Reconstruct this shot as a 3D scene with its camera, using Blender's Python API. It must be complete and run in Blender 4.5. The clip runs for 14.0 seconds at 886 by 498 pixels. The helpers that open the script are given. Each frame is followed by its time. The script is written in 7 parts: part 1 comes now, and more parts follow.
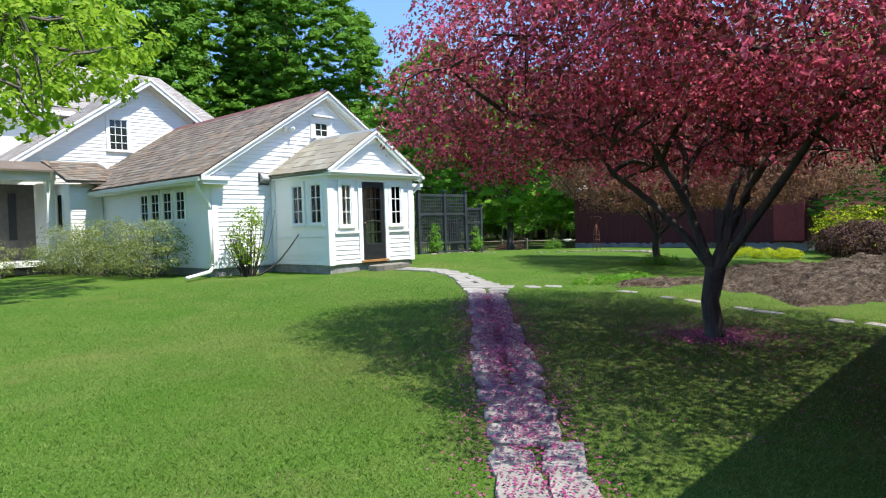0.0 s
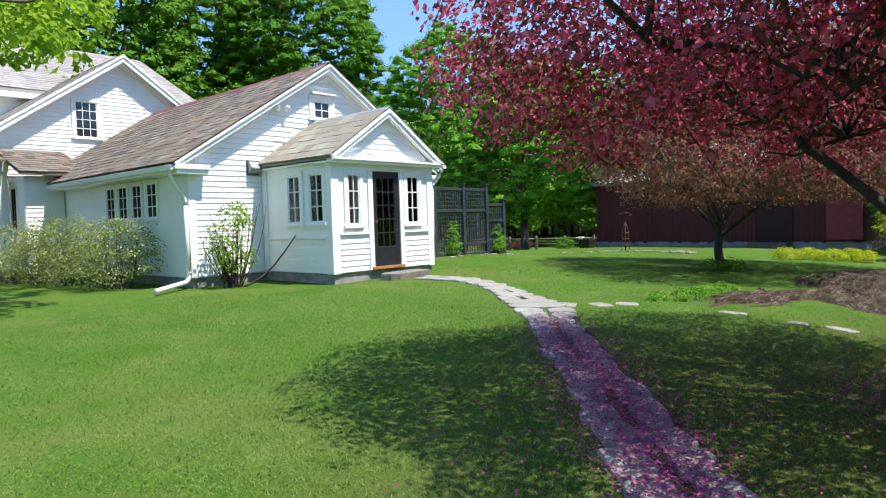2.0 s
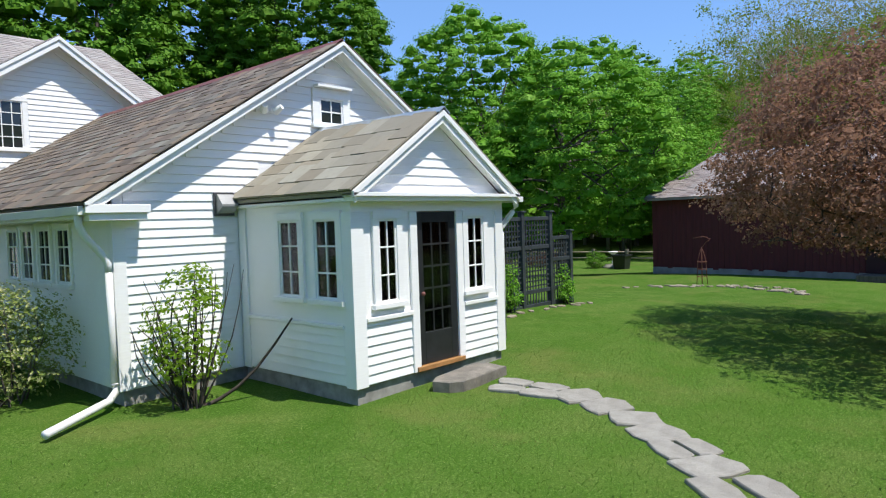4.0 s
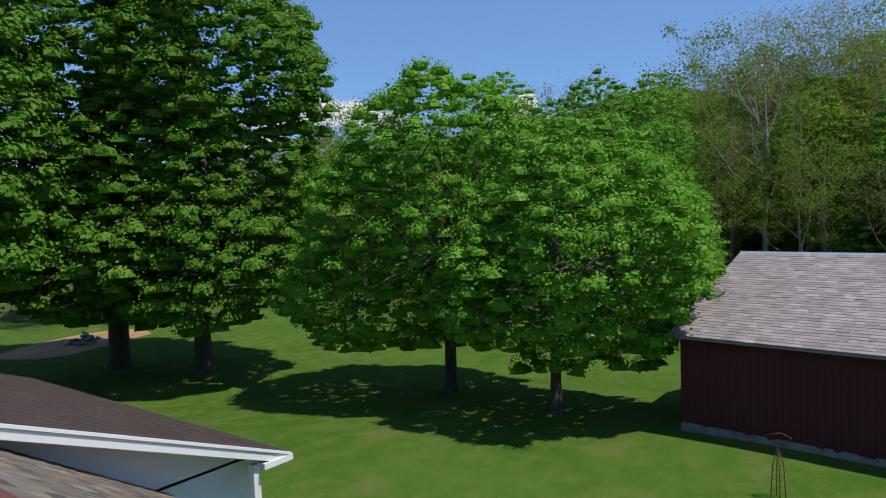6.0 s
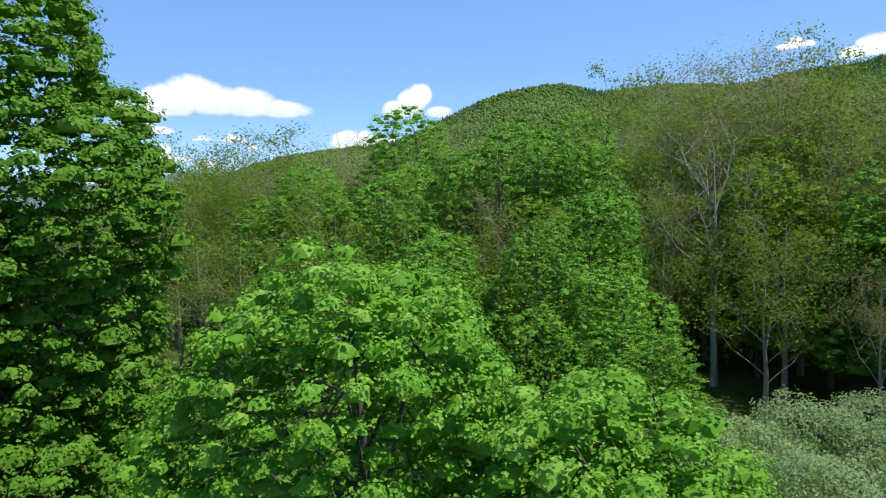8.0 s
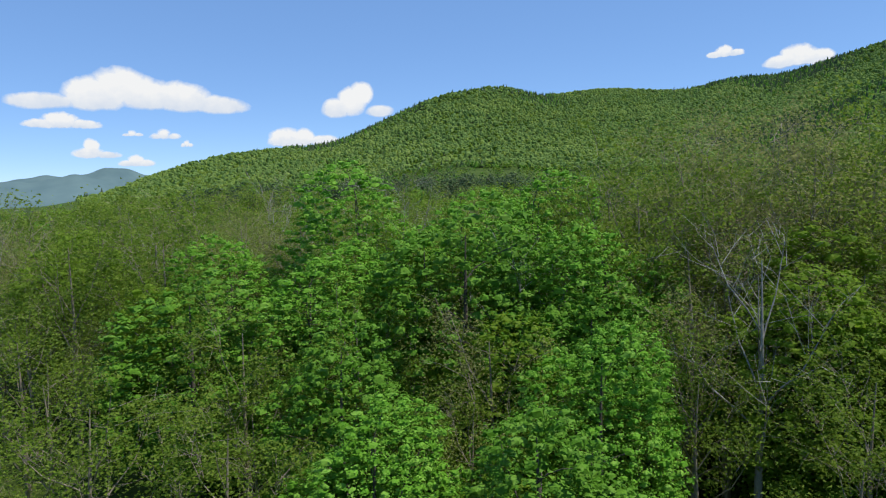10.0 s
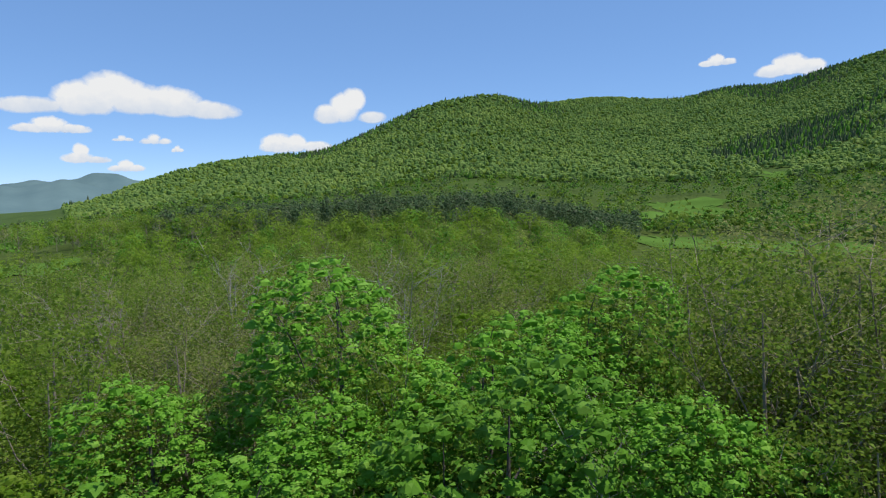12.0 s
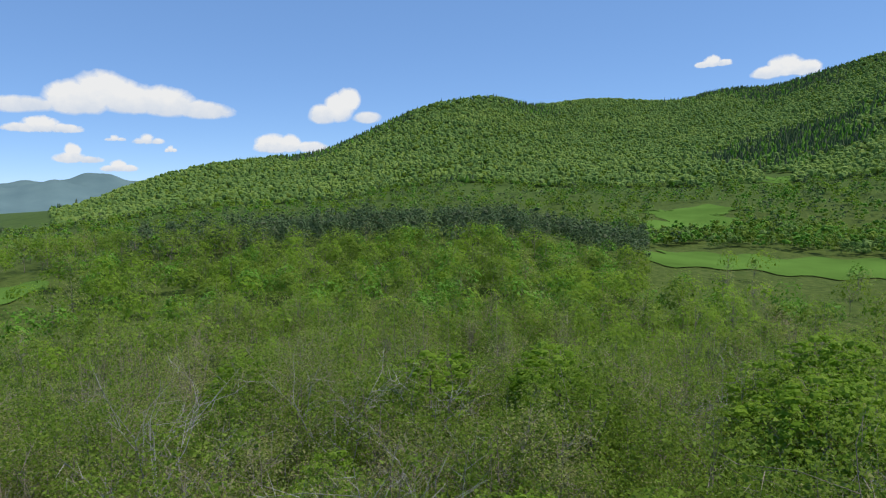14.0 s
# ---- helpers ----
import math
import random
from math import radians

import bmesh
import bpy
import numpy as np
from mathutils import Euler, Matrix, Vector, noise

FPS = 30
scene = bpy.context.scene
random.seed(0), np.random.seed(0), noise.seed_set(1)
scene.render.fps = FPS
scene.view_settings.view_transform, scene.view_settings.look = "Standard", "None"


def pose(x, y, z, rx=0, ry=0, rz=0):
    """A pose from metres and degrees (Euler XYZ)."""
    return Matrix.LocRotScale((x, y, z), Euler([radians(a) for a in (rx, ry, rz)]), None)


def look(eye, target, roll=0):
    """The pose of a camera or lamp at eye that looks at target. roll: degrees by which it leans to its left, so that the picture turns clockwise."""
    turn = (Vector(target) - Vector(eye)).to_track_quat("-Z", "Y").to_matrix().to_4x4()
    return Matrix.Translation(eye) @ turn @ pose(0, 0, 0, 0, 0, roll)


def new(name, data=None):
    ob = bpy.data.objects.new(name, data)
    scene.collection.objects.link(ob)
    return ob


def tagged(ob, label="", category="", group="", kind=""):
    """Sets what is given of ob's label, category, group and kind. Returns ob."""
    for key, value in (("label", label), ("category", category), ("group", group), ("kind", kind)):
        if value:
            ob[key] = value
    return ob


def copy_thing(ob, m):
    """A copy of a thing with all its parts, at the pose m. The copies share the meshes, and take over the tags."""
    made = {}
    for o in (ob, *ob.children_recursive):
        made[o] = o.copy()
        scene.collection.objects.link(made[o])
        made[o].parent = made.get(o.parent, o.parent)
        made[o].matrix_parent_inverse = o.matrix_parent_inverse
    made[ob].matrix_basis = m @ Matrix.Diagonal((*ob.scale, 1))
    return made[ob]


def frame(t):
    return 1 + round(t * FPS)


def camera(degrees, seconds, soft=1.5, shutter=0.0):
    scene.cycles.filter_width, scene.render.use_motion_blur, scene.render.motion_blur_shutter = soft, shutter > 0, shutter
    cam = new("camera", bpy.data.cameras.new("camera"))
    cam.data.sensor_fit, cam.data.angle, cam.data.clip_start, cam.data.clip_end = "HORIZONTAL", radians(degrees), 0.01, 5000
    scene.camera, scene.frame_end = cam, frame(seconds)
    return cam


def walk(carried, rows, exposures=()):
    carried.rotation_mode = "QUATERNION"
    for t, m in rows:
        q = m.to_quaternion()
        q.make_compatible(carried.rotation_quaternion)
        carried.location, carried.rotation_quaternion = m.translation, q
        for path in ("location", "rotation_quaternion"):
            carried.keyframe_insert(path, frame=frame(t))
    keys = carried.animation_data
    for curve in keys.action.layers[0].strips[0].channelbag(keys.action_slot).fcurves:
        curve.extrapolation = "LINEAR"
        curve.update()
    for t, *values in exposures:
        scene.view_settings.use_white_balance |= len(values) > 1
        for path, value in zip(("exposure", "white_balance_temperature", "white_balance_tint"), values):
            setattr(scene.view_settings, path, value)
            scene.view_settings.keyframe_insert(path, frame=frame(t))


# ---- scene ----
cam = camera(66.7, 14.0, soft=1.15)
PATH = [
    (0, (-10.431, -13.358, 1.249), (-8.956, -12.009, 1.181), -1.7),
    (0.5, (-10.126, -12.993, 1.248), (-8.641, -11.656, 1.176), -1.7),
    (1, (-9.652, -12.415, 1.257), (-8.167, -11.078, 1.182), -1.7),
    (1.5, (-9.132, -11.655, 1.284), (-7.648, -10.317, 1.207), -1.7),
    (2, (-8.59, -10.732, 1.327), (-7.107, -9.393, 1.248), -1.8),
    (2.5, (-7.943, -9.695, 1.395), (-6.459, -8.356, 1.315), -1.8),
    (3, (-7.169, -8.574, 1.544), (-5.685, -7.236, 1.463), -1.8),
    (3.5, (-6.272, -7.39, 1.837), (-4.786, -6.054, 1.754), -1.8),
    (4, (-5.245, -6.16, 2.339), (-3.757, -4.826, 2.254), -1.9),
    (4.5, (-4.077, -4.901, 3.12), (-2.585, -3.572, 3.031), -2.0),
    (5, (-2.766, -3.605, 4.224), (-1.256, -2.297, 4.13), -2.0),
    (5.5, (-1.341, -2.179, 5.557), (0.2, -0.908, 5.456), -2.0),
    (6, (0.112, -0.715, 7.081), (1.708, 0.484, 6.968), -1.9),
    (6.5, (1.894, 0.932, 8.735), (3.542, 2.058, 8.611), -1.9),
    (7, (3.945, 2.637, 10.402), (5.647, 3.679, 10.27), -1.9),
    (7.5, (6.19, 4.297, 12.193), (7.927, 5.279, 12.051), -1.8),
    (8, (8.882, 6.085, 14.015), (10.642, 7.022, 13.864), -1.8),
    (8.5, (11.901, 7.909, 15.801), (13.684, 8.801, 15.643), -1.7),
    (9, (15.193, 9.765, 17.536), (16.997, 10.613, 17.375), -1.5),
    (9.5, (18.714, 11.665, 19.259), (20.536, 12.473, 19.098), -1.4),
    (10, (22.42, 13.614, 20.924), (24.255, 14.393, 20.765), -1.3),
    (10.5, (26.27, 15.626, 22.526), (28.112, 16.391, 22.371), -1.1),
    (11, (30.221, 17.711, 24.071), (32.064, 18.472, 23.924), -1.1),
    (11.5, (34.356, 19.901, 25.681), (36.201, 20.659, 25.539), -1.0),
    (12, (38.681, 22.14, 27.436), (40.527, 22.897, 27.294), -1.0),
    (12.5, (43.161, 24.424, 29.231), (45.009, 25.177, 29.088), -0.9),
    (13, (47.773, 26.656, 31.04), (49.621, 27.407, 30.897), -0.9),
    (13.5, (52.443, 28.822, 32.812), (54.292, 29.57, 32.669), -0.9),
    (14, (57.367, 31.052, 34.503), (59.218, 31.795, 34.36), -0.9),
]
walk(cam, [(t, look(eye, target, roll)) for t, eye, target, roll in PATH],
     [(0.0, 0.72), (2.2, 0.72), (4.4, 0.05), (5.4, -0.4), (6.4, -0.1), (7.2, 0.15), (8.2, 0.2), (10.3, -0.14), (14.0, -0.2)])

# ---- light ----
SUN_TO = Vector((0.10, -0.43, 0.90)).normalized()
world = bpy.data.worlds.new("sky_world")
scene.world = world
world.use_nodes = True
wn = world.node_tree
sky = wn.nodes.new("ShaderNodeTexSky")
sky.sky_type, sky.sun_disc = "NISHITA", False
sky.sun_elevation = math.asin(SUN_TO.z)
sky.sun_rotation = math.atan2(SUN_TO.x, SUN_TO.y)
sky.altitude, sky.air_density, sky.dust_density, sky.ozone_density = 2200, 0.8, 0.0, 3.0
wn.nodes["Background"].inputs["Strength"].default_value = 0.15
tone = wn.nodes.new("ShaderNodeHueSaturation")
tone.inputs["Saturation"].default_value, tone.inputs["Value"].default_value = 1.06, 1.28
wn.links.new(sky.outputs[0], tone.inputs["Color"])
veil = wn.nodes.new("ShaderNodeMix")
veil.data_type = "RGBA"
veil.inputs[0].default_value, veil.inputs[7].default_value = 0.45, (1.5, 3.05, 6.2, 1)
wn.links.new(tone.outputs[0], veil.inputs[6])
wn.links.new(veil.outputs[2], wn.nodes["Background"].inputs[0])
sun = new("sun", bpy.data.lights.new("sun", "SUN"))
sun.data.energy, sun.data.angle, sun.data.color = 5.0, radians(0.53), (1.0, 0.955, 0.88)
sun.matrix_world = look((0, 0, 60), Vector((0, 0, 60)) - SUN_TO)

# ---- materials ----
class Nodes:
    """A small builder of node materials."""

    def __init__(self, name):
        self.mat = bpy.data.materials.new(name)
        self.mat.use_nodes = True
        self.tree = self.mat.node_tree
        self.bsdf = self.tree.nodes["Principled BSDF"]
        self.out = self.tree.nodes["Material Output"]
        self.coords = self.tree.nodes.new("ShaderNodeTexCoord").outputs["Object"]

    def add(self, kind, **given):
        node = self.tree.nodes.new(kind)
        if "data_type" in given:
            node.data_type = given["data_type"]
        if "blend_type" in given:
            node.blend_type = given["blend_type"]
        if "operation" in given:
            node.operation = given["operation"]
        return node

    def put(self, value, socket):
        if isinstance(value, bpy.types.NodeSocket):
            self.tree.links.new(value, socket)
        else:
            socket.default_value = value

    def noise(self, scale, detail=4, rough=0.55, stretch=None, where=None):
        node = self.add("ShaderNodeTexNoise")
        node.inputs["Scale"].default_value = scale
        node.inputs["Detail"].default_value = detail
        node.inputs["Roughness"].default_value = rough
        src = where or self.coords
        if stretch:
            m = self.add("ShaderNodeMapping")
            m.inputs["Scale"].default_value = stretch
            self.put(src, m.inputs["Vector"])
            src = m.outputs[0]
        self.put(src, node.inputs["Vector"])
        return node.outputs["Fac"]

    def ramp(self, fac, *stops):
        node = self.add("ShaderNodeValToRGB")
        e = node.color_ramp.elements
        while len(e) < len(stops):
            e.new(0.5)
        for el, (at, c) in zip(e, stops):
            el.position = at
            el.color = (*c, 1) if len(c) == 3 else c
        self.put(fac, node.inputs[0])
        return node.outputs[0]

    def level(self, fac, lo, hi, a=0.0, b=1.0):
        node = self.add("ShaderNodeMapRange")
        for key, v in zip(("From Min", "From Max", "To Min", "To Max"), (lo, hi, a, b)):
            node.inputs[key].default_value = v
        self.put(fac, node.inputs["Value"])
        return node.outputs[0]

    def mix(self, fac, a, b, blend="MIX"):
        node = self.add("ShaderNodeMix", data_type="RGBA", blend_type=blend)
        self.put(fac, node.inputs[0])
        for v, s in ((a, node.inputs[6]), (b, node.inputs[7])):
            self.put((*v, 1) if isinstance(v, tuple) and len(v) == 3 else v, s)
        return node.outputs[2]

    def math(self, op, a, b=0.0):
        node = self.add("ShaderNodeMath", operation=op)
        self.put(a, node.inputs[0])
        self.put(b, node.inputs[1])
        return node.outputs[0]

    def island(self):
        return self.add("ShaderNodeNewGeometry").outputs["Random Per Island"]

    def each(self):
        return self.add("ShaderNodeObjectInfo").outputs["Random"]

    def bump(self, height, strength=0.3, distance=0.01):
        node = self.add("ShaderNodeBump")
        node.inputs["Strength"].default_value = strength
        node.inputs["Distance"].default_value = distance
        self.put(height, node.inputs["Height"])
        self.put(node.outputs[0], self.bsdf.inputs["Normal"])

    def done(self, colour, rough=0.6, metal=0.0, spec=0.5):
        self.put((*colour, 1) if isinstance(colour, tuple) and len(colour) == 3 else colour, self.bsdf.inputs["Base Color"])
        self.put(rough, self.bsdf.inputs["Roughness"])
        self.bsdf.inputs["Metallic"].default_value = metal
        self.bsdf.inputs["Specular IOR Level"].default_value = spec
        return self.mat


def painted(name, colour, dirt=(0.45, 0.43, 0.38), amount=0.25, rough=0.45, grain=(3, 60, 60)):
    n = Nodes(name)
    stain = n.level(n.noise(1.3, 5), 0.5, 0.8, 0, amount)
    fine = n.noise(1.0, 3, stretch=grain)
    c = n.mix(stain, colour, dirt)
    c = n.mix(n.level(fine, 0.3, 0.8, 0, 0.12), c, dirt)
    n.bump(fine, 0.12, 0.004)
    return n.done(c, rough)


def plain_mat(name, colour, rough=0.5, metal=0.0, vary=0.15, scale=6):
    n = Nodes(name)
    f = n.noise(scale, 5)
    dark = tuple(v * (1 - vary) for v in colour)
    light = tuple(min(1, v * (1 + vary)) for v in colour)
    n.bump(n.noise(scale * 8, 3), 0.15, 0.004)
    return n.done(n.mix(n.level(f, 0.3, 0.7), dark, light), rough, metal)


def leaf_mat(name, low, high, shine=0.6, through_light=0.35, third=None):
    n = Nodes(name)
    r = n.island()
    stops = [(0.0, low), (1.0, high)] if third is None else [(0.0, low), (0.62, high), (0.9, third)]
    c = n.ramp(r, *stops)
    c = n.mix(n.level(n.each(), 0, 1, 0.0, 0.16), c, tuple(0.55 * v for v in low))
    pos = n.add("ShaderNodeNewGeometry").outputs["Position"]
    c = n.mix(n.level(n.noise(0.035, 5, 0.62, where=pos), 0.40, 0.66, 0.0, 0.28), c, tuple(0.62 * v for v in low))
    n.done(c, max(shine, 0.6), spec=0.10)
    t = n.add("ShaderNodeBsdfTranslucent")
    warm = n.mix(0.5, c, tuple(min(1, v * 1.6) for v in high))
    n.put(warm, t.inputs[0])
    m = n.add("ShaderNodeMixShader")
    m.inputs[0].default_value = through_light
    n.put(n.bsdf.outputs[0], m.inputs[1])
    n.put(t.outputs[0], m.inputs[2])
    n.put(m.outputs[0], n.out.inputs[0])
    return n.mat


def bark_mat(name, dark, light):
    n = Nodes(name)
    f = n.noise(9, 6, 0.7, stretch=(1, 1, 0.25))
    n.bump(f, 0.7, 0.03)
    return n.done(n.ramp(f, (0.3, dark), (0.7, light)), 0.9)


M_WHITE = painted("white_clapboard_paint", (0.88, 0.88, 0.87), amount=0.15)
M_TRIM = painted("white_trim_paint", (0.87, 0.87, 0.86), amount=0.12)
M_FOUND = plain_mat("grey_concrete", (0.27, 0.26, 0.24), 0.9, vary=0.3)
M_BLACK = plain_mat("charcoal_paint", (0.018, 0.019, 0.022), 0.4, vary=0.3)
M_FENCE = plain_mat("dark_grey_stain", (0.035, 0.042, 0.048), 0.55, vary=0.35, scale=3)
M_SILL = plain_mat("bare_wood_sill", (0.36, 0.18, 0.06), 0.6, vary=0.3)
M_GUTTER = painted("white_gutter", (0.78, 0.78, 0.77), amount=0.2, rough=0.35)
M_COPPER = plain_mat("faded_red_ridge_metal", (0.16, 0.055, 0.045), 0.6, vary=0.35)
M_FLASH = plain_mat("grey_flashing", (0.45, 0.50, 0.54), 0.35, 0.6, vary=0.15)
M_INSIDE = plain_mat("dark_door_and_shade", (0.12, 0.11, 0.10), 0.9)
M_CONC = plain_mat("foundation_concrete", (0.22, 0.22, 0.21), 0.9, vary=0.3, scale=2)


def slate_mat(name, *tones):
    n = Nodes(name)
    f = n.noise(7, 6, 0.65)
    pick = n.math("FRACT", n.math("ADD", n.each(), n.island()))
    c = n.ramp(pick, *[(k / max(1, len(tones) - 1), t) for k, t in enumerate(tones)])
    grey = n.level(n.math("FRACT", n.math("MULTIPLY", pick, 17.3)), 0, 1, 0.0, 0.42)
    c = n.mix(grey, c, tuple(0.45 * v for v in tones[0]))
    c = n.mix(n.level(f, 0.5, 0.8, 0, 0.4), c, (0.13, 0.10, 0.07))
    lich = n.level(n.noise(1.1, 5), 0.55, 0.75, 0, 0.35)
    c = n.mix(lich, c, tuple(1.25 * v for v in tones[-1]))
    n.bump(n.noise(30, 4), 0.35, 0.006)
    return n.done(c, 0.75)


M_SLATE = slate_mat("weathered_slate", (0.088, 0.064, 0.048), (0.20, 0.148, 0.11), (0.145, 0.132, 0.108), (0.25, 0.175, 0.115), (0.225, 0.215, 0.18))
M_SHINGLE = slate_mat("weathered_tan_shingle", (0.24, 0.215, 0.165), (0.33, 0.305, 0.24), (0.27, 0.23, 0.165), (0.35, 0.335, 0.275))
M_BARNROOF = slate_mat("grey_pink_slate", (0.24, 0.19, 0.18), (0.33, 0.27, 0.26), (0.29, 0.26, 0.25), (0.40, 0.34, 0.32))
M_MAINROOF = slate_mat("light_grey_slate", (0.30, 0.26, 0.24), (0.40, 0.36, 0.33), (0.34, 0.32, 0.30))


def barn_red():
    n = Nodes("faded_barn_red")
    f = n.noise(2.0, 6, 0.6, stretch=(6, 6, 0.7))
    c = n.ramp(f, (0.3, (0.066, 0.008, 0.010)), (0.7, (0.108, 0.013, 0.016)))
    c = n.mix(n.level(n.each(), 0, 1, 0, 0.35), c, (0.075, 0.011, 0.013))
    n.bump(f, 0.3, 0.006)
    return n.done(c, 0.8)


M_RED = barn_red()


def metal_roof():
    n = Nodes("brown_metal_roof")
    c = n.ramp(n.noise(1.5, 5), (0.3, (0.10, 0.075, 0.066)), (0.7, (0.14, 0.105, 0.09)))
    return n.done(c, 0.5, 0.2)


M_METAL = metal_roof()


def glass_mat():
    n = Nodes("window_glass")
    n.done((0.02, 0.024, 0.026), 0.03, 0.0, 0.6)
    return n.mat


def clear_glass():
    n = Nodes("clear_pane")
    clear = n.add("ShaderNodeBsdfTransparent")
    clear.inputs[0].default_value = (0.90, 0.93, 0.92, 1)
    gloss = n.add("ShaderNodeBsdfGlossy")
    gloss.inputs["Roughness"].default_value = 0.02
    fres = n.add("ShaderNodeFresnel")
    fres.inputs[0].default_value = 1.5
    m = n.add("ShaderNodeMixShader")
    n.put(fres.outputs[0], m.inputs[0])
    n.put(clear.outputs[0], m.inputs[1])
    n.put(gloss.outputs[0], m.inputs[2])
    n.put(m.outputs[0], n.out.inputs[0])
    return n.mat


M_CLEAR = clear_glass()
M_GLASS = glass_mat()


def stone_mat(name, a, b, c3):
    n = Nodes(name)
    f = n.noise(4, 8, 0.65)
    col = n.ramp(f, (0.3, a), (0.55, b), (0.75, c3))
    col = n.mix(n.level(n.each(), 0, 1, 0, 0.4), col, a)
    n.bump(n.noise(12, 8, 0.7), 0.6, 0.03)
    return n.done(col, 0.85)


M_FLAG = stone_mat("flagstone", (0.20, 0.185, 0.16), (0.30, 0.285, 0.25), (0.37, 0.35, 0.31))


def ledge_mat():
    n = Nodes("ledge_rock")
    strata = n.noise(2.2, 8, 0.7, stretch=(0.5, 3.2, 6.0))
    fine = n.noise(11, 8, 0.75, stretch=(0.6, 2.4, 3.0))
    c = n.ramp(strata, (0.30, (0.030, 0.020, 0.013)), (0.46, (0.095, 0.065, 0.042)), (0.58, (0.20, 0.150, 0.105)), (0.70, (0.33, 0.275, 0.21)))
    c = n.mix(n.level(fine, 0.42, 0.56, 0.75, 0.0), c, (0.022, 0.016, 0.011))
    c = n.mix(n.level(n.noise(1.3, 6, 0.7), 0.60, 0.70, 0, 0.7), c, (0.055, 0.075, 0.022))
    c = n.mix(n.level(n.noise(5, 6, 0.7), 0.64, 0.70, 0, 0.7), c, (0.34, 0.33, 0.29))
    n.bump(n.math("ADD", strata, n.math("MULTIPLY", fine, 0.6)), 1.0, 0.12)
    return n.done(c, 0.9, spec=0.2)


M_ROCK = ledge_mat()


def lawn_mat():
    n = Nodes("lawn")
    pos = n.add("ShaderNodeNewGeometry").outputs["Position"]
    big = n.noise(0.16, 4, 0.6, where=pos)
    mid = n.noise(1.1, 5, 0.6, where=pos)
    fine = n.noise(24, 5, 0.75, where=pos)
    c = n.ramp(big, (0.34, (0.048, 0.122, 0.010)), (0.64, (0.105, 0.200, 0.028)))
    c = n.mix(n.level(mid, 0.42, 0.62, 0, 0.8), c, (0.165, 0.215, 0.052))
    c = n.mix(n.level(fine, 0.35, 0.7, 0, 0.65), c, (0.028, 0.066, 0.006))
    grain = n.noise(75, 4, 0.8, where=pos)
    c = n.mix(n.level(grain, 0.40, 0.60, 0, 0.85), c, (0.030, 0.078, 0.008))
    c = n.mix(n.level(n.noise(40, 3, 0.7, where=pos), 0.52, 0.68, 0, 0.65), c, (0.20, 0.29, 0.075))
    streak = n.level(n.noise(0.5, 4, 0.6, stretch=(0.35, 2.2, 1), where=pos), 0.4, 0.65, 0, 0.35)
    c = n.mix(streak, c, (0.050, 0.115, 0.010))
    dry = n.level(n.noise(0.45, 6, 0.65, where=pos), 0.54, 0.74, 0, 0.55)
    c = n.mix(dry, c, (0.16, 0.155, 0.05))
    # thin worn turf under the crabapple, also darkened to deepen the shade there
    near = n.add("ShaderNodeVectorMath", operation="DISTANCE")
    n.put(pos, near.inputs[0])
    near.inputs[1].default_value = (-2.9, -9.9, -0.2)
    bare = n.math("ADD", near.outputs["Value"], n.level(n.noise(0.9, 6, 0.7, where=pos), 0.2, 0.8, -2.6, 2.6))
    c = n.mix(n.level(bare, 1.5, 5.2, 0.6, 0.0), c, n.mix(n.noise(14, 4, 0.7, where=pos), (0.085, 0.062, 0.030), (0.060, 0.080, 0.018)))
    # forest floor, meadow and hillside farther out
    d = n.add("ShaderNodeVectorMath", operation="DISTANCE")
    n.put(pos, d.inputs[0])
    d.inputs[1].default_value = (0.0, 10.0, 0.0)
    wob = n.math("ADD", d.outputs["Value"], n.level(n.noise(0.05, 3, where=pos), 0, 1, -22, 22))
    wood = n.level(wob, 52, 62, 0, 1)
    leafy = n.ramp(n.noise(0.35, 8, 0.7, where=pos), (0.3, (0.028, 0.046, 0.009)), (0.5, (0.064, 0.094, 0.019)), (0.7, (0.110, 0.130, 0.036)))
    c = n.mix(wood, c, leafy)
    far = n.level(d.outputs["Value"], 640, 950, 0, 1)
    # hillside floor darkened to paint shade into the gaps between crowns
    hill = n.ramp(n.noise(0.03, 10, 0.75, where=pos), (0.3, (0.040, 0.070, 0.017)), (0.55, (0.066, 0.105, 0.024)), (0.75, (0.090, 0.135, 0.032)))
    c = n.mix(far, c, hill)
    n.bump(n.noise(60, 4, 0.8, where=pos), 0.5, 0.03)
    return n.done(c, 0.95, spec=0.05)


M_LAWN = lawn_mat()


def blade_mat():
    n = Nodes("grass_blade")
    pos = n.add("ShaderNodeNewGeometry").outputs["Position"]
    c = n.ramp(n.island(), (0.0, (0.085, 0.190, 0.020)), (0.6, (0.130, 0.250, 0.036)), (0.95, (0.22, 0.29, 0.085)))
    c = n.mix(n.level(n.noise(0.42, 5, 0.6, where=pos), 0.42, 0.64, 0, 0.85), c, (0.215, 0.275, 0.075))
    c = n.mix(n.level(n.noise(0.9, 4, 0.6, stretch=(0.4, 1.6, 1), where=pos), 0.5, 0.7, 0, 0.55), c, (0.060, 0.150, 0.014))
    c = n.mix(n.level(n.noise(1.6, 4, 0.6, where=pos), 0.58, 0.72, 0, 0.65), c, (0.26, 0.235, 0.10))
    n.done(c, 0.7, spec=0.15)
    t = n.add("ShaderNodeBsdfTranslucent")
    n.put(c, t.inputs[0])
    m = n.add("ShaderNodeMixShader")
    m.inputs[0].default_value = 0.4
    n.put(n.bsdf.outputs[0], m.inputs[1])
    n.put(t.outputs[0], m.inputs[2])
    n.put(m.outputs[0], n.out.inputs[0])
    return n.mat


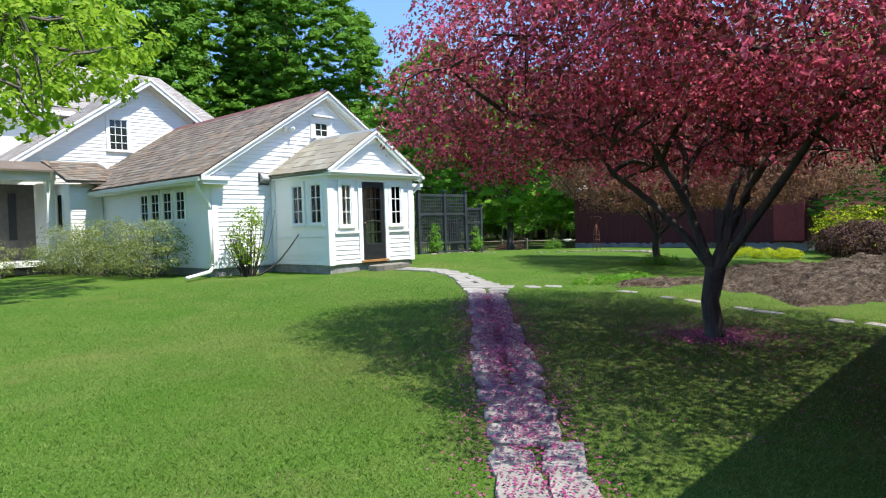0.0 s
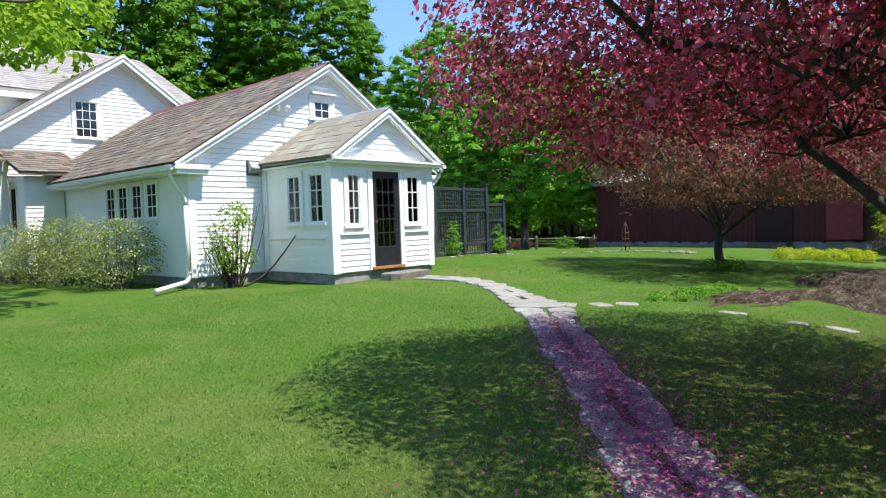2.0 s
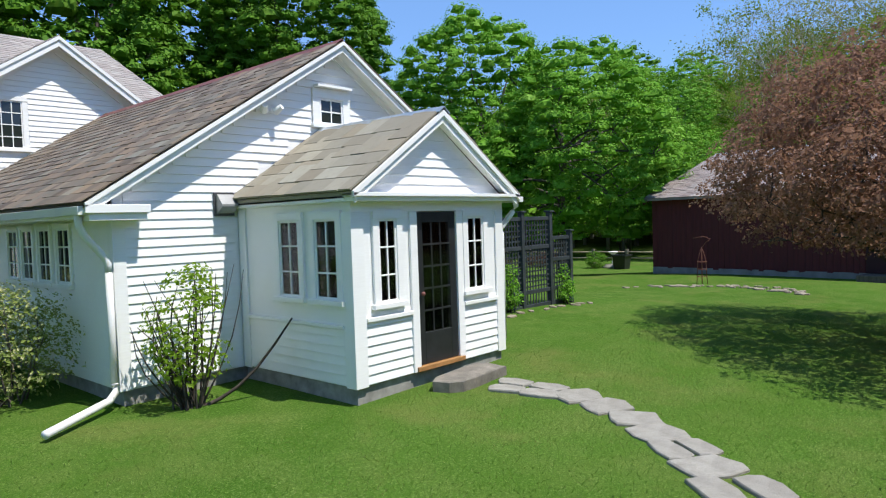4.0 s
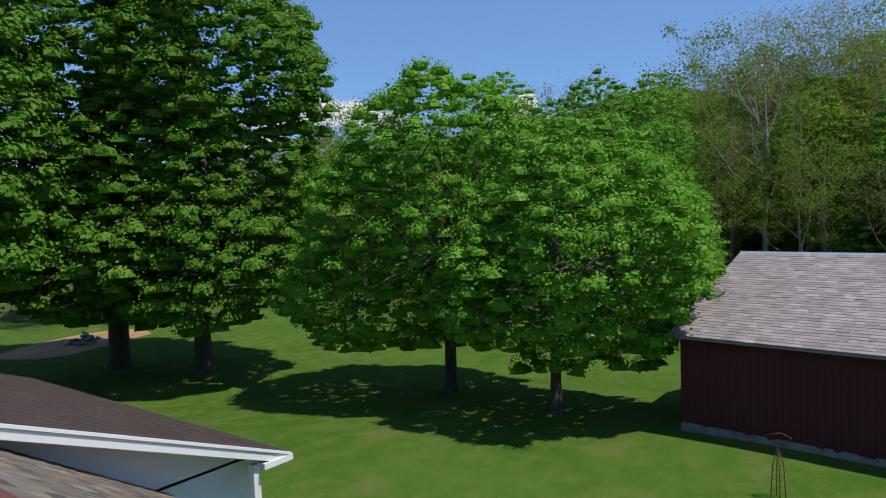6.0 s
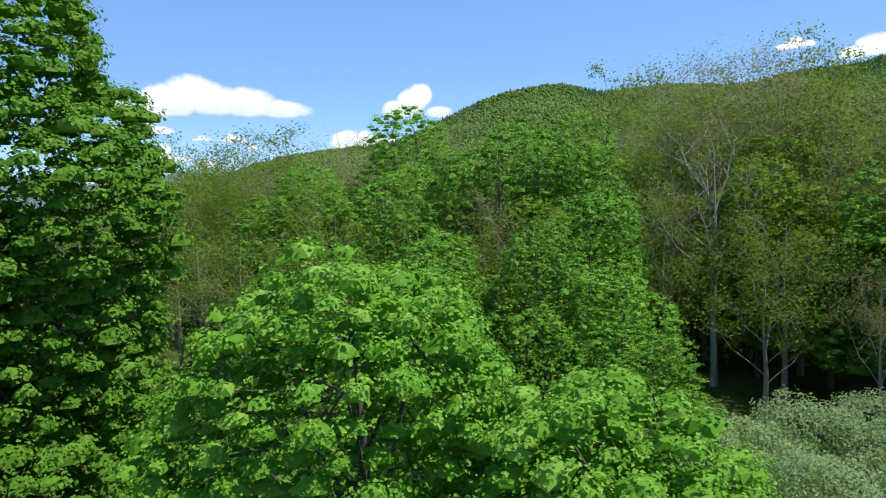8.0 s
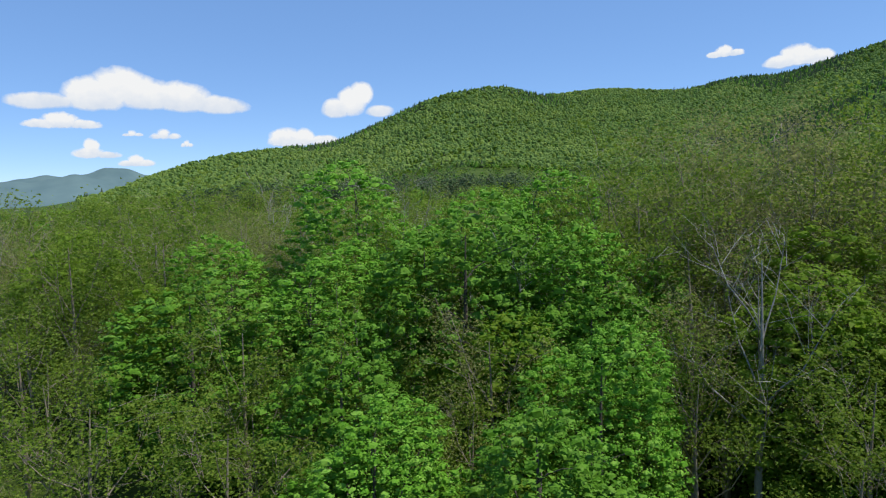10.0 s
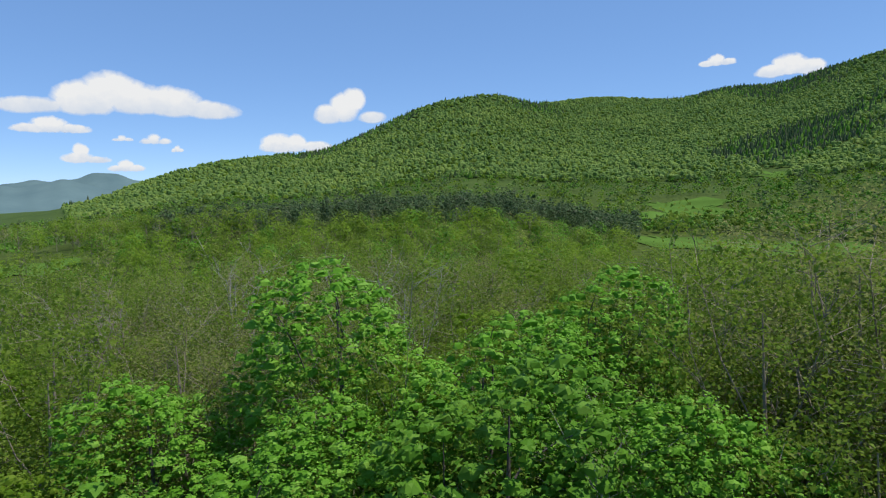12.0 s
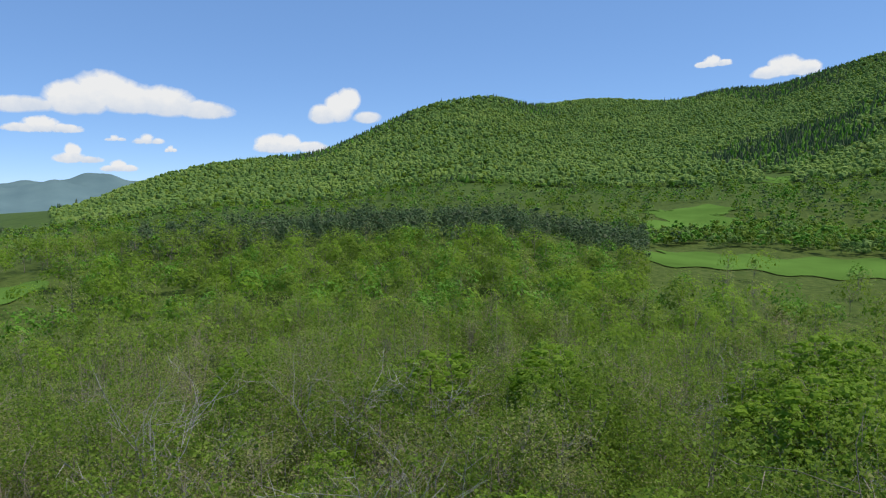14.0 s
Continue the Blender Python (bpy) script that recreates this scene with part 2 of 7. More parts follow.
M_BLADE = blade_mat()
M_FIELD = plain_mat("hay_field", (0.085, 0.160, 0.030), 0.95, vary=0.25, scale=0.02)
M_FIELD.node_tree.nodes["Principled BSDF"].inputs["Specular IOR Level"].default_value = 0.0
M_BOUGH = leaf_mat("sunlit_young_leaf", (0.15, 0.28, 0.016), (0.26, 0.40, 0.030), 0.6, 0.5, (0.33, 0.45, 0.06))
M_EDGING = stone_mat("tan_field_stone", (0.20, 0.165, 0.12), (0.31, 0.265, 0.20), (0.40, 0.35, 0.28))
M_MAPLE = leaf_mat("maple_leaf", (0.095, 0.245, 0.016), (0.155, 0.350, 0.030), 0.6, 0.24, (0.23, 0.42, 0.06))
M_MAPLE_DK = leaf_mat("dark_maple_leaf", (0.075, 0.195, 0.014), (0.125, 0.275, 0.024), 0.6, 0.22, (0.17, 0.32, 0.042))
M_YOUNG = leaf_mat("young_yellow_green_leaf", (0.13, 0.235, 0.016), (0.205, 0.32, 0.028), 0.6, 0.5, (0.26, 0.37, 0.05))
M_CRAB = leaf_mat("crabapple_leaf", (0.145, 0.042, 0.038), (0.24, 0.070, 0.062), 0.6, 0.5, (0.16, 0.12, 0.05))
M_BLOSSOM = leaf_mat("pink_blossom", (0.48, 0.060, 0.11), (0.66, 0.13, 0.21), 0.6, 0.5, (0.68, 0.25, 0.33))
M_CRAB_BR = leaf_mat("bronze_crabapple_leaf", (0.19, 0.105, 0.062), (0.30, 0.165, 0.105), 0.6, 0.4, (0.36, 0.21, 0.15))
M_SPRING = leaf_mat("spring_forest_leaf", (0.100, 0.175, 0.016), (0.185, 0.270, 0.032), 0.6, 0.44, (0.225, 0.30, 0.05))
M_BUD = leaf_mat("brown_budding_twig", (0.20, 0.215, 0.065), (0.33, 0.335, 0.12), 0.7, 0.40, (0.20, 0.26, 0.055))
M_BUD_BR = leaf_mat("rusty_brown_bud", (0.20, 0.150, 0.085), (0.29, 0.225, 0.135), 0.7, 0.25, (0.24, 0.24, 0.09))
# a little blue in this leaf colour stands for haze over the hills
M_HILL = leaf_mat("hazed_hillside_leaf", (0.125, 0.215, 0.052), (0.180, 0.280, 0.068), 0.8, 0.35, (0.235, 0.335, 0.085))
M_HILL_LT = leaf_mat("light_hillside_leaf", (0.175, 0.265, 0.050), (0.235, 0.330, 0.070), 0.8, 0.35, (0.28, 0.37, 0.09))
M_PINE = leaf_mat("pine_needle", (0.062, 0.110, 0.042), (0.095, 0.150, 0.058), 0.7, 0.25, (0.13, 0.15, 0.08))
M_WILLOW = leaf_mat("grey_willow_leaf", (0.23, 0.34, 0.13), (0.38, 0.49, 0.24), 0.6, 0.4)
M_HEDGE = leaf_mat("cream_edged_leaf", (0.12, 0.17, 0.034), (0.25, 0.30, 0.08), 0.6, 0.35, (0.50, 0.49, 0.26))
M_YELLOW = leaf_mat("yellow_spurge", (0.26, 0.36, 0.012), (0.56, 0.58, 0.03), 0.5, 0.3)
M_REDBUSH = leaf_mat("dull_red_twig", (0.075, 0.040, 0.032), (0.13, 0.075, 0.055), 0.6, 0.2)
M_PETAL = leaf_mat("fallen_petal", (0.27, 0.040, 0.13), (0.37, 0.085, 0.21), 0.7, 0.15, (0.42, 0.14, 0.26))
M_BARK = bark_mat("grey_brown_bark", (0.040, 0.033, 0.027), (0.15, 0.128, 0.105))
M_BARK_DK = bark_mat("dark_bark", (0.024, 0.018, 0.015), (0.095, 0.075, 0.060))
M_BIRCH = bark_mat("pale_bark", (0.16, 0.15, 0.13), (0.42, 0.40, 0.36))
M_TWIG = bark_mat("grey_twig", (0.17, 0.14, 0.10), (0.33, 0.28, 0.21))
M_SOIL = plain_mat("mulch_soil", (0.11, 0.075, 0.05), 0.95, vary=0.4, scale=9)

# ---- builders ----
def mesh_of(name, verts, faces, mat, smooth=False):
    me = bpy.data.meshes.new(name)
    me.from_pydata(verts, [], faces)
    me.materials.append(mat)
    if smooth:
        me.polygons.foreach_set("use_smooth", np.ones(len(me.polygons), bool))
    me.update()
    return me


def adopt(ob, parent):
    """Makes ob a child that stays where it is; parents carry their places in matrix_basis."""
    if parent is not None:
        m, p = Matrix.Identity(4), parent
        while p is not None:
            m = p.matrix_basis @ m if p.parent is None else p.matrix_parent_inverse @ p.matrix_basis @ m
            p = p.parent
        ob.parent = parent
        ob.matrix_parent_inverse = m.inverted()
    return ob


def piece(name, me, parent=None, m=None, label=""):
    ob = new(name, me)
    if m is not None:
        ob.matrix_basis = m
    adopt(ob, parent)
    return tagged(ob, label)


def part(name, bm, material, parent, label="", smooth=False):
    me = bpy.data.meshes.new(name)
    bm.to_mesh(me)
    bm.free()
    me.materials.append(material)
    if smooth:
        me.polygons.foreach_set("use_smooth", np.ones(len(me.polygons), bool))
    return piece(name, me, parent, None, label)


def base(name, x, y, z, label, category, group="", turn=0.0):
    ob = new(name)
    ob.empty_display_size = 0.2
    ob.matrix_basis = pose(x, y, z, 0, 0, turn)
    return tagged(ob, label, category, group)


def add_box(bm, lo, hi, bevel=0.0, m=None):
    r = bmesh.ops.create_cube(bm, size=1.0)
    vs = r["verts"]
    lo, hi = Vector(lo), Vector(hi)
    mid, d = (lo + hi) / 2, hi - lo
    for v in vs:
        v.co = Vector((mid[k] + v.co[k] * d[k] for k in range(3)))
        if m is not None:
            v.co = m @ v.co
    if bevel:
        es = list({e for v in vs for e in v.link_edges})
        bmesh.ops.bevel(bm, geom=es, offset=bevel, segments=1, affect="EDGES")
    return vs


def box(name, lo, hi, mat, parent, label="", bevel=0.004):
    bm = bmesh.new()
    add_box(bm, lo, hi, bevel)
    return part(name, bm, mat, parent, label)


def add_prism(bm, outline, a, b, axis="y"):
    """Extrudes an outline of pairs from a to b along the axis."""
    def at(p, k):
        return (p[0], k, p[1]) if axis == "y" else (k, p[0], p[1]) if axis == "x" else (p[0], p[1], k)
    v0 = [bm.verts.new(at(p, a)) for p in outline]
    v1 = [bm.verts.new(at(p, b)) for p in outline]
    n = len(outline)
    bm.faces.new(v0)
    bm.faces.new(v1[::-1])
    for k in range(n):
        bm.faces.new((v0[k], v1[k], v1[(k + 1) % n], v0[(k + 1) % n]))
    bmesh.ops.recalc_face_normals(bm, faces=bm.faces)


def prism(name, outline, a, b, mat, parent, axis="y", label=""):
    bm = bmesh.new()
    add_prism(bm, outline, a, b, axis)
    return part(name, bm, mat, parent, label)


def tube_arrays(points, radii, sides=7):
    """Vertices and quads of a tapered tube through the points."""
    pts = np.array([tuple(p) for p in points], float)
    n = len(pts)
    tang = np.gradient(pts, axis=0)
    tang /= np.linalg.norm(tang, axis=1)[:, None] + 1e-9
    ref = np.where(np.abs(tang[:, 2:3]) > 0.9, np.array([[1.0, 0, 0]]), np.array([[0, 0, 1.0]]))
    u = np.cross(tang, ref)
    u /= np.linalg.norm(u, axis=1)[:, None] + 1e-9
    w = np.cross(tang, u)
    ang = np.linspace(0, 2 * np.pi, sides, endpoint=False)
    ring = pts[:, None] + np.array(radii)[:, None, None] * (np.cos(ang)[None, :, None] * u[:, None] + np.sin(ang)[None, :, None] * w[:, None])
    verts = ring.reshape(-1, 3)
    i, j = np.meshgrid(np.arange(n - 1), np.arange(sides), indexing="ij")
    a, b = i * sides + j, i * sides + (j + 1) % sides
    faces = np.stack([a, b, b + sides, a + sides], -1).reshape(-1, 4)
    return verts, faces


def join_arrays(chunks):
    vs, fs, k = [], [], 0
    for v, f in chunks:
        vs.append(v)
        fs.append(np.asarray(f) + k)
        k += len(v)
    return np.concatenate(vs), np.concatenate(fs)


def tubes(name, chunks, mat, parent, label=""):
    v, f = join_arrays(chunks)
    return piece(name, mesh_of(name, v, f, mat, True), parent, None, label)


def leaf_cards(rng, centres, normals, size, fold=0.25, wide=0.62):
    """Folded diamond leaves, two triangles each."""
    n = len(centres)
    nrm = normals / (np.linalg.norm(normals, axis=1)[:, None] + 1e-9)
    rand = rng.normal(size=(n, 3))
    along = np.cross(nrm, rand)
    along /= np.linalg.norm(along, axis=1)[:, None] + 1e-9
    side = np.cross(nrm, along)
    s = (size * rng.uniform(0.6, 1.3, n))[:, None]
    a = centres - along * s * 0.5
    b = centres + along * s * 0.5
    c = centres + side * s * wide * 0.5 + nrm * s * fold * 0.5
    d = centres - side * s * wide * 0.5 + nrm * s * fold * 0.5
    v = np.stack([a, c, b, d], 1).reshape(-1, 3)
    k = np.arange(n)[:, None] * 4
    f = np.concatenate([k + [0, 1, 2], k + [0, 2, 3]], 1).reshape(-1, 3)
    return v, f


def leaf_tris(rng, centres, normals, size):
    """Single triangles, for far foliage."""
    n = len(centres)
    nrm = normals / (np.linalg.norm(normals, axis=1)[:, None] + 1e-9)
    along = np.cross(nrm, rng.normal(size=(n, 3)))
    along /= np.linalg.norm(along, axis=1)[:, None] + 1e-9
    side = np.cross(nrm, along)
    s = (size * rng.uniform(0.6, 1.35, n))[:, None]
    v = np.stack([centres + along * s * 0.6, centres - along * s * 0.4 + side * s * 0.42, centres - along * s * 0.4 - side * s * 0.42], 1).reshape(-1, 3)
    return v, np.arange(3 * n).reshape(-1, 3)


def crown_points(rng, lobes, clumps, each, spread, shell=0.72, flat=0.7, low=-1e9, up=0.45):
    """Leaf places and outward normals: tufts on the shells of ellipsoid lobes (x, y, z, rx, ry, rz)."""
    L = np.array(lobes, float)
    area = L[:, 3] * L[:, 4] + L[:, 4] * L[:, 5] + L[:, 3] * L[:, 5]
    pick = rng.choice(len(L), size=clumps * 3, p=area / area.sum())
    d = rng.normal(size=(clumps * 3, 3))
    d /= np.linalg.norm(d, axis=1)[:, None]
    rad = shell + (1 - shell) * rng.uniform(0, 1, (clumps * 3, 1)) ** 0.6
    c = L[pick, :3] + d * L[pick, 3:] * rad
    keep = c[:, 2] > low
    for k in range(len(L)):
        inside = (((c - L[k, :3]) / L[k, 3:]) ** 2).sum(1) < 0.5
        keep &= ~(inside & (pick != k) & (rng.uniform(size=len(c)) < 0.8))
    c, d = c[keep][:clumps], d[keep][:clumps]
    size = rng.uniform(0.6, 1.35, len(c))
    at = np.repeat(np.arange(len(c)), each)
    dome = rng.normal(size=(len(at), 3)) + d[at] * 0.5
    dome[:, 2] = np.abs(dome[:, 2]) - 0.25
    dome /= np.linalg.norm(dome, axis=1)[:, None]
    off = dome * rng.uniform(0.75, 1.1, (len(at), 1)) * 1.7 * spread * size[at][:, None] * np.array([1, 1, flat])
    pts = c[at] + off
    nrm = rng.normal(size=(len(at), 3)) * 0.48 + d[at] * 0.3 + dome * 0.7 + np.array([0, 0, up])
    return pts, nrm, c


def domes(r, S, h, w, sides, rings, rough=0.2, cone=False):
    """Low crowns as lumpy closed caps, one island a tree: centres S, heights h, radii w."""
    n = len(S)
    turn = r.uniform(0, 6.283, (n, 1, 1))
    pol = np.linspace(0, 1, rings + 1)[1:][None, :, None]
    ang = np.linspace(0, 2 * np.pi, sides, endpoint=False)[None, None, :] + turn + pol * 0.5
    if cone:
        rad, up = pol ** 1.1, 1 - pol
    else:
        rad, up = np.sin(pol * 1.75), np.cos(pol * 1.75)
    j = 1 + r.normal(size=(n, rings, sides)) * rough
    x = rad * np.cos(ang) * j * w[:, None, None]
    y = rad * np.sin(ang) * j * w[:, None, None]
    z = up * h[:, None, None] * (1 + r.normal(size=(n, rings, sides)) * rough * 0.5) + 0 * x
    ring = np.stack([x, y, z], -1).reshape(n, rings * sides, 3)
    top = np.stack([r.normal(0, 0.12, n) * w, r.normal(0, 0.12, n) * w, h * 1.02], 1)[:, None]
    v = (np.concatenate([top, ring], 1) + S[:, None]).reshape(-1, 3)
    k = np.arange(sides)
    f = [np.stack([0 * k, 1 + k, 1 + (k + 1) % sides], 1)]
    for q in range(rings - 1):
        a, b = 1 + q * sides + k, 1 + q * sides + (k + 1) % sides
        f += [np.stack([a, a + sides, b], 1), np.stack([b, a + sides, b + sides], 1)]
    f = np.concatenate(f)
    return v, (f[None] + (np.arange(n) * (1 + rings * sides))[:, None, None]).reshape(-1, 3)


def tuft_crown(rng, lobes, gap, each, rt, low=-1e9, flat=0.80, loose=0.24, depth=0.16, solid=0.5):
    """Leaf places and normals for a dense crown: domed sprays set apart on the lobes' shells, with dark gaps between."""
    L = np.array(lobes, float)
    area = L[:, 3] * L[:, 4] + L[:, 4] * L[:, 5] + L[:, 3] * L[:, 5]
    tries = int(min(24000, 34 * area.sum() / gap ** 2))
    pick = rng.choice(len(L), size=tries, p=area / area.sum())
    d = rng.normal(size=(tries, 3))
    d /= np.linalg.norm(d, axis=1)[:, None]
    ph = rng.uniform(0, 6.28, 3)
    bough = np.sin(d[:, 0] * 5.6 + ph[0] + pick) * np.sin(d[:, 1] * 5.6 + ph[1]) + 0.5 * np.sin(d[:, 2] * 5 + ph[2] + d[:, 0] * 4) * np.sin(d[:, 1] * 5 + ph[1])
    rad = 1.0 + 0.11 * bough - depth * rng.uniform(0, 1, tries) ** 2
    c = L[pick, :3] + d * L[pick, 3:] * rad[:, None]
    keep = c[:, 2] > low
    for k in range(len(L)):
        keep &= ~(((((c - L[k, :3]) / L[k, 3:]) ** 2).sum(1) < 0.62) & (pick != k))
    c, d = c[keep], d[keep]
    size = rng.uniform(0.65, 1.35, len(c))
    cells, chosen = {}, []
    for i, (q, w) in enumerate(zip(c, size)):
        key = tuple(int(math.floor(v / gap)) for v in q)
        ok = True
        for a in (-1, 0, 1):
            for b in (-1, 0, 1):
                for e in (-1, 0, 1):
                    for j in cells.get((key[0] + a, key[1] + b, key[2] + e), ()):
                        u = c[j] - q
                        if u[0] * u[0] + u[1] * u[1] + 1.25 * u[2] * u[2] < (gap * 0.5 * (w + size[j])) ** 2:
                            ok = False
        if ok:
            cells.setdefault(key, []).append(i)
            chosen.append(i)
    c, d, size = c[chosen], d[chosen], size[chosen]
    count = np.maximum(4, (each * size ** 2).astype(int))
    at = np.repeat(np.arange(len(c)), count)
    dome = rng.normal(size=(len(at), 3)) + d[at] * 0.75
    dome[:, 2] = np.abs(dome[:, 2]) * 1.1 - 0.18
    dome /= np.linalg.norm(dome, axis=1)[:, None]
    wob = 1 + 0.22 * np.sin(dome[:, :1] * 6 + at[:, None] * 1.7) * np.sin(dome[:, 1:2] * 6 + at[:, None])
    pts = c[at] + dome * wob * rng.uniform(0.66, 1.08, (len(at), 1)) * rt * size[at][:, None] * np.array([1, 1, flat])
    nrm = rng.normal(size=(len(at), 3)) * loose + d[at] * 0.15 + dome * 0.75 + np.array([0, 0, 0.38])
    if solid:
        core = domes(rng, c - np.stack([0 * size, 0 * size, 0.1 * rt * size], 1), 0.95 * solid * rt * flat * size, 1.05 * solid * rt * size, 5, 2, 0.25)
    else:
        under = np.repeat(np.arange(len(c)), 8)
        d2 = rng.normal(size=(len(under), 3)) + d[under] * 0.6
        d2 /= np.linalg.norm(d2, axis=1)[:, None]
        core = leaf_cards(rng, c[under] + d2 * 0.6 * rt * size[under][:, None] * np.array([1, 1, flat]), d2 + (0, 0, 0.1), rt * 0.5, 0.2, 0.8)
    return pts, nrm, c, core


def limb_chunks(rng, start, ends, r0, r1=0.02, sag=0.0, bend=0.12, sides=5, steps=5):
    out = []
    s = np.array(start, float)
    for e in ends:
        e = np.array(e, float)
        t = np.linspace(0, 1, steps)[:, None]
        p = s + (e - s) * t
        L = np.linalg.norm(e - s)
        p += np.sin(np.pi * t) * rng.normal(size=3) * bend * L
        p[:, 2] += (np.sin(np.pi * t) * sag * L)[:, 0]
        out.append(tube_arrays(p, np.linspace(r0, r1, steps), sides))
    return out


def smooth01(x):
    x = np.clip(x, 0, 1)
    return x * x * (3 - 2 * x)

# ---- ground, from the lawn to the hills ----
RIDGE_AZ = (-180, -60, -25, -11, -8, -4, -1, 3, 9, 14, 18, 23, 26, 30.5, 32.5, 38, 42.5, 46, 50, 56, 80, 180)
RIDGE_EL = (4, 8, 11.5, 9.8, 9.05, 8.05, 8.25, 7.45, 8.05, 7.7, 8.7, 8.05, 6.85, 4.8, 4.1, 3.75, 3.1, 2.0, 0.5, -0.6, 0.5, 4)
RIDGE_R = (2600, 2300, 2000, 2100, 2150, 2250, 2300, 2350, 2350, 1900, 1750, 1700, 1650, 1600, 1550, 1450, 1400, 1350, 1300, 1500, 2000, 2600)
EYE_END = np.array((57.4, 31.0))


def bumpy(x, y, size, seed=0.0):
    """Smooth waves in place of noise: quick, and the same at every build."""
    a = np.sin(x / size + seed) * np.cos(y / size * 1.13 + 1.7 * seed)
    b = np.sin((0.6 * x + 0.8 * y) / size * 2.1 + 2.3 * seed) * 0.5
    c = np.sin((0.8 * x - 0.6 * y) / size * 4.3 + 0.7 * seed) * np.cos((0.5 * x + 0.9 * y) / size * 3.7) * 0.28
    return (a + b + c) / 1.78


def ground_z(x, y):
    x, y = np.asarray(x, float), np.asarray(y, float)
    z = 0.12 + 0.034 * np.clip(y + 1.5, -40, 0) - 0.02 * np.clip(-x - 3, 0, 30) - 0.018 * np.clip(x - 3, 0, 12)
    z = z + 0.30 * np.exp(-((x - 7) ** 2 + (y - 3.5) ** 2) / 18.0)
    z = z + 0.025 * bumpy(x, y, 2.2)
    z = z - smooth01((x + 0.8 * y - 23) / 20) * smooth01((x + 4) / 16)
    dx, dy = x - EYE_END[0], y - EYE_END[1]
    r = np.hypot(dx, dy)
    az = np.degrees(np.arctan2(dy, dx))
    el = sum(np.interp((az + k + 180) % 360 - 180, RIDGE_AZ, RIDGE_EL) for k in (-1.2, -0.4, 0.4, 1.2)) / 4
    far = sum(np.interp((az + k + 180) % 360 - 180, RIDGE_AZ, RIDGE_R) for k in (-4, -1.5, 1.5, 4)) / 4
    top = 22 + far * np.tan(np.radians(el))
    s = np.clip((r - 560) / (far - 560), 0, 1)
    rise = top * (0.45 * s + 0.55 * s * s) * (1 + 0.12 * bumpy(x, y, 210, 0.4) * s * (1 - s) * 3)
    back = np.clip((r - far) / 900, 0, 1)
    rise = rise * (1 - 0.35 * smooth01(back))
    shelf = 14 * smooth01((r - 330) / 330) * np.exp(-((az + 2) / 40) ** 2)
    knoll = 21 * np.exp(-((r - 345) / 90) ** 2 - ((az - 19) / np.where(az < 19, 13, 42)) ** 2)
    wild = smooth01((np.hypot(x, y - 10) - 60) / 80)
    return z + np.where(r > 200, rise + shelf + knoll, 0) + wild * 0.6 * bumpy(x, y, 17, 1.0)


def build_ground():
    radii = [0.0]
    while radii[-1] < 4700:
        r = radii[-1]
        radii.append(r + (0.9 if r < 36 else max(0.9, min(24.0 if r < 2600 else 90.0, 0.036 * (r - 11)))))
    sectors = 420
    R = np.array(radii[1:])
    A = np.linspace(0, 2 * np.pi, sectors, endpoint=False)
    cx, cy = 4.0, 0.0
    X = cx + R[:, None] * np.cos(A)
    Y = cy + R[:, None] * np.sin(A)
    Z = ground_z(X, Y)
    v = np.concatenate([[[cx, cy, float(ground_z(cx, cy))]], np.stack([X, Y, Z], -1).reshape(-1, 3)])
    j = np.arange(sectors)
    fan = np.stack([np.zeros(sectors, int), 1 + j, 1 + (j + 1) % sectors], 1)
    i, jj = np.meshgrid(np.arange(len(R) - 1), j, indexing="ij")
    a, b = 1 + i * sectors + jj, 1 + i * sectors + (jj + 1) % sectors
    quads = np.stack([a, a + sectors, b + sectors, b], -1).reshape(-1, 4)
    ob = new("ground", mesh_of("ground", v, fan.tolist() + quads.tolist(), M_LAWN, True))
    tagged(ob, "sloping mown lawn that runs out into woods and hills", "ground", kind="structure")


build_ground()


def field_patch(az0, az1, r0, r1, label):
    az, r = np.meshgrid(np.radians(np.linspace(az0, az1, 24)), np.linspace(r0, r1, 16), indexing="ij")
    u = (az - az.min()) / np.ptp(az)
    q = (r - r0) / (r1 - r0)
    az = az + np.radians(0.9) * (2 * u - 1) * (np.sin(r / 17) + 0.6 * np.sin(r / 7))
    wob = 1 + 0.02 * np.sin(az * 90) + 0.05 * (1 - u) * (1 - q) + 0.06 * u * q * (u - 1.6) + 0.012 * np.sin(u * 13 + q * 5)
    x = EYE_END[0] + r * wob * np.cos(az)
    y = EYE_END[1] + r * wob * np.sin(az)
    z = ground_z(x, y) + 0.5
    v = np.stack([x, y, z], -1).reshape(-1, 3)
    i, j = np.meshgrid(np.arange(23), np.arange(15), indexing="ij")
    a = i * 16 + j
    f = np.stack([a, a + 1, a + 17, a + 16], -1).reshape(-1, 4)
    tagged(new("field", mesh_of("field", v, f, M_FIELD, True)), label, "field", kind="structure")


FIELDS = ((-13.0, 4.6, 322, 418), (-1.3, 4.5, 535, 705), (-5.3, -3.9, 890, 985), (52.6, 62, 256, 292))
for a0, a1, q0, q1 in FIELDS:
    field_patch(a0, a1, q0, q1, "light green hay field between the woods")


